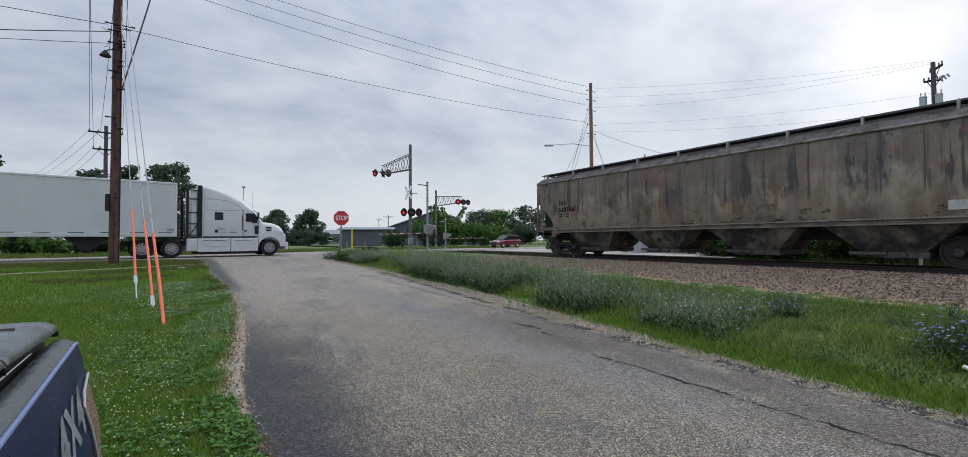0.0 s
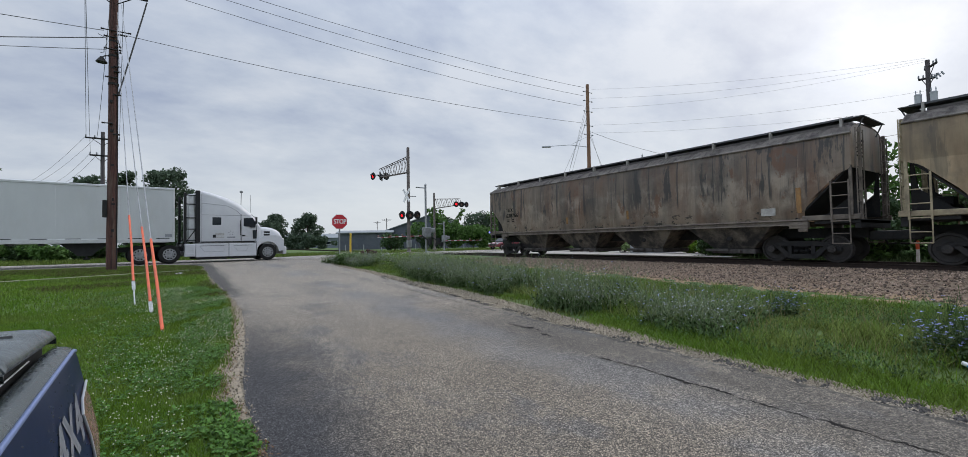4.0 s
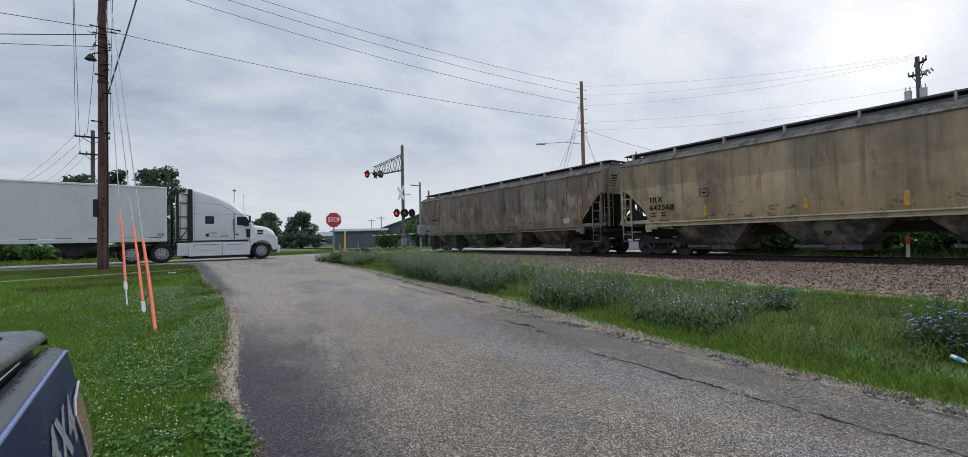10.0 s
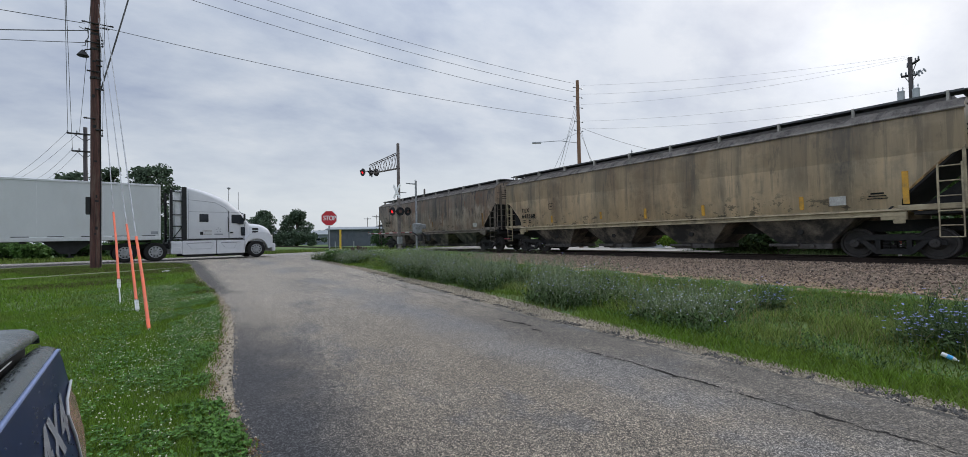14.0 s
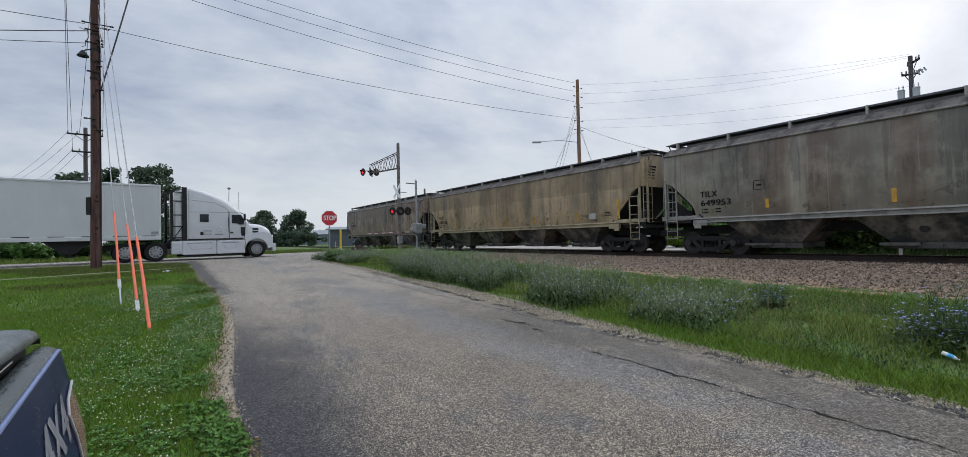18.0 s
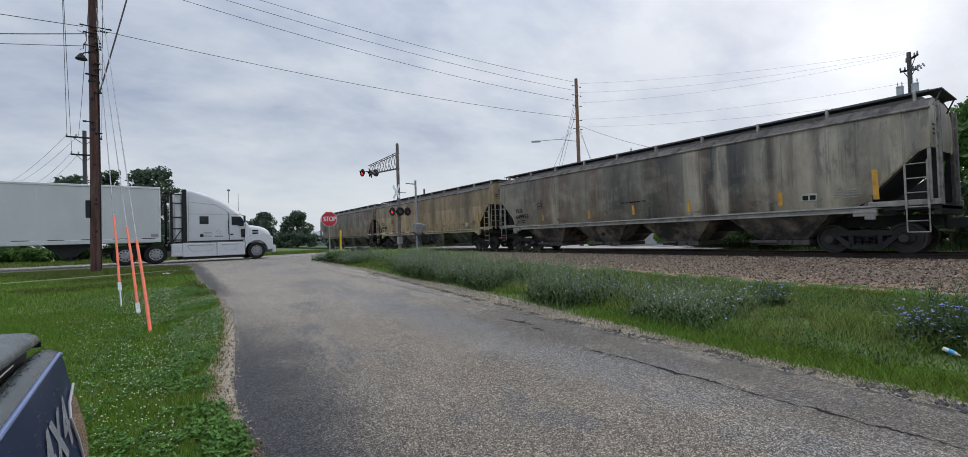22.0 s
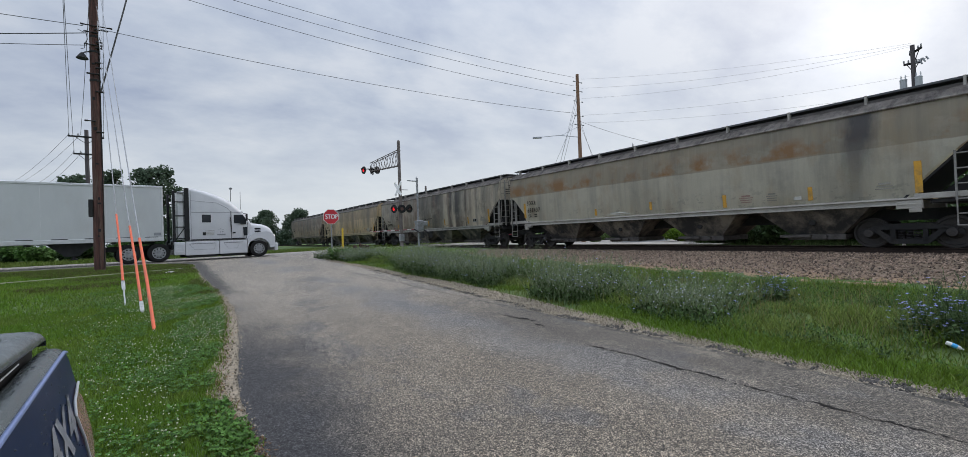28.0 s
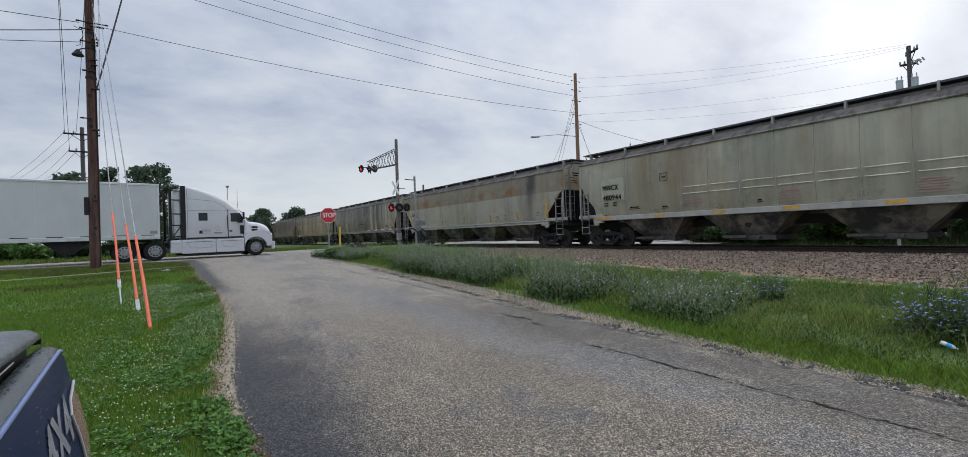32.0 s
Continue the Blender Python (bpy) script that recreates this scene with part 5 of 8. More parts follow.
for text, s, size in (("DO NOT", 0.54, 0.075), ("CAR", -0.55, 0.075)):
    lettering("lettering", text, size, M_INK, CARS[2], Matrix.Translation((-side_x(2.2) - 0.026, s, 2.19)) @ CAR_FACE @ Matrix.Diagonal((1.05, 1, 1, 1)), spacing=1.1)
blurred = B()
box(blurred, (-side_x(2.2) - 0.022, -0.22, 2.225), (0.005, 0.56, 0.055))
part("worn_lettering", blurred, M_INK, CARS[2], "worn black lettering")
lead_lamp = B()
for x in (-1.50, -1.2):
    rbox(lead_lamp, (x, 9.88, 1.50), (0.10, 0.08, 0.10), 0.02)
part("end_lamp", lead_lamp, lit("blue_lamp", (0.14, 0.12, 0.95), 3.0), CARS[0], "small blue-white lamp on the leading end")


# ---- the semi-truck that waits at the crossing ----
def round_section(s, w, z0, z1, r, low=0.03, k=4):
    """A cross-section with rounded upper corners, at s along the vehicle."""
    pts = []
    for cx, cz, rad, a0 in ((w, z1, r, 0), (-w, z1, r, 90), (-w, z0, low, 180), (w, z0, low, 270)):
        ox, oz = cx - math.copysign(rad, cx), (cz - rad if a0 < 180 else cz + rad)
        for j in range(k + 1):
            a = radians(a0 + 90 * j / k)
            pts.append((s, ox + rad * math.cos(a), oz + rad * math.sin(a)))
    return pts


def loft(bm, sections):
    return skin(bm, [ring(bm, round_section(*q)) for q in sections])


def road_wheel(parent, s, y, r, width, rim_mat, out, name="wheel", hub_deep=0.08):
    """Tyre, rim with hand holes, and hub; out is the side that faces outwards."""
    hub = new(name)
    hub.parent, hub.matrix_basis = parent, pose(s, y, r, 0, 0, 0 if out > 0 else 180)
    h = width / 2
    bm = B()
    lathe(bm, [(0.60 * r, -h * 0.9), (0.93 * r, -h), (0.99 * r, -h * 0.8), (r, -h * 0.4), (r, h * 0.4), (0.99 * r, h * 0.8), (0.93 * r, h), (0.72 * r, h * 1.04), (0.60 * r, h * 0.9)], 'y', n=28, caps=False)
    part("tyre", bm, M_TYRE, hub, smooth=True)
    bm = B()
    lathe(bm, [(0.05, h * 0.3), (0.61 * r, h * 0.3), (0.62 * r, h * 0.97), (0.585 * r, h * 0.97), (0.56 * r, h * 0.70), (0.34 * r, h * 0.78), (0.33 * r, h * 0.84), (0.22 * r, h * 0.86), (0.20 * r, h * 1.15), (0.02, h * 1.2)], 'y', n=28)
    part("rim", bm, rim_mat, hub, smooth=True)
    for k in range(10):
        bm = B()
        a = 2 * math.pi * k / 10
        lathe(bm, [(0.030 * r / 0.5, -0.02), (0.038 * r / 0.5, 0.004), (0.030 * r / 0.5, 0.012)], 'y', (0.46 * r * math.cos(a), h * 0.76, 0.46 * r * math.sin(a)), 8)
        part("hand_hole", bm, M_BLACK, hub)
    return hub


def side_panel(parent, name, outline, y, t, material, label="", out=-1):
    """A flat panel on a vehicle's side from (s, z) pairs."""
    bm = B()
    prism(bm, outline, t, lambda u, v, w: (u, y + out * w, v))
    return part(name, bm, material, parent, label)


M_CHROME = mat("polished_metal", (0.75, 0.75, 0.76), (0.65, 0.65, 0.66), 5, 0.15, 1.0, bump=0)
M_LOGO = mat("grey_decal", (0.22, 0.23, 0.26), (0.3, 0.31, 0.33), 6, 0.5, bump=0)
M_AMBER = lit("amber_marker", (0.8, 0.25, 0.03), 0.1)
M_HEAD = lit("headlamp", (0.9, 0.86, 0.78), 0.3)
M_REDLAMP = lit("signal_red", (0.9, 0.012, 0.02), 1.3)
M_REDDARK = mat("dark_red_lens", (0.16, 0.085, 0.08), (0.2, 0.11, 0.105), 5, 0.18, bump=0, coat=0.6)

TRUCK = pose(-2.154, 31.53, 0.565, 0, -0.15, 7.52)
tractor = thing("semi_tractor", "white semi-truck tractor with a tall sleeper cab, waiting", "truck", TRUCK)
bm = B()
loft(bm, [(2.76, 1.20, 1.14, 4.20, 0.16), (2.9, 1.22, 1.12, 4.20, 0.18), (3.2, 1.22, 1.12, 4.14, 0.20), (3.5, 1.22, 1.12, 4.07, 0.24), (3.9, 1.22, 1.12, 3.95, 0.28), (4.2, 1.215, 1.12, 3.85, 0.32), (4.55, 1.20, 1.12, 3.70, 0.36), (4.85, 1.18, 1.12, 3.55, 0.38), (5.1, 1.155, 1.12, 3.36, 0.38), (5.3, 1.13, 1.12, 3.18, 0.36), (5.58, 1.08, 1.12, 2.92, 0.34)])
cab = part("sleeper_cab", bm, M_WHITE, tractor, smooth=True)
bm = B()
loft(bm, [(5.56, 1.09, 1.12, 2.94, 0.34), (5.76, 1.07, 1.12, 2.74, 0.28), (6.08, 1.04, 1.12, 2.20, 0.22), (6.14, 1.03, 1.12, 2.12, 0.22)])
part("cab_front", bm, M_WHITE, tractor, smooth=True)
bm = B()
loft(bm, [(5.62, 0.99, 2.3, 2.92, 0.26), (5.79, 0.98, 2.2, 2.75, 0.24), (6.11, 0.95, 2.0, 2.22, 0.12)])
part("windscreen", bm, M_GLASS, tractor, "dark sloping windscreen")
bm = B()
loft(bm, [(6.0, 1.04, 1.0, 2.14, 0.24), (6.4, 1.03, 1.0, 2.11, 0.26), (6.8, 1.01, 0.95, 2.05, 0.28), (7.1, 0.97, 0.9, 1.94, 0.32), (7.32, 0.90, 0.85, 1.79, 0.34), (7.46, 0.82, 0.85, 1.58, 0.34), (7.53, 0.74, 0.85, 1.36, 0.28)])
part("hood", bm, M_WHITE, tractor, smooth=True)
for side in (-1, 1):
    y = side * 1.235
    # fender round the steering wheel
    bm = B()
    arch = [(6.47 + 0.66 * math.cos(radians(a)), 0.52 + 0.66 * math.sin(radians(a))) for a in range(170, 9, -16)]
    prism(bm, [(5.82, 0.62)] + arch + [(7.13, 0.55), (7.42, 0.60), (7.44, 1.20), (7.30, 1.46), (6.9, 1.60), (6.2, 1.52), (5.82, 1.2)], 0.26, lambda u, v, w: (u, side * (0.99 + w), v))
    part("fender", bm, M_WHITE, tractor)
    bm = B()
    rbox(bm, (7.40, side * 0.98, 1.27), (0.14, 0.3, 0.24), 0.05)
    part("headlight", bm, M_HEAD if side < 0 else M_GLASS, tractor, "headlight unit")
    for k in range(2):
        side_panel(tractor, "hood_vent", [(6.27, 1.83 - 0.17 * k), (6.62, 1.83 - 0.17 * k), (6.64, 1.72 - 0.17 * k), (6.29, 1.72 - 0.17 * k)], side * 1.015, 0.03, M_BLACK, "black hood vent", side)
    # chassis fairings between the axles
    for s0, s1 in ((2.55, 4.25), (4.27, 5.80)):
        bm = B()
        rbox(bm, ((s0 + s1) / 2, side * 1.16, 0.70), (s1 - s0, 0.16, 0.80), 0.04)
        part("side_fairing", bm, M_WHITE, tractor)
        bm = B()
        rbox(bm, ((s0 + s1) / 2, side * 1.15, 0.27), (s1 - s0 - 0.1, 0.05, 0.22), 0.02)
        part("fairing_skirt", bm, M_BLACK, tractor)
        side_panel(tractor, "fairing_seam", [(s0 + 0.25, 0.98), (s1 - 0.25, 0.98), (s1 - 0.25, 0.965), (s0 + 0.25, 0.965)], side * 1.238, 0.006, M_BLACK, "", side)
    bm = B()
    rbox(bm, (2.28, side * 1.16, 0.72), (0.55, 0.16, 0.74), 0.07)
    part("rear_fairing", bm, M_WHITE, tractor)
    for k in range(3):
        bm = B()
        rbox(bm, (2.3, side * 1.245, 0.52 + 0.2 * k), (0.36, 0.02, 0.03), 0.008, seg=1)
        part("step", bm, M_ALU, tractor)
    # windows, door and fittings
    side_panel(tractor, "sleeper_window", [(3.40, 2.66), (3.86, 2.66), (3.86, 2.20), (3.40, 2.20)], side * 1.215, 0.014, M_GLASS, "small dark sleeper window", side)
    side_panel(tractor, "door_window", [(5.09, 2.66), (5.60, 2.66), (5.78, 2.36), (5.76, 2.06), (5.52, 2.06), (5.40, 2.13), (5.09, 2.13)], side * 1.12, 0.04, M_GLASS, "dark door window", side)
    side_panel(tractor, "door_seam", [(4.93, 2.9), (4.95, 2.9), (4.95, 1.16), (4.93, 1.16)], side * 1.19, 0.02, M_BLACK, "", side)
    side_panel(tractor, "door_seam", [(5.86, 2.2), (5.88, 2.2), (5.80, 1.16), (5.78, 1.16)], side * 1.06, 0.02, M_BLACK, "", side)
    side_panel(tractor, "lower_window", [(5.60, 1.90), (5.85, 1.90), (5.83, 1.37), (5.62, 1.37)], side * 1.12, 0.025, M_GLASS, "low kerb window in the door", side)
    side_panel(tractor, "door_handle", [(5.0, 1.60), (5.16, 1.60), (5.16, 1.52), (5.0, 1.52)], side * 1.185, 0.02, M_BLACK, "", side)
    # seams of the roof fairing and the sleeper's panels
    skin_y = lambda u: float(np.interp(u, (2.9, 3.9, 4.2, 4.55, 4.85, 5.1, 5.3, 5.58, 6.08), (1.22, 1.22, 1.215, 1.20, 1.18, 1.155, 1.13, 1.09, 1.04)))
    for seam in ([(2.86, 2.79), (4.2, 2.79), (4.85, 2.80), (5.3, 2.80), (5.62, 2.80)], [(2.86, 3.48), (4.2, 3.36), (4.75, 3.05), (4.95, 2.80)], [(4.93, 2.79), (4.93, 1.16)], [(2.86, 4.0), (2.86, 1.16)], [(5.02, 1.24), (5.80, 1.24)]):
        bm = B()
        tube(bm, [(u, side * (skin_y(u) + 0.002), v) for u, v in seam], 0.011, 5)
        part("panel_seam", bm, M_LOGO, tractor)
    for s0, s1 in ((2.75, 4.1), (4.5, 5.35)):
        bm = B()
        tube(bm, [(s0, side * 1.24, 0.95), (s1, side * 1.24, 0.95), (s1 - 0.12, side * 1.24, 0.62), (s0 + 0.25, side * 1.24, 0.62), (s0, side * 1.24, 0.95)], 0.009, 5)
        part("panel_seam", bm, M_LOGO, tractor)
    side_panel(tractor, "cab_trim", [(2.8, 1.22), (5.7, 1.22), (5.7, 1.14), (2.8, 1.14)], side * 1.214, 0.016, M_BLACK, "dark lower trim", side)
    bm = B()
    tube(bm, [(4.88, side * 1.23, 2.5), (4.88, side * 1.27, 2.45), (4.90, side * 1.27, 1.7), (4.90, side * 1.23, 1.6)], 0.018, 6)
    part("grab_handle", bm, M_BLACK, tractor)
    bm = B()
    tube(bm, [(5.66, side * 1.06, 2.75), (5.78, side * 1.28, 2.7)], 0.02, 6)
    rbox(bm, (5.78, side * 1.30, 2.50), (0.10, 0.16, 0.44), 0.04)
    part("mirror", bm, M_BLACK, tractor)
    side_panel(tractor, "mud_hatch", [(3.42, 1.62), (3.58, 1.62), (3.58, 1.44), (3.42, 1.44)], side * 1.215, 0.012, M_BLACK, "", side)
    for k in range(4):
        side_panel(tractor, "small_print", [(3.55, 1.72 - 0.08 * k), (4.02, 1.72 - 0.08 * k), (4.02, 1.68 - 0.08 * k), (3.55, 1.68 - 0.08 * k)], side * 1.215, 0.006, M_PLATE, "faint printing", side)
    bm = B()
    for k in range(5):
        a = radians(72 * k + 90)
        prism(bm, [(4.38 + 0.05 * math.cos(a), 1.72 + 0.05 * math.sin(a)), (4.38 + 0.15 * math.cos(a + 0.35), 1.72 + 0.15 * math.sin(a + 0.35)), (4.38 + 0.15 * math.cos(a), 1.72 + 0.15 * math.sin(a))], 0.006, lambda u, v, w: (u, side * (1.215 + w), v))
    box(bm, (4.38, side * 1.218, 1.46), (0.44, 0.006, 0.08))
    part("emblem", bm, M_LOGO, tractor, "small grey carrier emblem")
    # black side extenders behind the sleeper
    bm = B()
    rbox(bm, (2.67, side * 1.17, 2.68), (0.24, 0.08, 3.06), 0.03)
    part("side_extender", bm, M_BLACK, tractor, "black flap behind the sleeper")
    bm = B()
    for z in (1.3, 1.95, 2.6, 3.4, 3.92):
        tube(bm, [(2.06, side * 1.1, z), (2.64, side * 1.12, z)], 0.03, 6)
    rbox(bm, (2.06, side * 1.1, 2.55), (0.13, 0.12, 2.95), 0.03)
    tube(bm, [(2.1, side * 1.1, 1.2), (2.55, side * 1.12, 1.9)], 0.025, 6)
    part("exhaust_guard", bm, M_BLACK, tractor)
    road_wheel(tractor, 6.47, side * 1.09, 0.52, 0.28, M_RIM, side)
    for s in (0, 1.32):
        for y, w in ((1.10, 0.27), (0.80, 0.27)):
            road_wheel(tractor, s, side * y, 0.52, w, M_RIM, side)
    bm = B()
    rbox(bm, (1.95, side * 1.0, 0.92), (0.04, 0.6, 0.5), 0.015, seg=1)
    part("mud_flap", bm, M_BLACK, tractor)
bm = B()
rbox(bm, (2.40, 0, 2.6), (0.34, 2.1, 2.8), 0.06)
part("cab_back_fairing", bm, M_ALU, tractor, "grey panel behind the sleeper")
bm = B()
rbox(bm, (7.52, 0, 0.60), (0.24, 2.36, 0.50), 0.09)
part("bumper", bm, M_WHITE, tractor)
bm = B()
rbox(bm, (7.44, 0, 1.25), (0.08, 1.3, 0.72), 0.05)
part("grille", bm, M_BLACK, tractor)
bm = B()
rbox(bm, (3.0, 0, 0.82), (8.2, 0.85, 0.28), 0.03)
rbox(bm, (0.66, 0, 1.12), (1.1, 1.0, 0.10), 0.03)
part("chassis", bm, M_BLACK, tractor)
bm = B()
tube(bm, [(5.55, -0.9, 3.0), (5.55, -0.9, 4.1)], 0.012, 6)
tube(bm, [(5.0, -0.9, 3.5), (5.02, -0.9, 4.25)], 0.02, 6)
lathe(bm, [(0.02, 0), (0.09, 0.03), (0.10, 0.10), (0.03, 0.15)], 'z', (5.02, -0.9, 4.22), 12)
part("aerial", bm, M_GREYSTEEL, tractor)
for k in range(5):
    bm = B()
    rbox(bm, (5.3, -0.6 + 0.3 * k, 3.185), (0.12, 0.07, 0.05), 0.02, seg=1)
    part("marker_lamp", bm, M_AMBER, tractor)

trailer = thing("semi_trailer", "long white box trailer coupled behind the waiting tractor", "trailer", TRUCK)
T0, T1 = -14.55, 1.55
bm = B()
rbox(bm, ((T0 + T1) / 2, 0, 2.78), (T1 - T0, 2.56, 2.92), 0.03)
part("box_body", bm, M_TRAILER, trailer)
for side in (-1, 1):
    for k in range(13):
        s = T1 - 1.22 * k - 1.2
        if k % 2:
            side_panel(trailer, "panel_joint", [(s - 0.012, 4.10), (s + 0.012, 4.10), (s + 0.012, 1.42), (s - 0.012, 1.42)], side * 1.28, 0.004, M_ALU, "", side)
        side_panel(trailer, "scuff_slot", [(s + 0.35, 1.44), (s + 0.95, 1.44), (s + 0.95, 1.39), (s + 0.35, 1.39)], side * 1.285, 0.01, M_BLACK, "", side)
    bm = B()
    rbox(bm, ((T0 + T1) / 2, side * 1.285, 1.30), (T1 - T0, 0.04, 0.20), 0.01, seg=1)
    part("lower_rail", bm, M_ALU, trailer)
    bm = B()
    rbox(bm, ((T0 + T1) / 2, side * 1.28, 4.19), (T1 - T0, 0.05, 0.12), 0.015, seg=1)
    part("upper_rail", bm, M_ALU, trailer)
    bm = B()
    rbox(bm, (T1 - 0.05, side * 1.27, 2.75), (0.10, 0.06, 2.9), 0.015, seg=1)
    part("corner_post", bm, M_ALU, trailer)
    side_panel(trailer, "emblem", [(1.1, 1.66), (1.42, 1.66), (1.42, 1.5), (1.1, 1.5)], side * 1.282, 0.006, M_LOGO, "small grey emblem", side)
    bm = B()
    prism(bm, [(-3.2, 1.2), (-1.2, 1.2), (-1.75, 0.78), (-1.95, 0.55), (-2.5, 0.55), (-2.7, 0.78)], 0.12, lambda u, v, w: (u, side * (0.9 + w), v))
    tube(bm, [(-2.15, side * 0.95, 1.1), (-2.15, side * 0.95, 0.42)], 0.06, 8)
    rbox(bm, (-2.15, side * 0.95, 0.38), (0.3, 0.3, 0.05), 0.015, seg=1)
    part("landing_gear", bm, M_BLACK, trailer)
    for s in (-12.6, -11.3):
        road_wheel(trailer, s, side * 1.09, 0.52, 0.28, M_RIM, side)
bm = B()
for k in range(14):
    box(bm, (T0 + 0.8 + 1.1 * k, 0, 1.16), (0.12, 2.4, 0.1))
part("floor_beam", bm, M_BLACK, trailer)

# ---- the red car that waits beyond the track ----
M_RED = mat("dark_red_paint", (0.17, 0.022, 0.034), (0.14, 0.018, 0.028), 2, 0.25, bump=0, coat=0.6)
car = thing("red_car", "dark red crossover car waiting behind the far gate", "car", pose(29.65, 39.75, 0.64, 0, 0, 190) @ Matrix.Scale(0.84, 4))
bm = B()
loft(bm, [(-2.2, 0.82, 0.42, 1.0, 0.2, 0.08), (-2.0, 0.9, 0.34, 1.08, 0.2, 0.08), (0.3, 0.93, 0.32, 1.05, 0.16, 0.08), (1.4, 0.92, 0.34, 0.98, 0.2, 0.08), (2.0, 0.86, 0.38, 0.86, 0.24, 0.08), (2.25, 0.72, 0.42, 0.70, 0.2, 0.08)])
part("body", bm, M_RED, car)
bm = B()
loft(bm, [(-2.1, 0.74, 1.0, 1.2, 0.1), (-1.7, 0.74, 1.0, 1.62, 0.16), (-0.6, 0.74, 1.0, 1.68, 0.16), (0.3, 0.73, 1.0, 1.62, 0.16), (1.15, 0.72, 0.95, 1.08, 0.1)])
part("cabin", bm, M_GLASS, car, "dark glazed cabin")
bm = B()
loft(bm, [(-1.75, 0.70, 1.60, 1.66, 0.03), (-0.6, 0.70, 1.66, 1.71, 0.03), (0.25, 0.68, 1.61, 1.66, 0.03)])
part("roof", bm, M_RED, car)
for side in (-1, 1):
    for s in (-1.35, 1.35):
        road_wheel(car, s, side * 0.82, 0.35, 0.22, M_ALU, side)
    for s in (-0.45, 0.32):
        bm = B()
        tube(bm, [(s, side * 0.75, 1.0), (s - 0.1, side * 0.70, 1.64)], 0.04, 6)
        part("pillar", bm, M_RED, car)
    bm = B()
    rbox(bm, (2.08, side * 0.66, 0.78), (0.3, 0.28, 0.14), 0.05)
    part("headlight", bm, M_ALU, car)
bm = B()
rbox(bm, (2.22, 0, 0.62), (0.1, 1.0, 0.24), 0.04)
part("grille", bm, M_BLACK, car)


# ---- poles, wires and guys ----
M_INS = mat("grey_insulator", (0.3, 0.31, 0.33), (0.22, 0.23, 0.25), 5, 0.4, bump=0)
M_ORANGE = mat("orange_plastic", (0.78, 0.13, 0.045), (0.66, 0.11, 0.045), 3, 0.5, bump=0.03, dirt=(0.5, 0.13, 0.07), dirt_scale=3)
M_PALEST = mat("bright_galvanised_steel", (0.55, 0.56, 0.56), (0.40, 0.41, 0.41), 8, 0.5, 0.2, bump=0.03)
M_CAN = mat("transformer_grey", (0.42, 0.44, 0.46), (0.34, 0.36, 0.38), 3, 0.45, bump=0.03)


def insulator(parent, p, up=0.2):
    bm = B()
    lathe(bm, [(0.012, 0), (0.03, 0.01), (0.055, 0.05), (0.03, 0.07), (0.055, 0.11), (0.03, 0.13), (0.045, 0.17), (0.02, up)], 'z', p, 8)
    return part("insulator", bm, M_INS, parent)


def utility_pole(label, x, y, z0, z1, r0, r1, wood, arms=(), lean=0.0):
    """A wooden pole with crossarms: each arm is height, half length, turn in degrees, with braces and insulators."""
    pole = thing("utility_pole", label, "utility pole", pose(x, y, z0), "utility poles")
    h = z1 - z0
    bm = B()
    tube(bm, [(lean * k / 8 * h + 0.02 * noise.noise((x, k * 0.7, y)), 0.015 * noise.noise((y, x, k * 0.8)), -0.3 + (h + 0.3) * k / 8) for k in range(9)], r0, 14, r1)
    part("shaft", bm, wood, pole, smooth=True)
    for z, half, turn in arms:
        c, s = math.cos(radians(turn)), math.sin(radians(turn))
        bm = B()
        rbox(bm, (0, 0, 0), (2 * half, 0.10, 0.12), 0.012, Matrix.Translation((lean * (z - z0) + 0.14 * s, -0.14 * c, z - z0)) @ pose(0, 0, 0, 0, 0, turn), seg=1)
        arm = part("crossarm", bm, M_WOODP if wood is M_WOODP else M_DARK, pole)
        for k in (-1, 1):
            bm = B()
            tube(bm, [(lean * h + 0.1 * s, -0.1 * c, z - z0 - 0.55), (lean * h + 0.14 * s + k * 0.6 * half * c, -0.14 * c + k * 0.6 * half * s, z - z0 - 0.05)], 0.022, 6)
            part("brace", bm, M_DARK, pole)
        for k in (-0.95, -0.45, 0.45, 0.95):
            insulator(arm, (lean * (z - z0) + 0.14 * s + k * half * c, -0.14 * c + k * half * s, z - z0 + 0.05))
    return pole


def wire(points, sag, r=0.011, label="thin dark overhead wire", group="overhead wires"):
    a, b = Vector(points[0]), Vector(points[1])
    bm = B()
    n = 22
    tube(bm, [a.lerp(b, k / n) - Vector((0, 0, sag * 4 * (k / n) * (1 - k / n))) for k in range(n + 1)], r, 5)
    return tagged(part("overhead_wire", bm, M_WIRE, None), label, "wire", group)


FP, RP, RR, LP = (-2.62, 25.05), (25.66, 23.35), (37.8, 6.85), (-5.5, 46.7)
front = utility_pole("tall dark red-brown wooden utility pole with a crossarm, on the lawn", *FP, 0.5, 15.2, 0.20, 0.15, M_WOOD, ((12.75, 1.2, 0),))
bm = B()
rbox(bm, (-0.24, -0.05, 2.7), (0.16, 0.2, 0.75), 0.03)
part("meter_box", bm, M_DARK, front)
bm = B()
tube(bm, [(-0.05, -0.1, 9.45), (-0.30, -0.12, 9.36), (-0.37, -0.13, 9.28)], 0.025, 8)
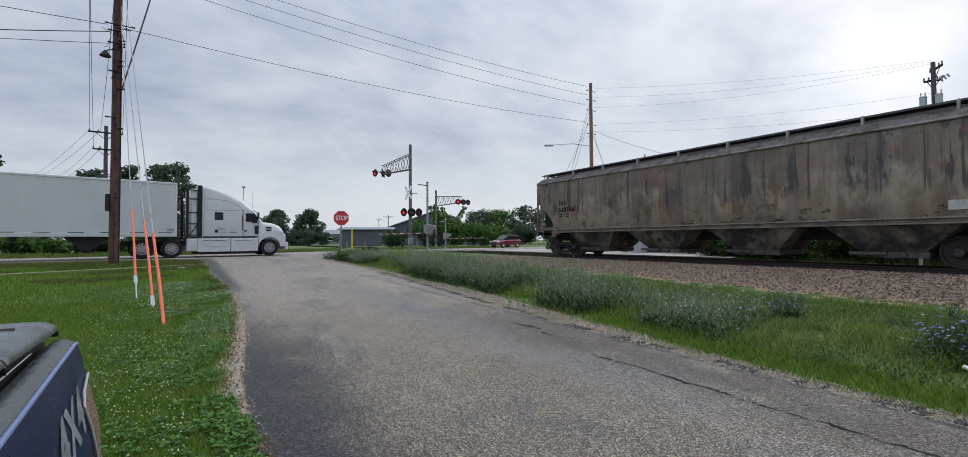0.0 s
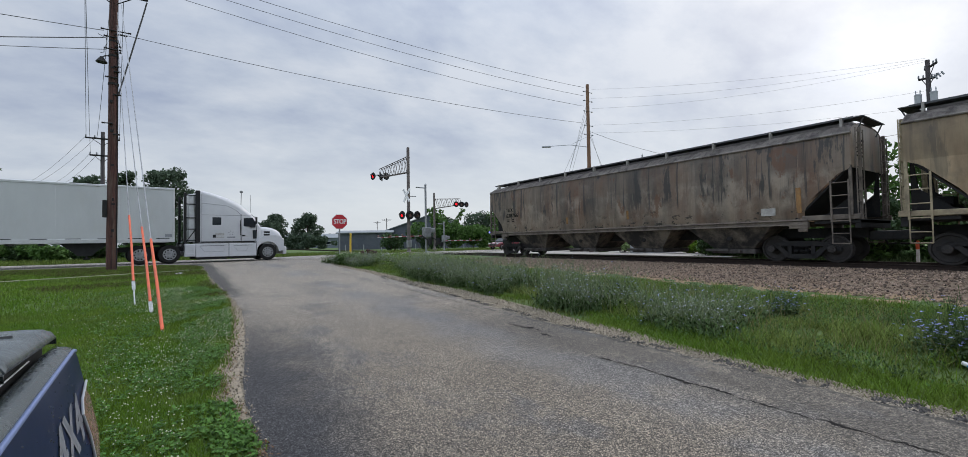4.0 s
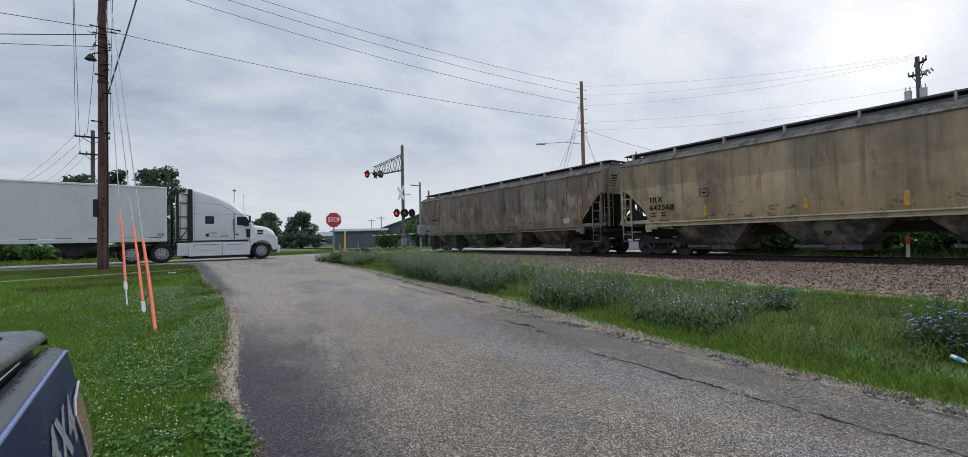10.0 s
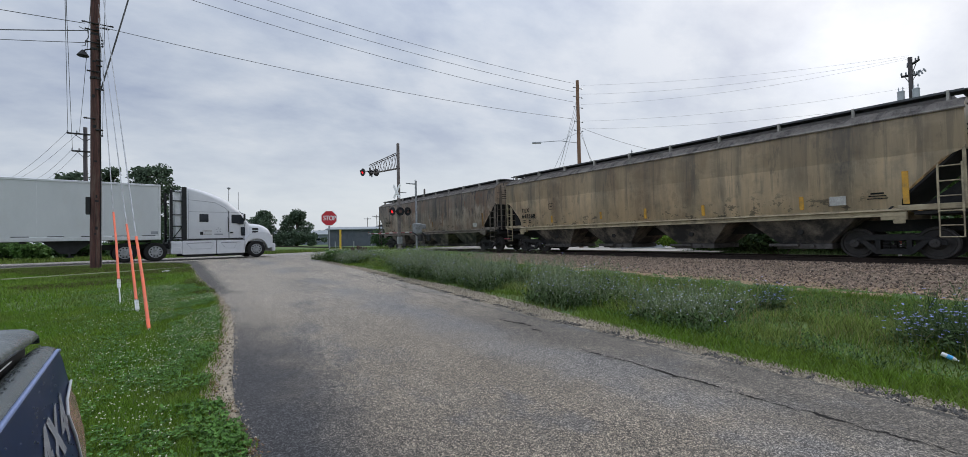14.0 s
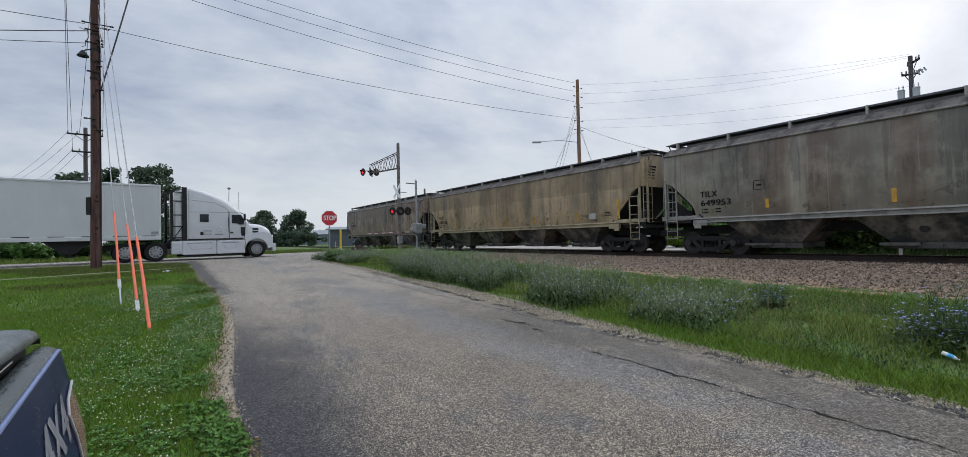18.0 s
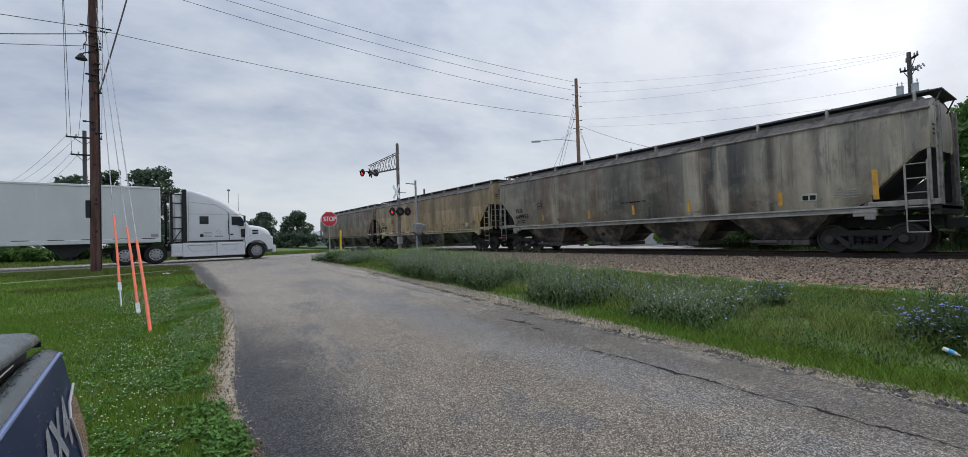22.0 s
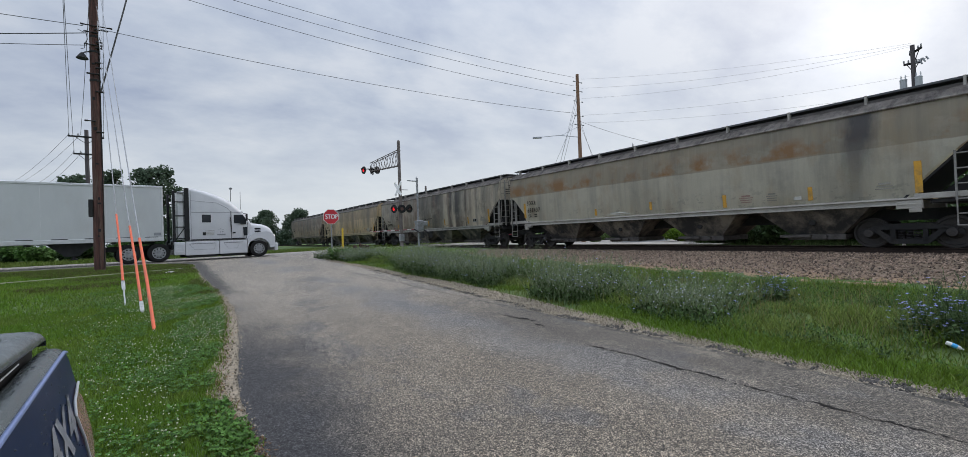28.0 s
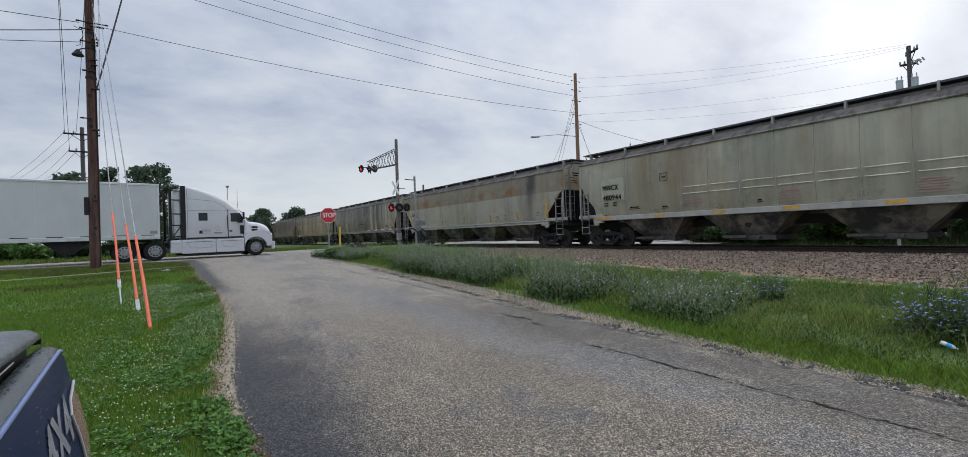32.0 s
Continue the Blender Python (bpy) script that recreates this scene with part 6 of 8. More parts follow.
lathe(bm, [(0.04, 0.12), (0.09, 0.05), (0.21, -0.13), (0.19, -0.15), (0.03, -0.13)], 'z', (-0.39, -0.13, 9.2), 14)
part("yard_lamp", bm, M_DARK, front, "small hooded lamp on a bracket")
for z, x0, x1 in ((10.53, -0.36, 0.56), (10.38, 0.10, 0.42), (10.24, -0.26, 0.1), (9.84, 0.12, 0.24), (9.70, -0.25, 0.24), (9.58, 0.12, 0.22), (8.95, 0.10, 0.20), (8.72, 0.10, 0.20), (8.45, -0.2, 0.1), (7.7, 0.08, 0.22), (6.42, -0.30, -0.05), (5.95, 0.08, 0.2)):
    bm = B()
    rbox(bm, ((x0 + x1) / 2, -0.19, z), (x1 - x0, 0.045, 0.045), 0.012, seg=1)
    for x in (x0, x1):
        lathe(bm, [(0.012, -0.07), (0.045, -0.04), (0.03, -0.01), (0.045, 0.03), (0.012, 0.07)], 'x', (x, -0.2, z), 8)
    part("cable_bracket", bm, M_DARK, front)
for z, r in ((9.45, 0.17), (8.2, 0.18), (10.1, 0.165)):
    bm = B()
    lathe(bm, [(r, -0.05), (r + 0.012, -0.045), (r + 0.012, 0.045), (r, 0.05)], 'z', (0, 0, z), 16)
    part("pole_band", bm, M_DARK, front)
for x0, z0, x1, z1 in ((-0.24, 10.2, -0.28, 9.72), (-0.26, 10.24, -0.5, 10.26), (0.2, 10.0, 0.24, 9.6), (-0.3, 9.7, -0.42, 9.45)):
    bm = B()
    tube(bm, [(x0, -0.21, z0), ((x0 + x1) / 2 + 0.06, -0.23, (z0 + z1) / 2 - 0.08), (x1, -0.21, z1)], 0.014, 6)
    part("jumper_cable", bm, M_WIRE, front)
for k, z in enumerate((1.5, 1.75, 2.9, 3.1, 4.6, 6.1, 6.3, 7.4, 8.9)):
    bm = B()
    box(bm, (0.05 * math.sin(7 * k), -0.19 + 0.003 * k, z), (0.06 + 0.03 * (k % 3), 0.02, 0.07 + 0.06 * (k % 2)))
    part("pole_tag", bm, M_DARK, front)
bm = B()
tube(bm, [(0.17, -0.1, 0.1), (0.17, -0.1, 5), (0.155, -0.1, 10.2)], 0.022, 6)
part("ground_conduit", bm, M_DARK, front)
bm = B()
tube(bm, [(1.16, -0.1, 12.15), (1.0, -0.1, 11.4), (0.17, -0.05, 7.7)], 0.032, 6)
part("riser_cable", bm, M_WIRE, front)

right = utility_pole("pale brown wooden utility pole with a street light arm", *RP, 0.5, 13.5, 0.165, 0.12, M_WOODP)
bm = B()
tube(bm, [(0, 0, 8.15), (-1.2, 0.85, 8.35), (-2.35, 1.7, 8.28)], 0.028, 8, 0.022)
tube(bm, [(0, 0, 9.0), (-1.1, 0.78, 8.36)], 0.012, 5)
rbox(bm, (0, 0, 0), (0.7, 0.22, 0.13), 0.05, pose(-2.62, 1.9, 8.24, 0, 0, -36))
part("street_light_arm", bm, M_CAN, right, "grey street light on a long bracket")
for z in (12.9, 12.2, 11.4, 10.3, 9.6):
    bm = B()
    tube(bm, [(-0.35, 0, z - 0.5), (0.4, 0.0, z - 0.48)], 0.022, 6)
    lathe(bm, [(0.03, -0.08), (0.05, 0), (0.03, 0.08)], 'x', (-0.4, 0, z - 0.5), 8)
    lathe(bm, [(0.03, -0.08), (0.05, 0), (0.03, 0.08)], 'x', (0.45, 0, z - 0.48), 8)
    part("line_post", bm, M_INS, right)

rr = utility_pole("dark utility pole with crossarms and two grey transformer cans", *RR, 0.5, 12.25, 0.15, 0.11, M_WOODG, ((11.85, 0.62, 35), (11.15, 0.42, 110)))
for k, (dx, dy) in enumerate(((-0.14, 0.46), (-0.16, -0.24))):
    bm = B()
    lathe(bm, [(0.02, 0), (0.16, 0.0), (0.175, 0.04), (0.175, 0.78), (0.19, 0.79), (0.19, 0.83), (0.14, 0.87), (0.02, 0.88)], 'z', (dx, dy, 8.85), 18)
    for q in (-0.1, 0.1):
        lathe(bm, [(0.02, 0), (0.04, 0.05), (0.02, 0.1), (0.04, 0.15), (0.015, 0.28)], 'z', (dx, dy + q, 9.70), 8)
    part("transformer", bm, M_CAN, rr, "grey transformer can")
for k in range(3):
    bm = B()
    tube(bm, [(-0.1, -0.28 - 0.16 * k, 10.75 + 0.04 * k), (-0.1, -0.42 - 0.14 * k, 10.42 + 0.1 * k)], 0.045, 6)
    tube(bm, [(0, 0, 10.6), (-0.1, -0.3 - 0.14 * k, 10.6 + 0.06 * k)], 0.018, 6)
    part("fuse_cutout", bm, M_INS, rr)
left = utility_pole("grey utility pole with two crossarms behind the trailer", *LP, 0.52, 10.9, 0.16, 0.13, M_WOODG, ((10.32, 1.08, 0), (8.95, 0.80, 0)))

for k, (zf, zr, sag) in enumerate(((14.6, 13.2, 0.45), (14.1, 12.55, 0.45), (13.5, 11.75, 0.5), (11.0, 10.45, 0.4))):
    wire(((FP[0] + 0.2, FP[1], zf), (RP[0] - 0.4, RP[1], zr)), sag, 0.012)
for zr, zq, sag in ((13.2, 12.3, 0.35), (12.5, 12.2, 0.5), (11.7, 12.1, 0.55), (10.4, 10.3, 0.4), (9.8, 9.3, 0.35)):
    wire(((RP[0] + 0.4, RP[1], zr), (RR[0] - 0.3, RR[1], zq)), sag, 0.005)
wire(((RP[0] + 0.1, RP[1], 9.9), (29.5, 19.0, 7.6)), 0.15, 0.012, "slack cable drooping from the pole", "overhead wires")
wire(((29.5, 19.0, 7.6), (RR[0], RR[1], 8.0)), 0.4, 0.012)
wire(((FP[0] - 0.35, FP[1], 11.03), (-38, 30, 14.2)), 0.8, 0.014)
wire(((FP[0] - 0.25, FP[1], 10.74), (-38, 34, 9.8)), 1.1, 0.02)
wire(((FP[0] - 0.25, FP[1], 10.21), (-38, 37, 11.3)), 0.9, 0.013)
for fx, fz, lx, lz in ((-0.98, 12.95, -1.03, 10.5), (-0.95, 12.55, -0.76, 9.13), (-0.15, 12.0, -0.36, 10.5), (0.32, 12.5, 1.03, 10.5)):
    wire(((FP[0] + fx, FP[1], fz), (LP[0] + lx, LP[1], lz)), 0.35, 0.012)
for lx, lz, ex, ey, ez in ((-1.03, 10.50, -18.3, 85.0, 10.3), (-0.36, 10.50, -17.5, 85.0, 10.3), (-0.76, 9.13, -15.9, 85.0, 10.4), (-0.30, 9.13, -15.0, 85.0, 10.3)):
    wire(((LP[0] + lx, LP[1], lz), (ex, ey, ez)), 0.5, 0.012)
for k in (-0.95, 0.95):
    wire(((FP[0] + 1.2 * k, FP[1], 12.95), (1.0 + 1.2 * k, -16, 13.2)), 0.7, 0.012)
for k, (ax, ay, top, start, length) in enumerate(((-0.28, 8.6, 13.6, 0.03, 2.3), (-0.51, 10.55, 11.9, 0.36, 2.42), (-0.86, 11.9, 11.3, 0.80, 2.42))):
    guy = thing("guy_wire", "steel guy wire with an orange plastic guard in the lawn", "guy wire", pose(ax, ay, ground_z(ax, ay)), "guy wires of the pole")
    a, b = Vector((0, 0, 0)), Vector((FP[0] - ax + 0.12, FP[1] - ay - 0.15, top - ground_z(ax, ay)))
    d = (b - a).normalized()
    bm = B()
    tube(bm, [a - d * 0.15, b], 0.011, 6)
    part("cable", bm, M_GREYSTEEL, guy)
    bm = B()
    tube(bm, [a + d * start, a + d * (start + length * 0.5) + Vector((0.01, 0, -0.012)), a + d * (start + length)], 0.025, 12, 0.022)
    part("guard", bm, M_ORANGE, guy, "orange plastic guard tube")
    bm = B()
    tube(bm, [a - d * 0.1, a + d * max(0.12, start)], 0.014, 8)
    if start > 0.2:
        for q in (-0.02, 0.02):
            tube(bm, [a + d * (start - 0.26) + Vector((q, 0, 0)), a + d * (start - 0.02) + Vector((q, 0, 0))], 0.013, 6)
        for q in (0.26, 0.14, 0.02):
            rbox(bm, a + d * (start - q), (0.065, 0.04, 0.03), 0.008, seg=1)
    part("anchor", bm, M_PALEST, guy, "galvanised anchor rod and clamp")

# ---- the crossing: signals, gates, stop sign ----
M_SIGRED = mat("sign_red", (0.56, 0.022, 0.035), (0.50, 0.02, 0.032), 2, 0.4, bump=0)
M_SIGNW = mat("sign_white", (0.78, 0.78, 0.77), (0.7, 0.7, 0.69), 3, 0.45, bump=0)
M_YELLOW = mat("marker_yellow", (0.72, 0.47, 0.03), (0.6, 0.4, 0.04), 3, 0.55)
NORM = Vector((-0.131, 0.991, 0))   # across the crossroad


def flasher(parent, p, face, lamp_on):
    """One signal lamp: a round black backboard with a hooded red lens, facing a turn in degrees from -y."""
    m = Matrix.Translation(p) @ pose(0, 0, 0, 0, 0, face)
    bm = B()
    lathe(bm, [(0.02, 0.03), (0.29, 0.03), (0.30, 0.0), (0.29, -0.015), (0.02, -0.015)], 'y', n=22)
    lathe(bm, [(0.05, 0.20), (0.13, 0.16), (0.15, 0.03)], 'y', n=16)
    bm.transform(m)
    lamp = part("flasher", bm, M_BLACK, parent, "black round signal lamp with a visor")
    bm = B()
    lathe(bm, [(0.005, -0.045), (0.08, -0.038), (0.125, -0.016), (0.125, -0.01)], 'y', n=18)
    bm.transform(m)
    part("lens", bm, M_REDLAMP if lamp_on else M_REDDARK, lamp, "glowing red lens" if lamp_on else "dark red lens")
    bm = B()
    rows = []
    for k in range(9):
        a = radians(-20 + 220 * k / 8)
        rows.append(ring(bm, [(0.14 * math.cos(a), -0.02, 0.14 * math.sin(a)), (0.14 * math.cos(a), -0.24 * (0.35 + 0.65 * max(0.0, math.sin(a))), 0.14 * math.sin(a))]))
    skin(bm, rows, closed=False, caps=False)
    bmesh.ops.solidify(bm, geom=bm.faces[:], thickness=0.008)
    bm.transform(m)
    part("visor", bm, M_BLACK, lamp)
    return lamp


def cantilever(label, x, y, z0, height, reach, way, faces, low):
    sig = thing("crossing_signal", label, "railway signal", pose(x, y, z0), "crossing signals")
    bm = B()
    lathe(bm, [(0.02, 0), (0.24, 0), (0.26, 0.05), (0.2, 0.25), (0.13, 0.4), (0.12, 0.42), (0.105, height), (0.06, height + 0.06), (0.01, height + 0.08)], 'z', n=14)
    part("mast", bm, M_MAST, sig)
    w = way.normalized()
    top, low_z = height - 0.65, height - 1.75
    rise = 0.35
    bm = B()
    side = Vector((-w.y, w.x, 0)) * 0.12
    for q in (-1, 1):
        tube(bm, [side * q + Vector((0, 0, top)), side * q + w * reach + Vector((0, 0, top - rise))], 0.03, 6)
        tube(bm, [side * q + Vector((0, 0, low_z)), side * q + w * reach * 0.98 + Vector((0, 0, low_z + 0.12))], 0.03, 6)
        n = 5
        for k in range(n):
            a, b = w * reach * k / n, w * reach * (k + 0.5) / n
            za, zb = low_z + 0.12 * k / n, top - rise * (k + 0.5) / n
            tube(bm, [side * q + a + Vector((0, 0, za)), side * q + b + Vector((0, 0, zb))], 0.02, 5)
            tube(bm, [side * q + b + Vector((0, 0, zb)), side * q + w * reach * (k + 1) / n + Vector((0, 0, low_z + 0.12 * (k + 1) / n))], 0.02, 5)
    for k in range(6):
        c = w * reach * k / 5
        tube(bm, [c - side + Vector((0, 0, low_z + 0.024 * k)), c + side + Vector((0, 0, low_z + 0.024 * k))], 0.02, 5)
    part("truss_arm", bm, M_MAST, sig, "grey lattice arm over the road")
    tip = w * (reach + 0.15) + Vector((0, 0, low_z + 0.25))
    for off, face, lamp_on in faces:
        flasher(sig, tip + Vector(off), face, lamp_on)
    bm = B()
    tube(bm, [tip + Vector((-0.6, 0, 0.05)), tip + Vector((0.75, -0.1, 0.05))], 0.03, 6)
    tube(bm, [tip + Vector((0, 0, -0.2)), tip + Vector((0, 0, 0.35))], 0.03, 6)
    part("lamp_bar", bm, M_BLACK, sig)
    if low:
        for k in (-1, 1):   # the crossbuck's two boards
            bm = B()
            rbox(bm, (0, 0, 0), (0.018, 1.2, 0.22), 0.006, Matrix.Translation((-0.16 - 0.012 * k, -0.02, 4.35)) @ pose(0, 0, 0, 0, 0, 10) @ pose(0, 0, 0, k * 50), seg=1)
            part("crossbuck_board", bm, M_SIGNW, sig, "white crossbuck board")
        bm = B()
        rbox(bm, (0.35, 0, 4.3), (0.5, 0.04, 0.05), 0.01, seg=1)
        part("sign_bracket", bm, M_GREYSTEEL, sig)
        bm = B()
        tube(bm, [(-0.75, 0.0, 2.95), (0.75, -0.05, 2.95)], 0.035, 8)
        rbox(bm, (0, 0, 2.95), (0.26, 0.26, 0.22), 0.04)
        part("lamp_bar", bm, M_BLACK, sig)
        for off, face, lamp_on in low:
            flasher(sig, Vector(off), face, lamp_on)
        bm = B()
        rbox(bm, (0.02, 0.0, 0.9), (0.32, 0.28, 0.5), 0.04)
        part("junction_box", bm, M_GREYSTEEL, sig)
    return sig


cantilever("grey cantilever crossing signal with flashing red lamps and a crossbuck", 13.2, 29.0, 0.55, 7.75, 4.0, NORM,
           (((-0.55, 0, -0.05), -76, True), ((0.0, -0.1, -0.05), -100, False), ((0.12, -0.16, -0.12), 60, False), ((0.5, -0.1, 0.0), 20, False)),
           (((-0.55, -0.12, 2.93), -72, True), ((-0.02, -0.26, 2.93), -10, False), ((0.10, 0.16, 2.93), -80, False), ((0.62, -0.12, 2.95), 15, False)))
cantilever("grey cantilever crossing signal on the far side of the track", 23.4, 44.5, 0.55, 6.55, 4.6, -NORM,
           (((-0.5, 0, -0.1), -20, True), ((0.15, 0, -0.1), -20, False), ((0.75, 0, -0.1), 10, False)), ())


M_ARMW = mat("worn_white_arm", (0.5, 0.49, 0.47), (0.38, 0.37, 0.35), 4, 0.6, bump=0)
M_ARMR = mat("worn_red_arm", (0.26, 0.035, 0.04), (0.18, 0.03, 0.035), 4, 0.6, bump=0)


def gate(label, x, y, z0, pole_h, reach, way, arm_z):
    g = thing("crossing_gate", label, "railway gate", pose(x, y, z0), "crossing gates")
    bm = B()
    lathe(bm, [(0.02, 0), (0.2, 0), (0.2, 0.12), (0.075, 0.2), (0.07, pole_h), (0.1, pole_h + 0.02), (0.02, pole_h + 0.12)], 'z', n=12)
    part("post", bm, M_GREYSTEEL, g)
    w = way.normalized()
    bm = B()
    rbox(bm, (0.05, 0, arm_z + 0.24), (0.5, 0.5, 0.72), 0.06)
    rbox(bm, (0.46, 0.0, arm_z + 0.38), (0.42, 0.32, 0.32), 0.05)
    part("drive_box", bm, M_GREYSTEEL, g, "grey gate drive box")
    for k in (-1, 1):
        bm = B()
        s = Vector((-w.y, w.x, 0)) * 0.34 * k
        tube(bm, [s + Vector((0, 0, arm_z)), s - w * 0.9 + Vector((0, 0, arm_z - 0.35))], 0.05, 6)
        rbox(bm, s - w * 0.95 + Vector((0, 0, arm_z - 0.4)), (0.16, 0.34, 0.45), 0.03)
        part("counterweight", bm, M_DARK, g)
    n = 12
    for k in range(n):
        bm = B()
        tube(bm, [w * (0.3 + (reach - 0.3) * k / n) + Vector((0, 0, arm_z)), w * (0.3 + (reach - 0.3) * (k + 1) / n) + Vector((0, 0, arm_z))], 0.042 - 0.0015 * k, 8)
        part("arm_stripe", bm, M_ARMW if k % 2 else M_ARMR, g, "white band of the gate arm" if k % 2 else "red band of the gate arm")
    for k in (0.45, 0.7, 0.98):
        bm = B()
        rbox(bm, w * reach * k + Vector((0, 0, arm_z + 0.12)), (0.12, 0.12, 0.12), 0.03)
        part("arm_lamp", bm, M_REDDARK, g)
    bm = B()
    tube(bm, [(0, 0, pole_h - 0.2), (-0.65, 0.2, pole_h - 0.15)], 0.04, 6)
    part("bell_arm", bm, M_GREYSTEEL, g)
    return g


gate("lowered red and white crossing gate on a tall grey post", 14.0, 27.9, 0.55, 5.0, 7.0, NORM, 1.45)
gate("lowered red and white gate beyond the track", 23.9, 43.2, 0.55, 3.2, 6.4, -NORM, 1.15)

stop = thing("stop_sign", "red octagonal stop sign on a green-grey steel post", "road sign", pose(6.72, 23.4, ground_z(6.72, 23.4)))
bm = B()
prism(bm, [(0.381 / math.cos(radians(22.5)) * math.cos(radians(22.5 + 45 * k)), 0.381 / math.cos(radians(22.5)) * math.sin(radians(22.5 + 45 * k))) for k in range(8)], 0.004, lambda u, v, w: (u, -0.035 - w, 2.2 + v))
rim_plate = part("border", bm, M_SIGNW, stop, "white sign border")
bm = B()
prism(bm, [(0.36 / math.cos(radians(22.5)) * math.cos(radians(22.5 + 45 * k)), 0.36 / math.cos(radians(22.5)) * math.sin(radians(22.5 + 45 * k))) for k in range(8)], 0.004, lambda u, v, w: (u, -0.040 - w, 2.2 + v))
part("face", bm, M_SIGRED, stop, "red sign face")
lettering("lettering", "STOP", 0.25, M_SIGNW, stop, Matrix.Translation((-0.30, -0.047, 2.085)) @ pose(0, 0, 0, 90) @ Matrix.Diagonal((0.74, 1, 1, 1)), "white sign lettering")
bm = B()
prism(bm, [(-0.035, 0), (-0.02, 0), (-0.02, -0.03), (0.02, -0.03), (0.02, 0), (0.035, 0), (0.03, 0.006), (-0.03, 0.006)], 2.85, lambda u, v, w: (u, v, -0.3 + w))
part("post", bm, M_GREYSTEEL, stop)
stop.matrix_basis = stop.matrix_basis @ pose(0, 0, 0, 0, 0, -14)

marker = thing("marker_post", "yellow plastic marker post in the weeds beside the road", "marker post", pose(7.35, 23.6, ground_z(7.35, 23.6)))
bm = B()
tube(bm, [(0, 0, -0.2), (0.0, 0, 0.8), (0.01, 0, 1.55)], 0.055, 12, 0.05)
part("tube", bm, M_YELLOW, marker, smooth=True)
bm = B()
lathe(bm, [(0.052, 0), (0.045, 0.04), (0.01, 0.055)], 'z', (0.01, 0, 1.55), 12)
part("cap", bm, M_YELLOW, marker)
mile = thing("delineator_post", "white track-side post with an orange top", "marker post", pose(21.2, 4.3, 0.45))
bm = B()
tube(bm, [(0, 0, -0.1), (0, 0, 0.55)], 0.05, 8)
part("shaft", bm, M_SIGNW, mile)
bm = B()
tube(bm, [(0, 0, 0.55), (0, 0, 0.85)], 0.052, 8)
part("top_band", bm, M_ORANGE, mile, "orange top")

# ---- the parked pickup beside the camera ----
M_BLUE = mat("blue_paint", (0.018, 0.044, 0.130), (0.015, 0.037, 0.112), 2, 0.32, bump=0, coat=0.15, spec=0.25, dirt=(0.030, 0.056, 0.145), dirt_scale=6)
M_PIN = mat("pale_blue_trim", (0.15, 0.20, 0.37), (0.13, 0.175, 0.33), 4, 0.35, bump=0)
# pale mottling in this colour stands in for glints on wet plastic
M_TONNEAU = mat("wet_sheen_vinyl", (0.034, 0.043, 0.043), (0.058, 0.068, 0.067), 9, 0.26, spec=0.5, bump=0.12, grain=220, dirt=(0.11, 0.12, 0.125), dirt_scale=6, dirt_low=0.58, dirt_high=0.8)
# pale streaks painted in for sky reflections on the rain-wet cover
M_LID = mat("wet_sheen_cover", (0.055, 0.066, 0.069), (0.085, 0.098, 0.102), 7, 0.24, bump=0.15, grain=160, dirt=(0.135, 0.152, 0.157), dirt_scale=9, dirt_low=0.48, dirt_high=0.70, stretch=(1, 2.5, 1))
M_TAIL = mat("tail_lamp_lens", (0.68, 0.38, 0.34), (0.72, 0.52, 0.48), 5, 0.15, bump=0, coat=0.8)
M_DROP = glass("water_drop", (0.03, 0.035, 0.045), 0.12)
M_DECAL = mat("silver_decal", (0.50, 0.52, 0.57), (0.36, 0.38, 0.43), 12, 0.5, bump=0)
pickup = thing("pickup_truck", "dark blue pickup with a black folding bed cover, wet with rain", "pickup", pose(-0.18, 0, 0.0, 0, 0, 3.0))
REAR, ROUND = 1.845, 0.09


def bulge(z):
    """How far the bed side swells outwards at a height."""
    return float(np.interp(z, (0.45, 0.6, 0.8, 0.93, 1.10, 1.16, 1.195), (0.03, 0.054, 0.058, 0.052, 0.018, 0.006, -0.004)))


def bed_point(s, z, lift=0.0):
    """A point on the bed side: s runs backwards along it and round the rear corner."""
    r = ROUND + lift
    if s <= REAR:
        return bulge(z) + lift, s, z
    a = min(1.571, (s - REAR) / ROUND)
    z -= 0.05 * a / 1.571 * smooth((z - 1.0) / 0.19)
    return bulge(z) + lift - r * (1 - math.cos(a)), REAR + r * math.sin(a), z


bm = B()
heights = [0.72 + 0.475 * k / 14 for k in range(15)]
skin(bm, [[bm.verts.new(bed_point(s, z)) for z in heights] for s in list(np.linspace(0.12, REAR, 12)) + [REAR + 0.142 * k / 7 for k in range(1, 8)]], closed=False, caps=False)
bmesh.ops.solidify(bm, geom=bm.faces[:], thickness=0.03)
part("bed_side", bm, M_BLUE, pickup, "blue bed side with rain drops", smooth=True)
bm = B()
prism(bm, [(0.12, 0.72), (1.93, 0.72), (1.93, 0.46), (1.25, 0.46)] + [(0.85 + 0.44 * math.cos(radians(q)), 0.30 + 0.40 * math.sin(radians(q))) for q in range(20, 161, 14)] + [(0.45, 0.46), (0.12, 0.46)],
      0.06, lambda u, v, w: (0.055 - w, u, v))
part("lower_side", bm, M_BLUE, pickup, "lower bed side round the wheel")
bm, rows = B(), []
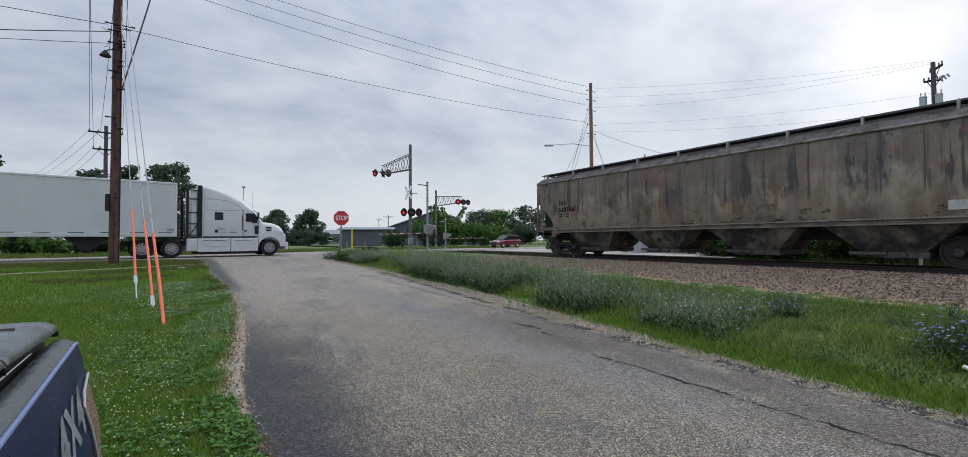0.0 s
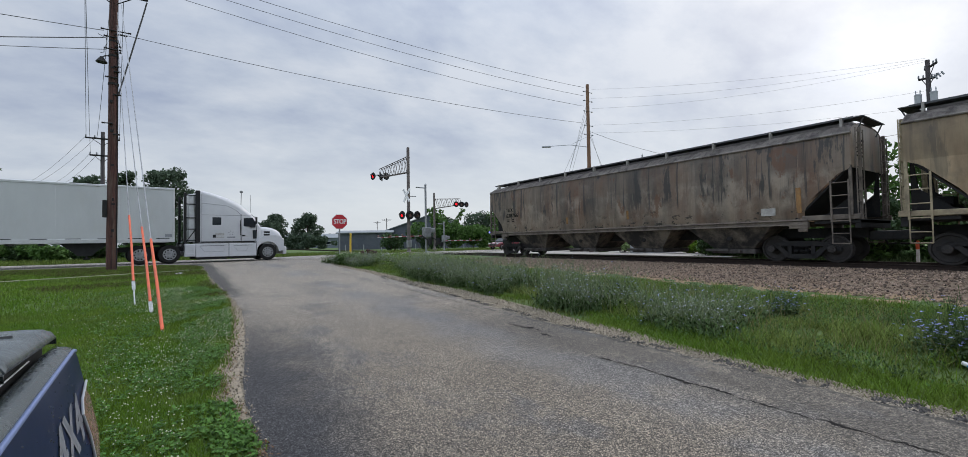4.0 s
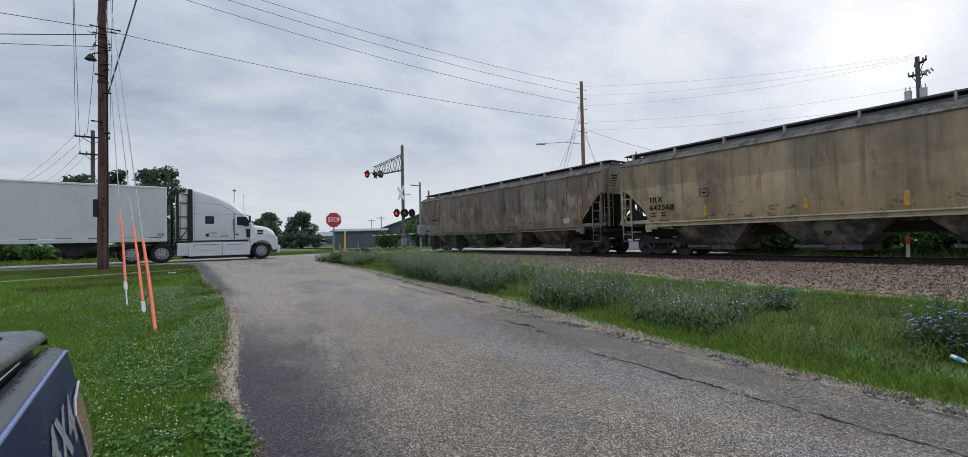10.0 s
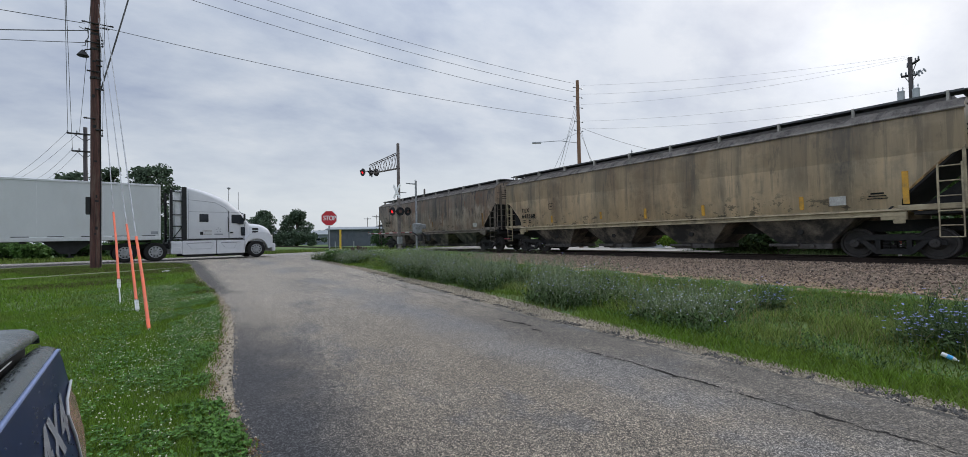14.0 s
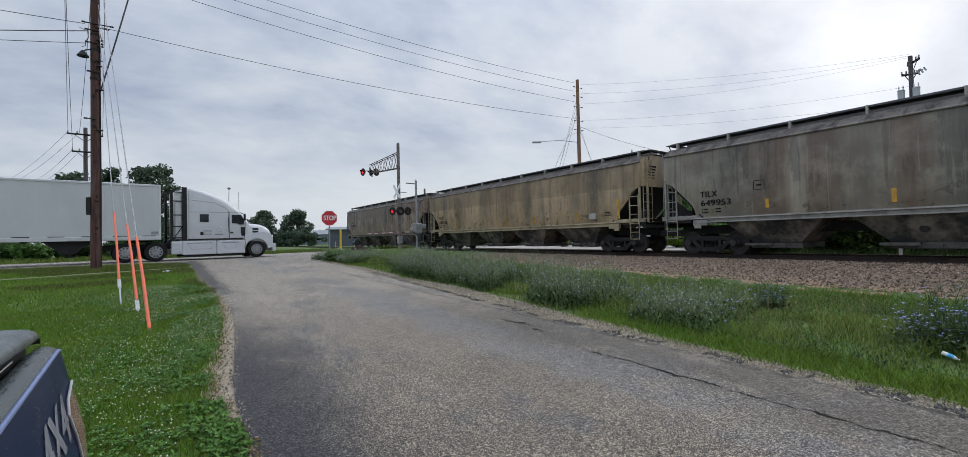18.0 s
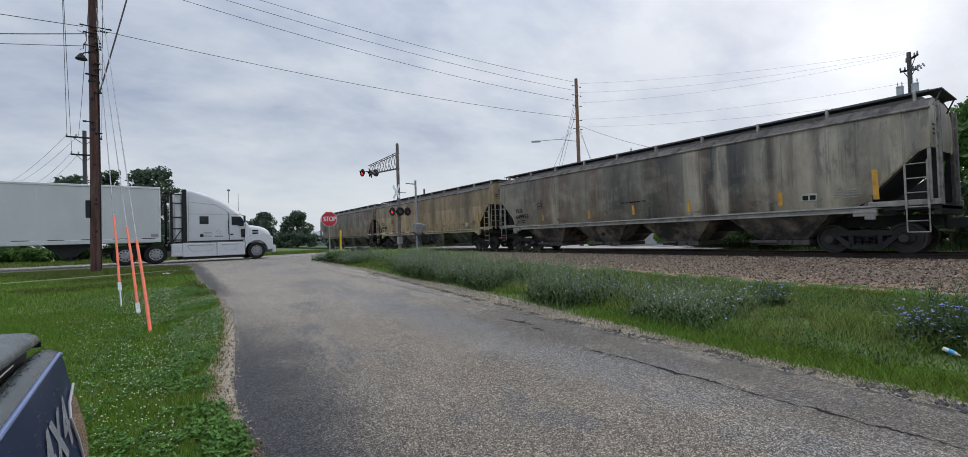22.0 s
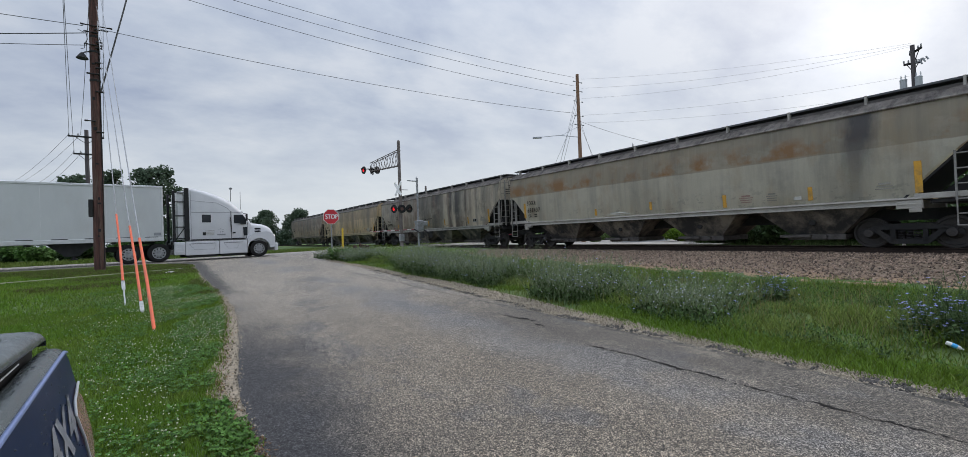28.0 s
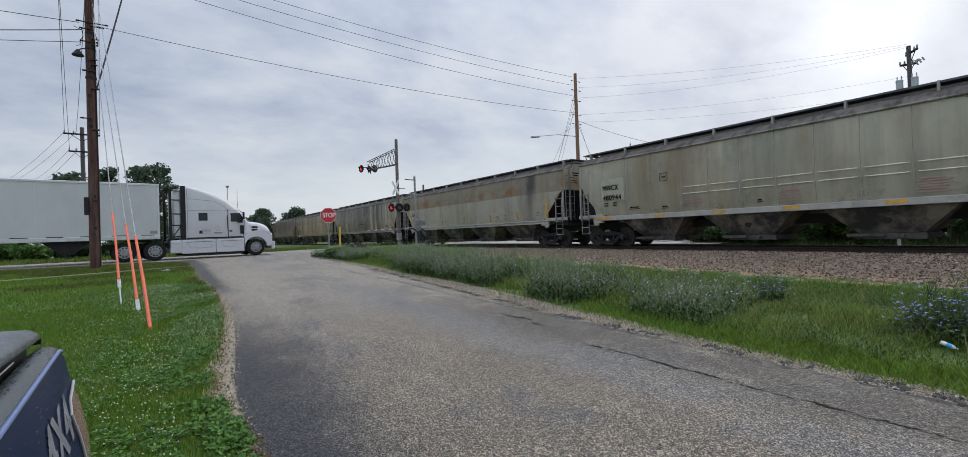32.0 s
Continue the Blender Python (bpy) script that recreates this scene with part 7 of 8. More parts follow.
for s, dz in ((0.1, 0), (1.2, 0), (1.72, 0), (1.80, -0.004), (1.86, -0.014), (1.90, -0.035), (1.915, -0.06)):
    rows.append(ring(bm, [(x, s, z + dz) for x, z in ((-0.006, 1.185), (-0.004, 1.197), (-0.010, 1.206), (-0.021, 1.213), (-0.034, 1.215), (-0.046, 1.212), (-0.056, 1.205), (-0.066, 1.192), (-0.070, 1.17))]))
skin(bm, rows)
part("bed_rail_cap", bm, M_TONNEAU, pickup, "black plastic rail cap", smooth=True)
bm = B()
tube(bm, [(0.0, 0.12, 1.196), (0.0, 1.80, 1.194), (-0.003, 1.87, 1.182)], 0.005, 8)
part("pinstripe", bm, M_PIN, pickup, "pale blue edge stripe")
for k in range(3):
    y1, y0 = 1.885 - 0.62 * k, 1.275 - 0.62 * k
    bm, rows = B(), []
    for y, drop in ((y1, 0.030), (y1 - 0.006, 0.016), (y1 - 0.018, 0.006), (y1 - 0.045, 0.0), (y0 + 0.02, 0.0), (y0, 0.012)):
        up = 0.045 * (1.9 - y)
        half = [(-0.054, 1.219), (-0.048, 1.225), (-0.047, 1.237), (-0.054, 1.249), (-0.072, 1.258), (-0.11, 1.262), (-0.94, 1.285)]
        rows.append(ring(bm, [(x, y, z + up - (drop if z > 1.23 else 0)) for x, z in half] + [(-1.88 - x, y, z + up - (drop if z > 1.23 else 0)) for x, z in half[-2::-1]]))
    skin(bm, rows)
    panel = part("bed_cover_panel", bm, M_LID, pickup, "black folding bed cover panel", smooth=True)
    for off in (0.16, 0.36):
        bm = B()
        up = 0.045 * (1.9 - (y0 + off))
        tube(bm, [(-0.10, y0 + off, 1.261 + up), (-0.94, y0 + off, 1.287 + up)], 0.006, 6)
        part("panel_crease", bm, M_BLACK, panel)
bm = B()
tube(bm, [(-0.064, 0.4, 1.236), (-0.064, 1.60, 1.214)], 0.0018, 8)
part("cover_track", bm, M_ALU, pickup, "bright rail under the bed cover")
# black strip added to draw the shade in the slot below the cover
bm = B()
prism(bm, [(0.1, 1.16), (1.86, 1.16), (1.86, 1.216), (0.1, 1.29)], 0.04, lambda u, v, w: (-0.075 - w, u, v))
part("cover_slot_shade", bm, M_BLACK, pickup, "black strip for the shaded slot under the bed cover")
bm, rows = B(), []
for z in np.linspace(0.56, 1.085, 12):
    start = float(np.interp(z, (0.56, 0.82, 0.9, 1.04, 1.07, 1.085), (1.82, 1.76, 1.70, 1.655, 1.70, 1.80)))
    rows.append([bm.verts.new(bed_point(s, z, 0.005)) for s in np.linspace(start, REAR + 0.12, 10)])
skin(bm, rows, closed=False, caps=False)
bmesh.ops.solidify(bm, geom=bm.faces[:], thickness=0.012)
tail = part("tail_lamp", bm, M_TAIL, pickup, "red and clear wrap-round tail lamp", smooth=True)
bm = B()
tube(bm, [bed_point(s, z, 0.006) for s, z in ((1.87, 1.088), (1.80, 1.085), (1.70, 1.07), (1.655, 1.04), (1.68, 0.97), (1.70, 0.90), (1.76, 0.82), (1.82, 0.56))], 0.0036, 8)
part("lamp_bezel", bm, M_CAN, tail, "pale lamp surround")
decal = lettering("decal", "4X4", 0.12, M_DECAL, pickup, Matrix(), "worn silver decal", 1.0)
for v in decal.data.vertices:
    z = 0.985 + v.co.y
    v.co = (bulge(z) + 0.003, 1.255 + 1.30 * v.co.x + 0.25 * v.co.y, z)
bm = B()
rbox(bm, (-0.96, 1.89, 0.79), (1.84, 0.07, 0.62), 0.03)
part("tailgate", bm, M_BLUE, pickup)
bm = B()
rbox(bm, (-0.98, 2.0, 0.46), (1.9, 0.2, 0.2), 0.05)
part("rear_bumper", bm, M_CHROME, pickup)
bm = B()
prism(bm, [(0.12, 1.195), (1.86, 1.195), (1.92, 1.05), (1.93, 0.46), (1.25, 0.46)] + [(0.85 + 0.44 * math.cos(radians(q)), 0.30 + 0.40 * math.sin(radians(q))) for q in range(20, 161, 14)] + [(0.45, 0.46), (0.12, 0.46)], 0.07, lambda u, v, w: (-1.96 + w, u, v))
part("bed_side", bm, M_BLUE, pickup)
bm = B()
rbox(bm, (-0.98, 1.1, 0.62), (1.8, 2.0, 0.12), 0.02)
part("bed_floor", bm, M_BLACK, pickup)
bm = B()
skin(bm, [ring(bm, [(-0.98 + q, y, z) for q, z in ((0.96, 0.42), (0.97, 1.15), (0.72, 1.82), (-0.72, 1.82), (-0.97, 1.15), (-0.96, 0.42))]) for y in (0.08, -1.9)])
part("cab", bm, M_BLUE, pickup)
for y0, y1 in ((-0.12, -0.85), (-0.98, -1.78)):
    for side in (-1, 1):
        bm = B()
        skin(bm, [ring(bm, [(-0.98 + side * (q + lift), y, z) for q, z, y in ((0.945, 1.22, y0), (0.945, 1.22, y1), (0.76, 1.72, y1 + 0.06), (0.76, 1.72, y0 - 0.06))]) for lift in (0.0, 0.012)])
        part("side_window", bm, M_GLASS, pickup, "dark side window")
for y, out in ((0.08, 1), (-1.9, -1)):
    bm = B()
    skin(bm, [ring(bm, [(-0.98 + q, y + out * lift, z) for q, z in ((-0.84, 1.24), (0.84, 1.24), (0.66, 1.72), (-0.66, 1.72))]) for lift in (-0.004, 0.01)])
    part("cab_window", bm, M_GLASS, pickup, "dark cab window")
bm = B()
rbox(bm, (-0.98, -2.75, 0.78), (1.9, 1.7, 0.72), 0.12)
part("hood", bm, M_BLUE, pickup)
for side in (-1, 1):
    bm = B()
    rbox(bm, (-0.98 + side * 0.72, -3.57, 0.86), (0.36, 0.10, 0.2), 0.04)
    part("headlight", bm, M_ALU, pickup)
bm = B()
rbox(bm, (-0.98, -3.60, 0.82), (1.0, 0.06, 0.34), 0.03)
part("grille", bm, M_BLACK, pickup)
bm = B()
rbox(bm, (-0.98, -3.62, 0.50), (1.9, 0.18, 0.2), 0.05)
part("front_bumper", bm, M_CHROME, pickup)
for x, out in ((-0.14, 1), (-1.82, -1)):
    for y in (0.85, -2.6):
        hub = road_wheel(pickup, y, 0, 0.38, 0.25, M_ALU, 1)
        hub.matrix_basis = pose(x, y, 0.38, 0, 0, -90 * out)
rng = random.Random(4)
bm = B()
for k in range(420):
    if k % 2:
        y, z = rng.uniform(0.5, 1.72), rng.uniform(0.8, 1.17)
        p, nrm = Vector((bulge(z) + 0.001, y, z)), 'x'
    else:
        y = rng.uniform(0.8, 1.80)
        p, nrm = (Vector((rng.uniform(-0.042, -0.026), y, 1.2145)), 'z') if k % 4 else (Vector((rng.uniform(-0.5, -0.14), y, 1.267 + 0.045 * (1.9 - y))), 'z')
    r = rng.uniform(0.001, 0.0028)
    lathe(bm, [(r, 0), (0.75 * r, 0.45 * r), (0.05 * r, 0.62 * r)], nrm, p, 6)
part("rain_drops", bm, M_DROP, pickup, "clear rain drops")["kind"] = "stuff"

# ---- buildings and distance ----
M_SLATE = mat("slate_metal_cladding", (0.085, 0.10, 0.125), (0.07, 0.082, 0.105), 1.0, 0.6, bump=0.05, dirt=(0.12, 0.13, 0.15), dirt_scale=0.4)
M_SHEETROOF = mat("grey_sheet_roof", (0.23, 0.255, 0.27), (0.19, 0.215, 0.23), 0.8, 0.5, 0.2, bump=0.03)
M_PALEBLUE = mat("blue_grey_cladding", (0.2, 0.235, 0.27), (0.17, 0.2, 0.235), 0.6, 0.6, bump=0.03)


def shed(label, x, y, turn, length, depth, eave, ridge, wall_mat, windows=(), doors=()):
    b = thing("metal_building", label, "building", pose(x, y, 0.5, 0, 0, turn), "sheds in the distance")
    bm = B()
    box(bm, (0, 0, eave / 2), (length, depth, eave))
    for s in (-1, 1):
        prism(bm, [(-depth / 2, eave), (0, ridge), (depth / 2, eave)], 0.2, lambda u, v, w: (s * (length / 2 - w), u, v))
    part("wall", bm, wall_mat, b)
    for s in (-1, 1):
        bm = B()
        prism(bm, [(0, ridge), (s * (depth / 2 + 0.4), eave - 0.12), (s * (depth / 2 + 0.4), eave + 0.02), (0, ridge + 0.15)], length + 0.8, lambda u, v, w: (-length / 2 - 0.4 + w, u, v))
        part("roof", bm, M_SHEETROOF, b)
    for k in range(int(length / 0.9)):
        bm = B()
        box(bm, (-length / 2 + 0.45 + 0.9 * k, -depth / 2 - 0.02, eave / 2), (0.08, 0.05, eave - 0.1))
        part("cladding_rib", bm, wall_mat, b)
    for s, z, w, h in windows:
        bm = B()
        rbox(bm, (s, -depth / 2 - 0.03, z), (w, 0.08, h), 0.02, seg=1)
        win = part("window", bm, M_SIGNW, b)
        bm = B()
        box(bm, (s, -depth / 2 - 0.075, z), (w - 0.16, 0.02, h - 0.16))
        part("pane", bm, M_GLASS, win)
    for s, w, h in doors:
        bm = B()
        rbox(bm, (s, -depth / 2 - 0.05, h / 2), (w, 0.08, h), 0.02, seg=1)
        part("door", bm, M_SIGNW, b)
    return b


shed("dark slate metal shed with a grey pitched roof", 42.5, 85, 68, 20, 19, 2.9, 6.3, M_SLATE)
shed("low dark slate annex of the shed", 27.6, 79, -25, 9, 6, 3.0, 3.3, M_SLATE)
shed("long low blue-grey metal building far behind the crossroad", 36, 134, -22, 38, 12, 2.9, 4.0, M_PALEBLUE, tuple((-16 + 4 * k, 1.5, 1.4, 0.9) for k in range(9)), ((14, 3, 2.6),))
shed("long low pale metal building in the distance", 12, 150, -10, 40, 14, 3.0, 4.2, M_PALEBLUE, tuple((-16 + 4 * k, 1.5, 1.4, 0.9) for k in range(9)))
service = thing("service_pole", "short grey service pole with a small insulator beyond the track", "pole", pose(36.42, 26.42, 0.5))
bm = B()
tube(bm, [(0, 0, -0.2), (0, 0, 4.5), (0.02, 0, 8.75)], 0.09, 10, 0.07)
part("shaft", bm, M_WOODG, service, smooth=True)
bm = B()
lathe(bm, [(0.03, 0), (0.03, 0.12), (0.10, 0.16), (0.05, 0.24), (0.09, 0.30), (0.03, 0.42), (0.02, 0.5)], 'z', (0.02, 0, 8.75), 10)
part("insulator", bm, M_INS, service)
cabinet = thing("utility_cabinet", "pale grey chamfered steel cabinet on the gravel lot", "cabinet", pose(25.6, 18.3, 0.57, 0, 0, -35))
bm = B()
prism(bm, [(-1.05, 0), (1.05, 0), (1.05, 0.62), (0.85, 0.92), (-0.85, 0.92), (-1.05, 0.62)], 0.9, lambda u, v, w: (u, w - 0.45, v))
part("housing", bm, M_CAN, cabinet)
for k in (-0.5, 0.5):
    bm = B()
    rbox(bm, (k, -0.46, 0.42), (0.86, 0.03, 0.62), 0.012, seg=1)
    part("door", bm, M_CAN, cabinet)
for k, (dx, dy) in enumerate(((-3.0, 1.6), (-3.6, 1.2), (-2.4, 2.0), (-4.2, 2.6), (2.6, -1.4), (3.4, -1.6))):
    down = thing("guy_wire", "thin steel guy wire of the pole beyond the track", "guy wire", pose(RP[0] + dx, RP[1] + dy, 0.5), "guy wires of the pole")
    bm = B()
    tube(bm, [(0, 0, -0.1), (-dx, -dy, 11.8 - 0.5 * k)], 0.012, 5)
    part("cable", bm, M_GREYSTEEL, down)

for k in range(9):
    x, y = 18.6 + 2.4 * k, 62 - 0.6 * k
    post = thing("fence_post", "short grey post beside the far field", "post", pose(x, y, 0.5), "grey roadside posts")
    bm = B()
    rbox(bm, (0, 0, 0.45), (0.12, 0.12, 0.9), 0.02, seg=1)
    part("shaft", bm, M_GREYSTEEL, post)
for x, y, z1 in ((47, 118, 8.6), (54, 122, 7.4), (60, 160, 10)):
    utility_pole("distant wooden utility pole above the sheds", x, y, 0.5, z1, 0.12, 0.10, M_WOODG, ((z1 - 0.5, 1.3, -25),))


# ---- plants ----
M_LAWN = mat("lawn_grass", (0.092, 0.188, 0.017), (0.145, 0.22, 0.032), 1.2, 0.6, bump=0, island=0.4, through_light=0.3, dirt=(0.13, 0.16, 0.05), dirt_scale=0.5, spec=0.15)
M_DRYLAWN = mat("dry_lawn_grass", (0.100, 0.092, 0.038), (0.066, 0.078, 0.026), 0.9, 0.7, bump=0, island=0.5, through_light=0.2, spec=0.15)
M_DEADLEAF = mat("dead_leaf", (0.17, 0.095, 0.045), (0.11, 0.065, 0.035), 8, 0.8, bump=0, island=0.5, spec=0.15)
M_TALL = mat("verge_grass", (0.125, 0.205, 0.038), (0.19, 0.22, 0.062), 0.7, 0.6, bump=0, island=0.6, through_light=0.3, dirt=(0.20, 0.17, 0.075), dirt_scale=0.6, dirt_low=0.55, spec=0.15)
M_TURF = mat("turf_grass", (0.085, 0.150, 0.022), (0.135, 0.165, 0.042), 0.9, 0.6, bump=0, island=0.5, through_light=0.3, spec=0.15)
M_BRIGHT = mat("fresh_grass", (0.10, 0.185, 0.018), (0.145, 0.215, 0.035), 1.0, 0.6, bump=0, island=0.35, through_light=0.3, spec=0.15)
M_CLOVER = mat("clover_leaf", (0.065, 0.15, 0.03), (0.09, 0.18, 0.04), 2, 0.55, bump=0, island=0.6, through_light=0.25, spec=0.15)
M_CLOVERF = mat("clover_flower", (0.50, 0.52, 0.36), (0.40, 0.43, 0.27), 20, 0.8, bump=0, island=0.25)
M_CHIC = mat("chicory_stem", (0.135, 0.188, 0.085), (0.185, 0.215, 0.128), 3, 0.7, bump=0, island=0.4, through_light=0.15, spec=0.15)
M_CHICL = mat("chicory_leaf", (0.060, 0.103, 0.037), (0.084, 0.126, 0.052), 3, 0.8, bump=0, island=0.4, spec=0.1)
M_CHICF = mat("chicory_flower", (0.26, 0.29, 0.68), (0.36, 0.39, 0.74), 8, 0.7, bump=0, island=0.35, through_light=0.3)
M_PALEF = mat("faded_flower", (0.4, 0.42, 0.55), (0.5, 0.5, 0.55), 8, 0.7, bump=0, island=0.3)
M_LEAF = mat("tree_leaf", (0.045, 0.082, 0.034), (0.064, 0.105, 0.044), 0.5, 0.6, bump=0, island=0.5, through_light=0.25, spec=0.15)
M_LEAFB = mat("shrub_leaf", (0.068, 0.14, 0.034), (0.10, 0.175, 0.05), 0.6, 0.6, bump=0, island=0.5, through_light=0.3, spec=0.15)
# leaf colour paled and blued, so distance haze sits in the material
M_HAZELEAF = mat("hazed_distant_leaf", (0.073, 0.106, 0.072), (0.098, 0.134, 0.088), 0.4, 0.7, bump=0, island=0.4, through_light=0.25, spec=0.1)
M_PALELEAF = mat("pale_shrub_leaf", (0.13, 0.20, 0.07), (0.19, 0.25, 0.11), 0.8, 0.6, bump=0, island=0.4, through_light=0.3, spec=0.15)
M_BARK = mat("bark", (0.085, 0.065, 0.05), (0.055, 0.043, 0.034), 4, 0.95, stretch=(3, 3, 0.5), bump=0.5)
M_DOCK = mat("dock_seed", (0.075, 0.036, 0.027), (0.046, 0.024, 0.019), 12, 0.9, bump=0.2, island=0.3)
grow = np.random.default_rng(11)


def blades(spots, height, width, lean):
    """Bent, tapering blades of grass: two quads each."""
    n = len(spots)
    a = grow.uniform(0, 2 * np.pi, n)
    h, w = height * grow.uniform(0.55, 1.25, n), width * grow.uniform(0.7, 1.3, n)
    side = np.stack([np.cos(a), np.sin(a), 0 * a], 1)
    b = grow.uniform(0, 2 * np.pi, n)
    out = np.stack([np.cos(b), np.sin(b), 0 * b], 1) * (h * lean * grow.uniform(0.2, 1.2, n))[:, None]
    up = np.zeros((n, 3))
    up[:, 2] = 1
    v = np.empty((n, 6, 3))
    for k, (f, g, t) in enumerate(((0, 0, 1.0), (0.55, 0.35, 0.8), (0.96, 1.0, 0.12))):
        c = spots + up * (h * f)[:, None] + out * g
        v[:, 2 * k], v[:, 2 * k + 1] = c - side * (w * t / 2)[:, None], c + side * (w * t / 2)[:, None]
    q = np.array([(0, 1, 3, 2), (2, 3, 5, 4)])
    return v.reshape(-1, 3), (q[None] + 6 * np.arange(n)[:, None, None]).reshape(-1, 4)


def spots_in(count, pick):
    """Places on the ground; pick gives x and y arrays."""
    x, y = pick(count)
    z = np.array([ground_z(a, b) for a, b in zip(x, y)])
    return np.stack([x, y, z], 1)


def stuff(name, v, q, material, label, category):
    me = mesh_np(name, v, q)
    me.materials.append(material)
    return tagged(new(name, me), label, category, kind="stuff")


def lawn_area(y0, y1, spread=0.0):
    def pick(n):
        y = np.sqrt(grow.uniform(y0 * y0, y1 * y1, n))
        left, rightm = -0.30 * y - 0.9, np.array([min(lawn_edge(q), road_left(q)) - 0.01 for q in y]) + 0.045 * grow.normal(0, 1, n)
        return left + (rightm - left) * grow.random(n), y
    return pick


def keep(sp, test):
    return sp[np.array([test(*p) for p in sp])]


def lawn_ok(x, y, z):
    near_path = abs(y - (20.35 + (x + 6) * (0.178 if x < -6 else 0.38))) < 0.42
    return not near_path and not (-2.9 < x < -2.35 and 24.8 < y < 25.3)


for k, (y0, y1, count, h, w) in enumerate(((0.9, 5.5, 42000, 0.06, 0.0055), (5.5, 12, 60000, 0.065, 0.008), (12, 28.6, 70000, 0.075, 0.014))):
    sp = keep(spots_in(count, lawn_area(y0, y1)), lawn_ok)
    stuff("lawn_grass", *blades(sp, h, w, 0.7), M_LAWN, "short green lawn grass beside the road", "grass")
sp = keep(spots_in(60000, lawn_area(12, 27.5)), lambda x, y, z: lawn_ok(x, y, z) and noise.noise((0.35 * x, 0.5 * y, 3.0)) + 0.055 * (y - 21) > -0.05)
stuff("dry_grass", *blades(sp, 0.085, 0.016, 0.9), M_DRYLAWN, "brownish dry patches in the lawn", "grass")


def spill_pick(n):
    y = grow.uniform(2.3, 4.0, n)
    left = np.array([lawn_edge(q) for q in y])
    right = np.array([road_left(q) - 0.01 + 0.05 * noise.noise((5 * q, 1, 7)) for q in y])
    return left - 0.25 + (right - left + 0.25) * grow.random(n) * np.clip(1.35 - 0.5 * np.abs(y - 3.2), 0.5, 1.0), y


def fringe_pick(n):
    y = 3.2 + 9.0 * grow.random(n) ** 1.5
    return np.array([lawn_edge(q) for q in y]) + 0.045 * grow.normal(0, 1, n), y


def clover_pick(n):
    y = np.sqrt(grow.uniform(1.2 ** 2, 15 ** 2, n))
    r = np.array([min(lawn_edge(q), road_left(q)) - 0.04 for q in y])
    return r - np.abs(grow.normal(0, 0.075, n)) * (y + 3), y


def little_leaves(sp, size, count, tilt=0.25):
    """Flat leaflets in threes."""
    n = len(sp)
    v = np.empty((n, count, 4, 3))
    base = grow.uniform(0, 6.28, n)
    for k in range(count):
        a = base + 2 * np.pi * k / count
        d = np.stack([np.cos(a), np.sin(a), tilt * grow.normal(0, 1, n)], 1)
        s = np.stack([-np.sin(a), np.cos(a), tilt * grow.normal(0, 1, n)], 1)
        r = (size * grow.uniform(0.6, 1.3, n))[:, None]
        v[:, k, 0], v[:, k, 1], v[:, k, 2], v[:, k, 3] = sp, sp + d * r * 0.6 + s * r * 0.5, sp + d * r * 1.15, sp + d * r * 0.6 - s * r * 0.5
    return v.reshape(-1, 3), np.arange(n * count * 4).reshape(-1, 4)


sp = keep(spots_in(32000, clover_pick), lambda x, y, z: noise.noise((x * 2.1, y * 1.6, 4)) + 0.5 * noise.noise((x * 6, y * 6, 5)) > (0.12 if y < 5 else -0.1))
sp[:, 2] += grow.uniform(0.03, 0.075, len(sp))
stuff("clover_leaves", *little_leaves(sp, 0.019, 3), M_CLOVER, "dark green clover leaves among the lawn", "clover")
sp = keep(spots_in(1500, lambda n: (0.40 - np.abs(grow.normal(0, 0.35, n)), grow.uniform(1.8, 4.6, n))), lambda x, y, z: x < lawn_edge(y) + 0.03 and noise.noise((x * 2, y * 2, 8)) > -0.1)
sp[:, 2] += grow.uniform(0.01, 0.05, len(sp))
stuff("plantain_leaves", *little_leaves(sp, 0.025, 6, 0.4), M_CLOVER, "broad weed leaves along the road's edge", "weeds")


sp = spots_in(900, spill_pick)
sp[:, 2] += grow.uniform(0.01, 0.07, len(sp))
stuff("spilling_weeds", *little_leaves(sp, 0.020, 4, 0.5), M_CLOVER, "leafy weeds spilling over the gravel to the asphalt", "weeds")
stuff("spilling_grass", *blades(spots_in(2200, spill_pick), 0.05, 0.005, 1.0), M_TURF, "grass creeping over the gravel edge", "grass")
sp = spots_in(900, fringe_pick)
sp[:, 2] += 0.025
stuff("dead_leaves", *little_leaves(sp, 0.016, 2, 0.3), M_DEADLEAF, "small dry brown leaves along the lawn's edge", "leaves")


def beads(sp, size):
    """Small eight-sided heads."""
    n = len(sp)
    base = np.array([(1, 0, 0), (-1, 0, 0), (0, 1, 0), (0, -1, 0), (0, 0, 1), (0, 0, -1)], float)
    tri = np.array([(0, 2, 4), (2, 1, 4), (1, 3, 4), (3, 0, 4), (2, 0, 5), (1, 2, 5), (3, 1, 5), (0, 3, 5)])
    v = sp[:, None] + base[None] * (size * grow.uniform(0.7, 1.3, n))[:, None, None]
    return v.reshape(-1, 3), (tri[None] + 6 * np.arange(n)[:, None, None]).reshape(-1, 3)


sp = keep(spots_in(4600, clover_pick), lambda x, y, z: noise.noise((x * 0.9, y * 0.5, 14)) > -0.05)
sp[:, 2] += grow.uniform(0.06, 0.10, len(sp))
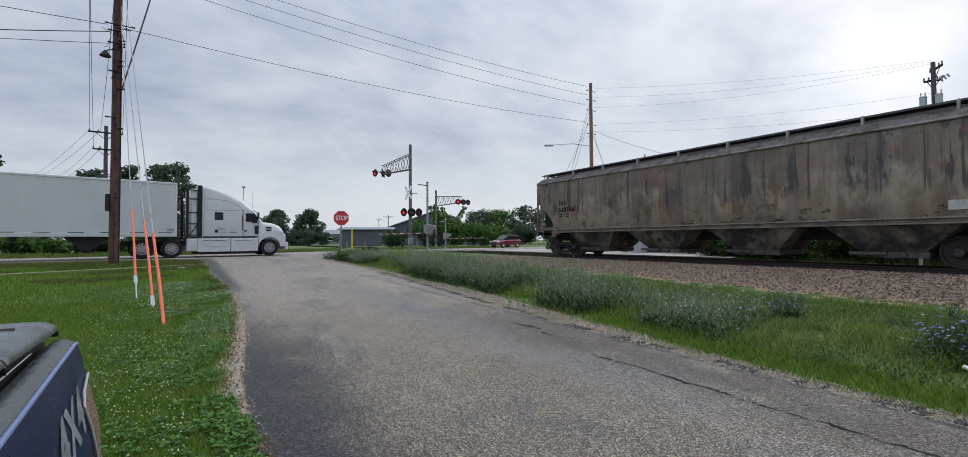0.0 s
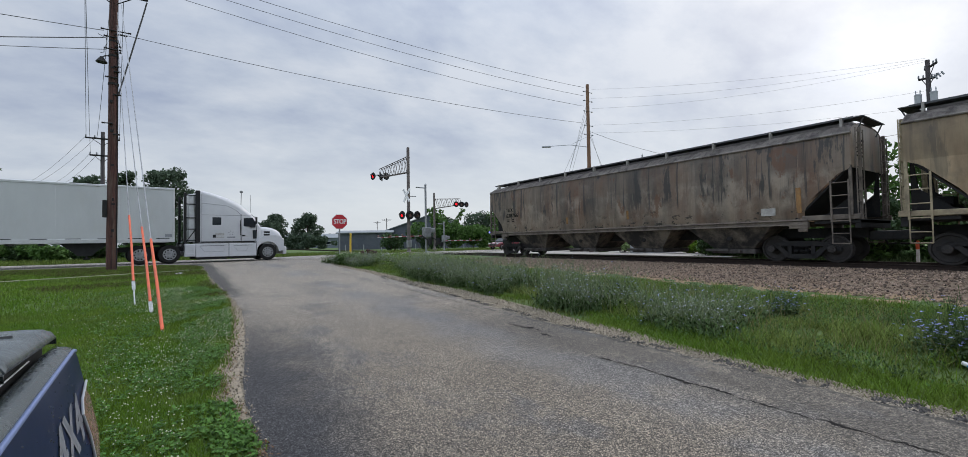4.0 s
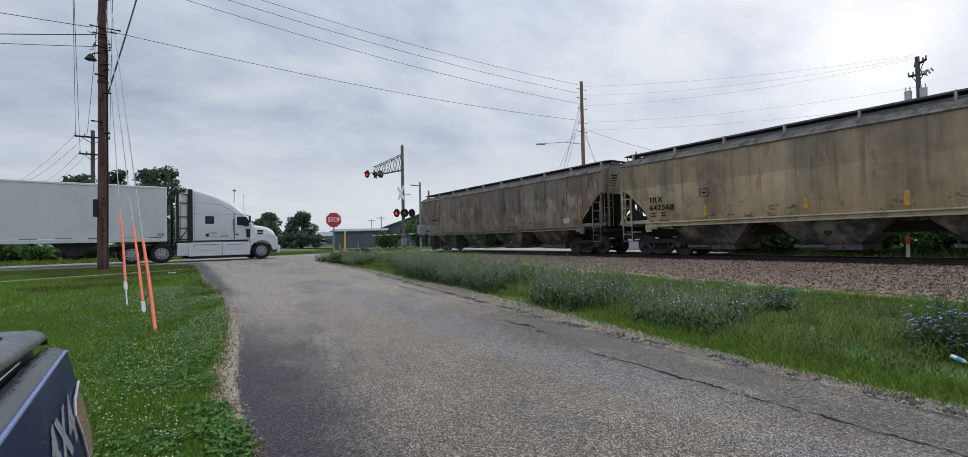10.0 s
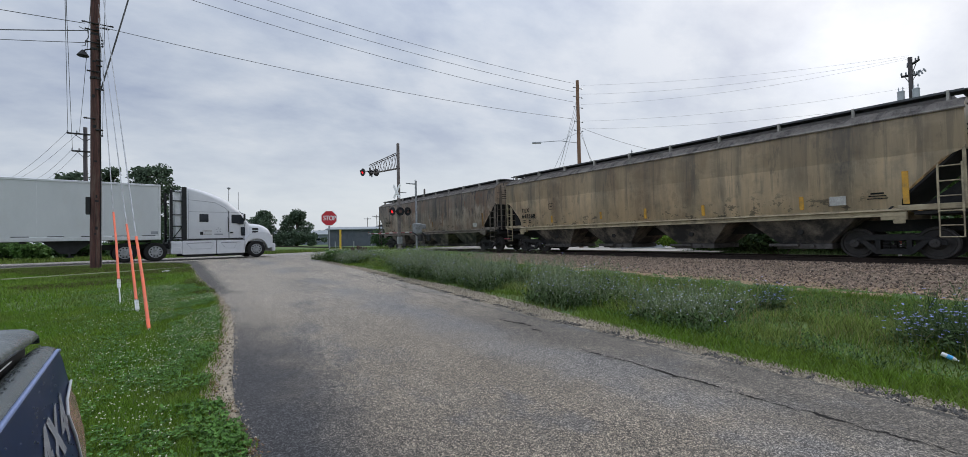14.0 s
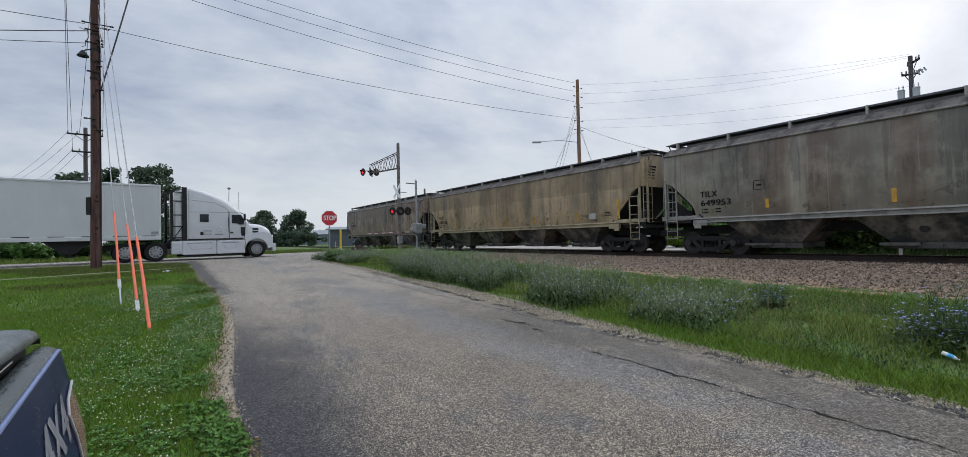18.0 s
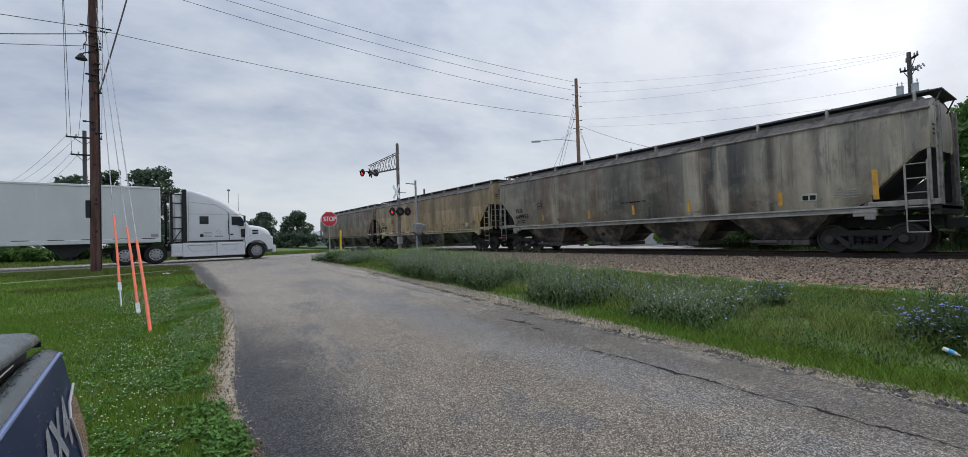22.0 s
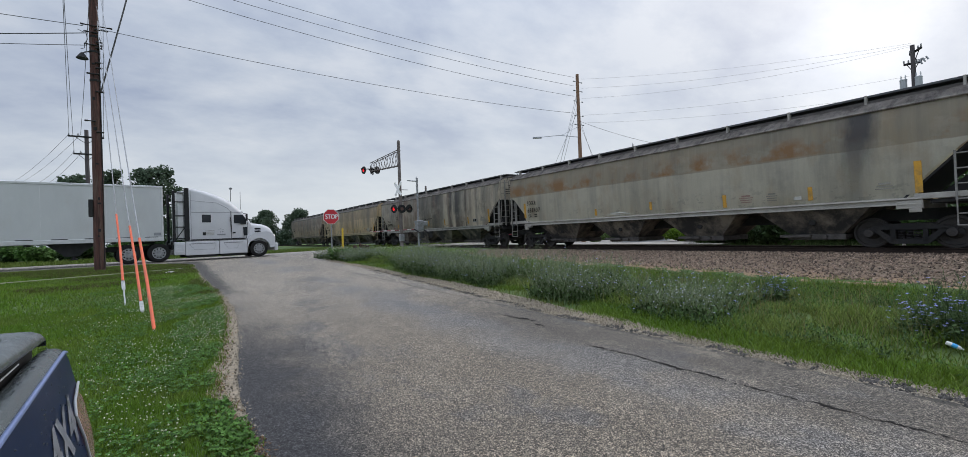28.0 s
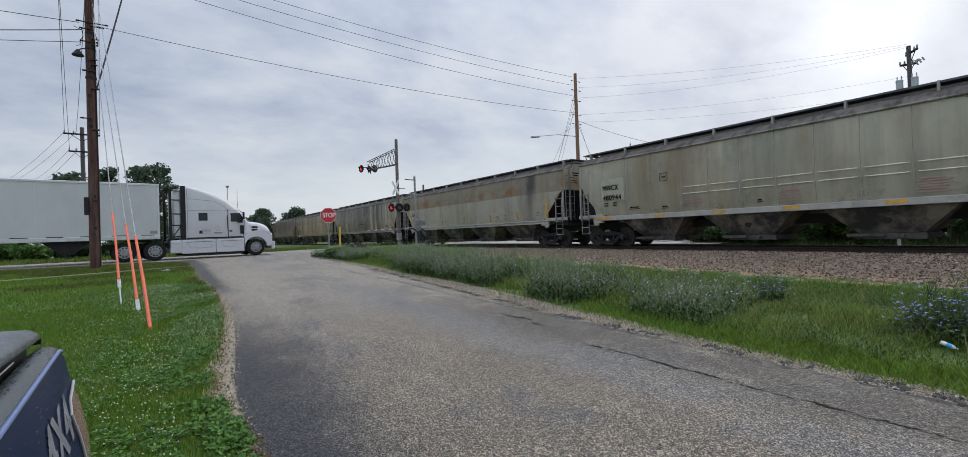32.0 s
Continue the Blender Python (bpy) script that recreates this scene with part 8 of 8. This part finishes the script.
stuff("clover_flowers", *beads(sp, 0.0064), M_CLOVERF, "white clover flower heads in the lawn", "clover")


# the verge between road and track
def verge_pick(x0, x1, y0, y1):
    def pick(n):
        y = y0 + (y1 - y0) * grow.random(n) ** 1.15
        a = np.array([road_right(q) for q in y]) + np.array([gravel_w(q) for q in y]) - 0.02 + 0.08 * grow.normal(0, 1, n)
        f = grow.random(n)
        return a + (x0 + (x1 - x0) * f), y
    return pick


def verge_ok(x, y, z):
    return x < 12.0 + 0.8 * noise.noise((y * 0.5, 2, 0)) and y < 28.4 + 0.13 * x - 0.8 and noise.noise((x * 0.9, y * 0.9, 5)) > -0.45


sp = keep(spots_in(46000, verge_pick(-0.08, 0.95, -0.5, 26)), lambda x, y, z: verge_ok(x, y, z) and (y < 5.6 + 1.2 * noise.noise((x, y, 17)) or noise.noise((x * 1.5, y * 0.8, 19)) > 0.28))
stuff("verge_fringe", *blades(sp, np.array([0.075 + 0.06 * noise.noise((p[0] * 2, p[1] * 1.2, 3)) for p in sp]), 0.010, 0.9), M_BRIGHT, "fresh bright grass along the gravel edge", "grass")
sp = keep(spots_in(130000, verge_pick(0.7, 8.0, -0.5, 28)), lambda x, y, z: verge_ok(x, y, z) and not (6.2 < x < 7.0 and 0.75 < y < 1.2))
tall = np.array([max(0.06, (0.17 + 0.26 *  noise.noise((p[0] * 0.7, p[1] * 0.7, 9))) * (1 - 0.72 * smooth((p[0] - 7.2) / 2.4))) for p in sp])
stuff("verge_grass", *blades(sp, tall, 0.008, 1.0), M_TALL, "rough tall grass between the road and the track", "grass")
sp = keep(spots_in(52000, verge_pick(-0.05, 7.0, -0.5, 28)), lambda x, y, z: x < 12.0 + 0.8 * noise.noise((y * 0.5, 2, 0)) and y < 27.6 + 0.13 * x)
stuff("verge_turf", *blades(sp, 0.085, 0.013, 1.0), M_TURF, "low grass that covers the verge's soil", "grass")
M_DRY = mat("dry_stalk", (0.27, 0.22, 0.11), (0.20, 0.19, 0.08), 2, 0.8, bump=0, island=0.35, spec=0.15)
sp = keep(spots_in(5000, verge_pick(0.9, 5.0, -0.5, 27)), lambda x, y, z: verge_ok(x, y, z) and not (6.2 < x < 7.0 and 0.75 < y < 1.2))
stuff("seed_stalks", *blades(sp, 0.36, 0.005, 0.6), M_DRY, "thin dry seed stalks above the grass", "grass")


sp = keep(spots_in(26000, verge_pick(0.9, 6.6, -0.5, 22)), lambda x, y, z: verge_ok(x, y, z) and noise.noise((x * 0.8, y * 0.8, 31)) > 0.12 and not (6.2 < x < 7.0 and 0.75 < y < 1.2))
stuff("verge_tufts", *blades(sp, 0.22, 0.012, 0.9), M_BRIGHT, "fresh green tufts among the rough grass", "grass")
sp = keep(spots_in(34000, verge_pick(0.5, 5.0, -0.5, 22)), lambda x, y, z: verge_ok(x, y, z) and noise.noise((x * 1.1, y * 1.1, 47)) > 0.14 and not (6.2 < x < 7.0 and 0.75 < y < 1.2))
sp[:, 2] += np.array([0.03 + grow.random() * 0.55 * max(0.1, noise.noise((a * 1.1, b * 1.1, 47))) for a, b, _ in sp])
stuff("verge_weeds", *little_leaves(sp, 0.015, 4, 0.9), M_CHICL, "dark leafy weeds among the rough grass", "weeds")


sp = keep(spots_in(34000, verge_pick(0.35, 6.0, -0.5, 18)), lambda x, y, z: verge_ok(x, y, z) and noise.noise((x * 1.3, y * 1.3, 53)) > 0.02)
sp[:, 2] += np.array([0.02 + grow.random() * (0.10 + 0.45 * max(0.0, noise.noise((a * 1.3, b * 1.3, 53)))) for a, b, _ in sp])
stuff("leafy_weeds", *little_leaves(sp, 0.014, 4, 0.9), M_LEAFB, "small leafy green weeds in clumps over the verge", "weeds")


def chicory(centres, stems, height):
    """Wiry branching stems with leaves low down and flowers along them."""
    lines, flowers, leaves = [], [], []
    for cx, cy, hh in centres:
        cz = ground_z(cx, cy)
        for _ in range(stems):
            p = np.array((cx + grow.normal(0, 0.09), cy + grow.normal(0, 0.09), cz))
            d = np.array((grow.normal(0, 0.28), grow.normal(0, 0.28), 1.0))
            length = hh * height * grow.uniform(0.55, 1.15)
            for k in range(4):
                d = d + np.array((grow.normal(0, 0.16), grow.normal(0, 0.16), 0))
                e = p + d / np.linalg.norm(d) * length / 4
                lines.append((p, e, 0.012 - 0.002 * k))
                if k < 2:
                    leaves += [p + (e - p) * grow.random() for _ in range(3 - k)]
                if k >= 1:
                    for _ in range(2):
                        b = p + (e - p) * grow.random()
                        tip = b + np.array((grow.normal(0, 0.09), grow.normal(0, 0.09), grow.uniform(0.02, 0.14)))
                        lines.append((b, tip, 0.006))
                        flowers += [b, tip]
                p = e
    a, b, w = np.array([q[0] for q in lines]), np.array([q[1] for q in lines]), np.array([q[2] for q in lines])
    t = grow.uniform(0, 6.28, len(lines))
    s = np.stack([np.cos(t), np.sin(t), 0 * t], 1) * (w / 2)[:, None]
    v = np.stack([a - s, a + s, b + s * 0.7, b - s * 0.7], 1)
    return v.reshape(-1, 3), np.arange(len(lines) * 4).reshape(-1, 4), np.array(flowers), np.array(leaves)


def weed_band(count):
    out = []
    while len(out) < count:
        y = 3.2 + 21.5 * grow.random() ** 0.8
        x = road_right(y) + gravel_w(y) + 0.15 + abs(grow.normal(0, 1.0)) + 1.1 * max(0, 1 - y / 6.5)
        if x < 12 and noise.noise((x * 0.5, y * 0.45, 21)) > -0.18 * min(1, y / 9):
            out.append((x, y, 0.85 + 0.25 * noise.noise((x, y, 2)) - 0.25 * (y < 6) - 0.28 * smooth((y - 14) / 5)))
    return out


v, q, fl, lv = chicory(weed_band(820) + [(7.0 + 0.5 * grow.normal(), 23.6 + 0.8 * grow.normal(), 0.55) for _ in range(60)], 7, 1.0)
stuff("chicory_stems", v, q, M_CHIC, "tangled grey-green chicory stems along the verge", "weeds")
stuff("chicory_leaves", *little_leaves(lv, 0.034, 3, 0.9), M_CHICL, "grey-green chicory leaves low in the verge", "weeds")
pick_f = fl[grow.random(len(fl)) < 0.016]
stuff("chicory_flowers", *little_leaves(pick_f, 0.020, 5), M_CHICF, "small blue chicory flowers over the verge", "flowers")
pick_f = fl[grow.random(len(fl)) < 0.11]
stuff("faded_flowers", *little_leaves(pick_f, 0.014, 4), M_PALEF, "faded pale flower heads over the verge", "flowers")
for x, y, s in ((7.40, 1.05, 0.95), (7.9, 0.72, 1.05), (7.45, 1.35, 0.7), (8.9, 3.6, 0.6), (7.8, 1.0, 1.0)):
    v, q, fl, lv = chicory([(x + grow.normal(0, 0.12), y + grow.normal(0, 0.12), s) for _ in range(8)], 9, 0.8)
    plant = thing("chicory_plant", "bushy chicory plant with many blue flowers at the road's edge", "wild flower", pose(0, 0, 0), "chicory clumps")
    for name, geo, m in (("stem_mass", (v, q), M_CHICL), ("leaf_mass", little_leaves(lv, 0.045, 3), M_CHICL), ("flower_mass", little_leaves(fl[grow.random(len(fl)) < 0.11], 0.018, 6), M_CHICF)):
        me = mesh_np(name, *geo)
        me.materials.append(m)
        part(name, me, m, plant)["kind"] = "stuff"
sp = keep(spots_in(6500, lambda n: (grow.uniform(7.2, 12.4, n), grow.uniform(17.5, 26.5, n))), lambda x, y, z: verge_ok(x, y, z) and x > road_right(y) + 0.7 and noise.noise((x * 0.7, y * 0.5, 61)) > -0.1)
sp[:, 2] += grow.uniform(0.02, 0.42, len(sp))
stuff("ground_cover", *little_leaves(sp, 0.075, 4), M_BRIGHT, "leafy bright green ground cover round the signal", "weeds")
sp = keep(spots_in(1500, lambda n: (6.9 + 0.45 * grow.normal(0, 1, n), 22.9 + 0.6 * grow.normal(0, 1, n))), lambda x, y, z: x > road_right(y) + 0.15)
sp[:, 2] += grow.uniform(0.03, 0.55, len(sp))
stuff("corner_weeds", *little_leaves(sp, 0.07, 4), M_LEAFB, "leafy weeds on the corner below the stop sign", "weeds")
sp = sp[:160] + np.array((0, -0.05, 0.06))
stuff("corner_flowers", *beads(sp, 0.022), M_CLOVERF, "small white flowers among the corner weeds", "flowers")
dock = thing("dock_plant", "reddish-brown dock plant gone to seed beside the stop sign", "weed", pose(8.06, 22.9, ground_z(8.1, 22.9)))
for k in range(20):
    bm = B()
    dx, dy = grow.normal(0, 0.15), grow.normal(0, 0.15)
    lathe(bm, [(0.014, 0), (0.014, 0.25)] + [(0.02 + 0.035 * grow.random(), 0.3 + 0.05 * j) for j in range(18)] + [(0.005, 1.28)], 'z', n=7)
    bm.transform(Matrix.Rotation(dx, 4, 'Y') @ Matrix.Rotation(dy, 4, 'X') @ Matrix.Translation((dx * 1.1, dy, 0)) @ Matrix.Diagonal((1.1, 1.1, 0.56, 1)))
    part("seed_stalk", bm, M_DOCK, dock)


# ---- trees and shrubs ----
def foliage(lumps, count, size):
    """Leaf cards in lumps: (centre, radius) pairs; more near each lump's skin, with gaps."""
    vs = []
    tot = sum(r ** 2 for _, r in lumps)
    for c, r in lumps:
        n = max(20, int(count * r * r / tot))
        d = grow.normal(0, 1, (n, 3))
        d /= np.linalg.norm(d, axis=1)[:, None]
        rad = r * grow.uniform(0.35, 1.08, n) ** 0.6
        p = np.array(c) + d * rad[:, None] * np.array((1, 1, 0.8))
        a, b = grow.normal(0, 1, (n, 3)), grow.normal(0, 1, (n, 3))
        a /= np.linalg.norm(a, axis=1)[:, None]
        b -= a * (a * b).sum(1)[:, None]
        b /= np.linalg.norm(b, axis=1)[:, None]
        s = (size * grow.uniform(0.5, 1.3, n))[:, None]
        vs.append(np.stack([p - a * s, p - b * s * 0.55, p + a * s, p + b * s * 0.55], 1).reshape(-1, 3))
    v = np.concatenate(vs)
    return v, np.arange(len(v)).reshape(-1, 4)


def tree(label, x, y, z, height, spread, trunk=0.28, count=3200, leaf=0.26, material=None, low=0.3, group="trees in the distance"):
    t = thing("tree", label, "tree", pose(x, y, z), group)
    lumps = []
    for k in range(56):
        a, f = grow.uniform(0, 6.28), grow.uniform(0, 1) ** 0.85
        zz = height * (low + (0.93 - low) * f)
        reach = spread * (0.30 + 0.70 * math.sin(math.pi * min(1, 0.2 + 0.75 * f))) * grow.uniform(0.2, 0.95)
        lumps.append(((reach * math.cos(a), reach * math.sin(a), zz), spread * grow.uniform(0.18, 0.36)))
    bm = B()
    tube(bm, [(0.04 * noise.noise((x, k, 0)) * k, 0.04 * noise.noise((y, k, 4)) * k, -0.2 + height * 0.72 * k / 6) for k in range(7)], trunk, 10, trunk * 0.3)
    part("trunk", bm, M_BARK, t)
    for c, r in lumps[:9]:
        bm = B()
        c = Vector(c)
        tube(bm, [(0, 0, c.z * 0.55), c * 0.5 + Vector((0, 0, c.z * 0.3)), c], trunk * 0.35, 6, trunk * 0.06)
        part("limb", bm, M_BARK, t)
    me = mesh_np("crown", *foliage(lumps, count, leaf))
    me.materials.append(material or M_LEAF)
    part("crown", me, None, t)
    return t


def shrub(label, x, y, z, height, spread, count=1500, leaf=0.16, material=None, group="shrubs", sprigs=0):
    t = thing("shrub", label, "shrub", pose(x, y, z), group)
    lumps = [((grow.normal(0, spread * 0.45), grow.normal(0, spread * 0.45), height * grow.uniform(0.2, 0.75)), min(spread, height) * grow.uniform(0.25, 0.42)) for _ in range(10)]
    for k in range(sprigs):
        a = grow.uniform(0, 6.28)
        for j in range(4):
            lumps.append(((spread * 0.5 * math.cos(a) * (1 + 0.2 * j), spread * 0.5 * math.sin(a) * (1 + 0.2 * j), height * (0.7 + 0.1 * j)), spread * 0.12))
    for k in range(5):
        bm = B()
        c = Vector(lumps[k][0])
        tube(bm, [(c.x * 0.15, c.y * 0.15, -0.1), c * 0.55, c], 0.05, 5, 0.015)
        part("stem", bm, M_BARK, t)
    me = mesh_np("foliage", *foliage(lumps, count, leaf))
    me.materials.append(material or M_LEAFB)
    part("foliage", me, None, t)
    return t


tree("broad dark green tree rising behind the trailer", -1.9, 67.6, 0.5, 11.3, 3.3, 0.4, 7000, 0.22, M_HAZELEAF, low=0.2)
tree("leafy tree rising behind the trailer", -6.0, 72.7, 0.5, 11.2, 2.2, 0.35, 3000, 0.22, M_HAZELEAF)
tree("rounded tree rising behind the trailer", -10.8, 78.0, 0.5, 11.1, 3.0, 0.35, 3600, 0.26, M_HAZELEAF)
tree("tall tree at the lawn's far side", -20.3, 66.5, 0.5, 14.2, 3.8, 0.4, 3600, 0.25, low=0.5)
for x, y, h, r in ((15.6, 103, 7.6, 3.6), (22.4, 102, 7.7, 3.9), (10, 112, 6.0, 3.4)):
    tree("dark green tree beyond the crossroad", x, y, 0.5, h, r, 0.3, 7500, 0.24, M_HAZELEAF, low=0.08)
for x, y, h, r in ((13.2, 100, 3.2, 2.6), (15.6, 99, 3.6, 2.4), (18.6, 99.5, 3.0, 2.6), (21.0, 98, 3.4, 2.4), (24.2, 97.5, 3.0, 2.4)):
    shrub("dark bush at the foot of the far trees", x, y, 0.5, h, r, 1500, 0.24, M_HAZELEAF, "bushes beyond the crossroad")
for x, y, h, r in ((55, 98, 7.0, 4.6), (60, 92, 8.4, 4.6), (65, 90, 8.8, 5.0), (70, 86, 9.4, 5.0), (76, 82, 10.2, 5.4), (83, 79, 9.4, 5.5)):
    tree("tree in the green belt beyond the track", x, y, 0.5, h, r, 0.35, 3000, 0.33, M_LEAFB if x in (65, 76) else M_HAZELEAF, low=0.08)
for x, y, h, r in ((39.8, 11.3, 8.2, 3.2), (44.5, 8.2, 8.6, 3.4), (48, 3.5, 8.8, 3.6), (43, 14.5, 6.6, 3.0), (52, -1, 9, 3.8), (34.5, 3.6, 7.6, 2.9), (33.6, 0.2, 7.0, 2.6), (36.5, -2.5, 8.0, 3.0)):
    tree("dense green tree close behind the track", x, y, 0.5, h, r, 0.3, 4200, 0.22, M_LEAFB, low=0.1, group="trees behind the track")
for k in range(9):
    tree("tree in the belt far behind the train", 46 + 3.6 * k + grow.normal(0, 1), 16 + 4.2 * k + grow.normal(0, 1.5), 0.5, grow.uniform(5.2, 7.0), 3.8, 0.28, 2000, 0.34, M_LEAFB if k % 2 else M_HAZELEAF, low=0.05)
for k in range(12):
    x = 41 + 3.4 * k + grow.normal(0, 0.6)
    shrub("leafy bush in the green belt beyond the track", x, 84 - 0.62 * (x - 41) + grow.normal(0, 1.5), 0.5, grow.uniform(3.6, 5.4), 3.4, 1700, 0.26, M_LEAFB if k % 3 == 1 else M_HAZELEAF, "bushes beyond the crossroad")
shrub("tall leafy shrub with upright sprigs beside the crossing", 29.4, 52.6, 0.5, 5.4, 3.0, 3600, 0.22, sprigs=5)
shrub("dark leafy shrub beside the crossing gate", 26.6, 54, 0.5, 3.4, 2.6, 2200, 0.2, M_LEAF)
shrub("leafy shrub beside the crossing gate", 33.2, 52, 0.5, 4.4, 2.6, 2600, 0.22)
shrub("leafy shrub beyond the crossing", 37.0, 52, 0.5, 3.4, 2.4, 1800, 0.22)
shrub("low dark bush by the shed", 23.2, 56, 0.5, 2.4, 2.0, 1400, 0.18, M_LEAF)
for k in range(20):
    shrub("low green bush along the far side of the track", 23.6 + 1.1 * (k % 3) + grow.normal(0, 0.3), -5 + 0.92 * k, 0.4, grow.uniform(2.4, 3.2) if k < 14 else grow.uniform(1.3, 1.8), 1.6, 2600, 0.12, M_LEAFB if k % 3 == 1 else M_LEAF, "bushes behind the track")
shrub("rounded fresh green bush at the edge of the lot", 26.0, 15.5, 0.55, 1.1, 1.2, 2600, 0.10, M_BRIGHT, "bushes behind the track")
shrub("low fresh green bush at the edge of the lot", 26.0, 13.9, 0.55, 1.0, 1.1, 2400, 0.10, M_BRIGHT, "bushes behind the track")
shrub("fresh green bush beside the dark bushes of the track", 26.0, 11.7, 0.55, 1.1, 1.1, 2400, 0.10, M_BRIGHT, "bushes behind the track")
for x, y, r in ((26.4, 26.2, 0.75), (26.0, 22.4, 0.8), (26.0, 20.7, 0.9)):
    shrub("pale green rounded bush beside the gravel lot", x, y, 0.55, 0.85, r, 1800, 0.10, M_PALELEAF, "bushes behind the track")
cabinet = thing("utility_cabinet", "low pale grey utility cabinet at the edge of the lot", "utility cabinet", pose(27.0, 18.3, 0.5, 0, 0, 20))
bm = B()
rbox(bm, (0, 0, 0.06), (0.9, 2.3, 0.12), 0.02)
part("plinth", bm, M_GREYSTEEL, cabinet)
bm = B()
prism(bm, [(-1.05, 0.12), (1.05, 0.12), (1.05, 0.78), (0.95, 0.84), (-0.55, 0.84), (-1.05, 0.52)], 0.8, lambda u, v, w: (-0.4 + w, -u, v))
part("housing", bm, M_CAN, cabinet, "pale grey sloping housing")
for x, y in ((30.5, 25.2), (28.6, 31.0)):
    shrub("low green bush at the lot's edge", x, y, 0.5, 1.25, 1.1, 1200, 0.12, group="bushes behind the track")
for k in range(13):
    x = -24 + 2.3 * k
    shrub("low hedge bush behind the crossroad", x + grow.normal(0, 0.3), 45.5 + 0.13 * x + grow.normal(0, 0.6), 0.5, grow.uniform(1.2, 2.0), 1.8, 2200, 0.16, M_LEAFB if k % 2 else M_LEAF, "hedge behind the crossroad")


def woods_pick(n):
    a = radians(-25) + radians(120) * grow.random(n)
    r = 190 + 90 * grow.random(n)
    return r * np.sin(a), r * np.cos(a)


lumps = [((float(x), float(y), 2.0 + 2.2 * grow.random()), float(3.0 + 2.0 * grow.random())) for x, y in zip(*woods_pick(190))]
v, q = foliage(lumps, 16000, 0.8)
stuff("distant_woods", v, q, M_HAZELEAF, "low dark line of woods along the horizon", "woods")
sp = spots_in(26000, lambda n: (grow.uniform(-26, 34, n), grow.uniform(37.4, 46, n) + 0.0))
sp[:, 1] += 0.13 * sp[:, 0]
stuff("far_verge_grass", *blades(sp, 0.28, 0.03, 0.7), M_TURF, "rough grass on the crossroad's far side", "grass")
sp = spots_in(16000, lambda n: (grow.uniform(21.6, 31, n), grow.uniform(-4, 13, n)))
stuff("trackside_grass", *blades(sp, 0.30, 0.02, 0.7), M_CHICL, "rough grass on the track's far side", "grass")

# ---- litter ----
bottle = thing("plastic_bottle", "crushed pale plastic bottle with a blue label in the grass", "litter", pose(6.86, 1.03, ground_z(6.86, 1.0) + 0.09, 0, 25, -75) @ Matrix.Scale(0.52, 4))
bm = B()
lathe(bm, [(0.005, -0.13), (0.04, -0.125), (0.045, -0.05), (0.04, 0.0), (0.045, 0.05), (0.03, 0.10), (0.014, 0.12), (0.014, 0.15), (0.004, 0.152)], 'x', n=14)
part("body", bm, M_SIGNW, bottle, "pale plastic")
bm = B()
lathe(bm, [(0.046, -0.045), (0.047, 0.0), (0.047, 0.045), (0.03, 0.046)], 'x', n=14)
part("wrapper", bm, mat("blue_label", (0.05, 0.35, 0.7), (0.08, 0.42, 0.75), 20, 0.4, bump=0), bottle, "blue label")
paper = thing("paper_scrap", "crumpled white paper scrap on the lawn", "litter", pose(-0.15, 20.8, ground_z(0, 20.8) + 0.05))
bm = B()
bmesh.ops.create_grid(bm, x_segments=6, y_segments=6, size=0.14)
for v in bm.verts:
    v.co.z = 0.06 * noise.noise(v.co * 14)
bmesh.ops.solidify(bm, geom=bm.faces[:], thickness=0.004)
part("sheet", bm, M_SIGNW, paper)


# ---- what moves: the train rolls past and slowly gathers speed ----
def train_y(t):
    """Where the middle of the leading car is along the track."""
    u = t / 32.0
    return 9.918 + u * (31.839 + u * (33.690 + u * (36.582 + u * (-35.763 + u * 11.418))))


def motions():
    ticks = [0.5 * k for k in range(65)]
    for k, car in enumerate(CARS):
        walk(car, [(t, pose(TRACK_X, train_y(t) - PITCH * k, RAIL_Z)) for t in ticks])
    turns = [0.2 * k for k in range(80)] + [16.0 + 0.1 * k for k in range(161)]
    for wheel, e in WHEELS:
        walk(wheel, [(t, pose(0, e, 0.457, -math.degrees((train_y(t) - 9.918) / 0.457) % 360)) for t in turns])


motions()
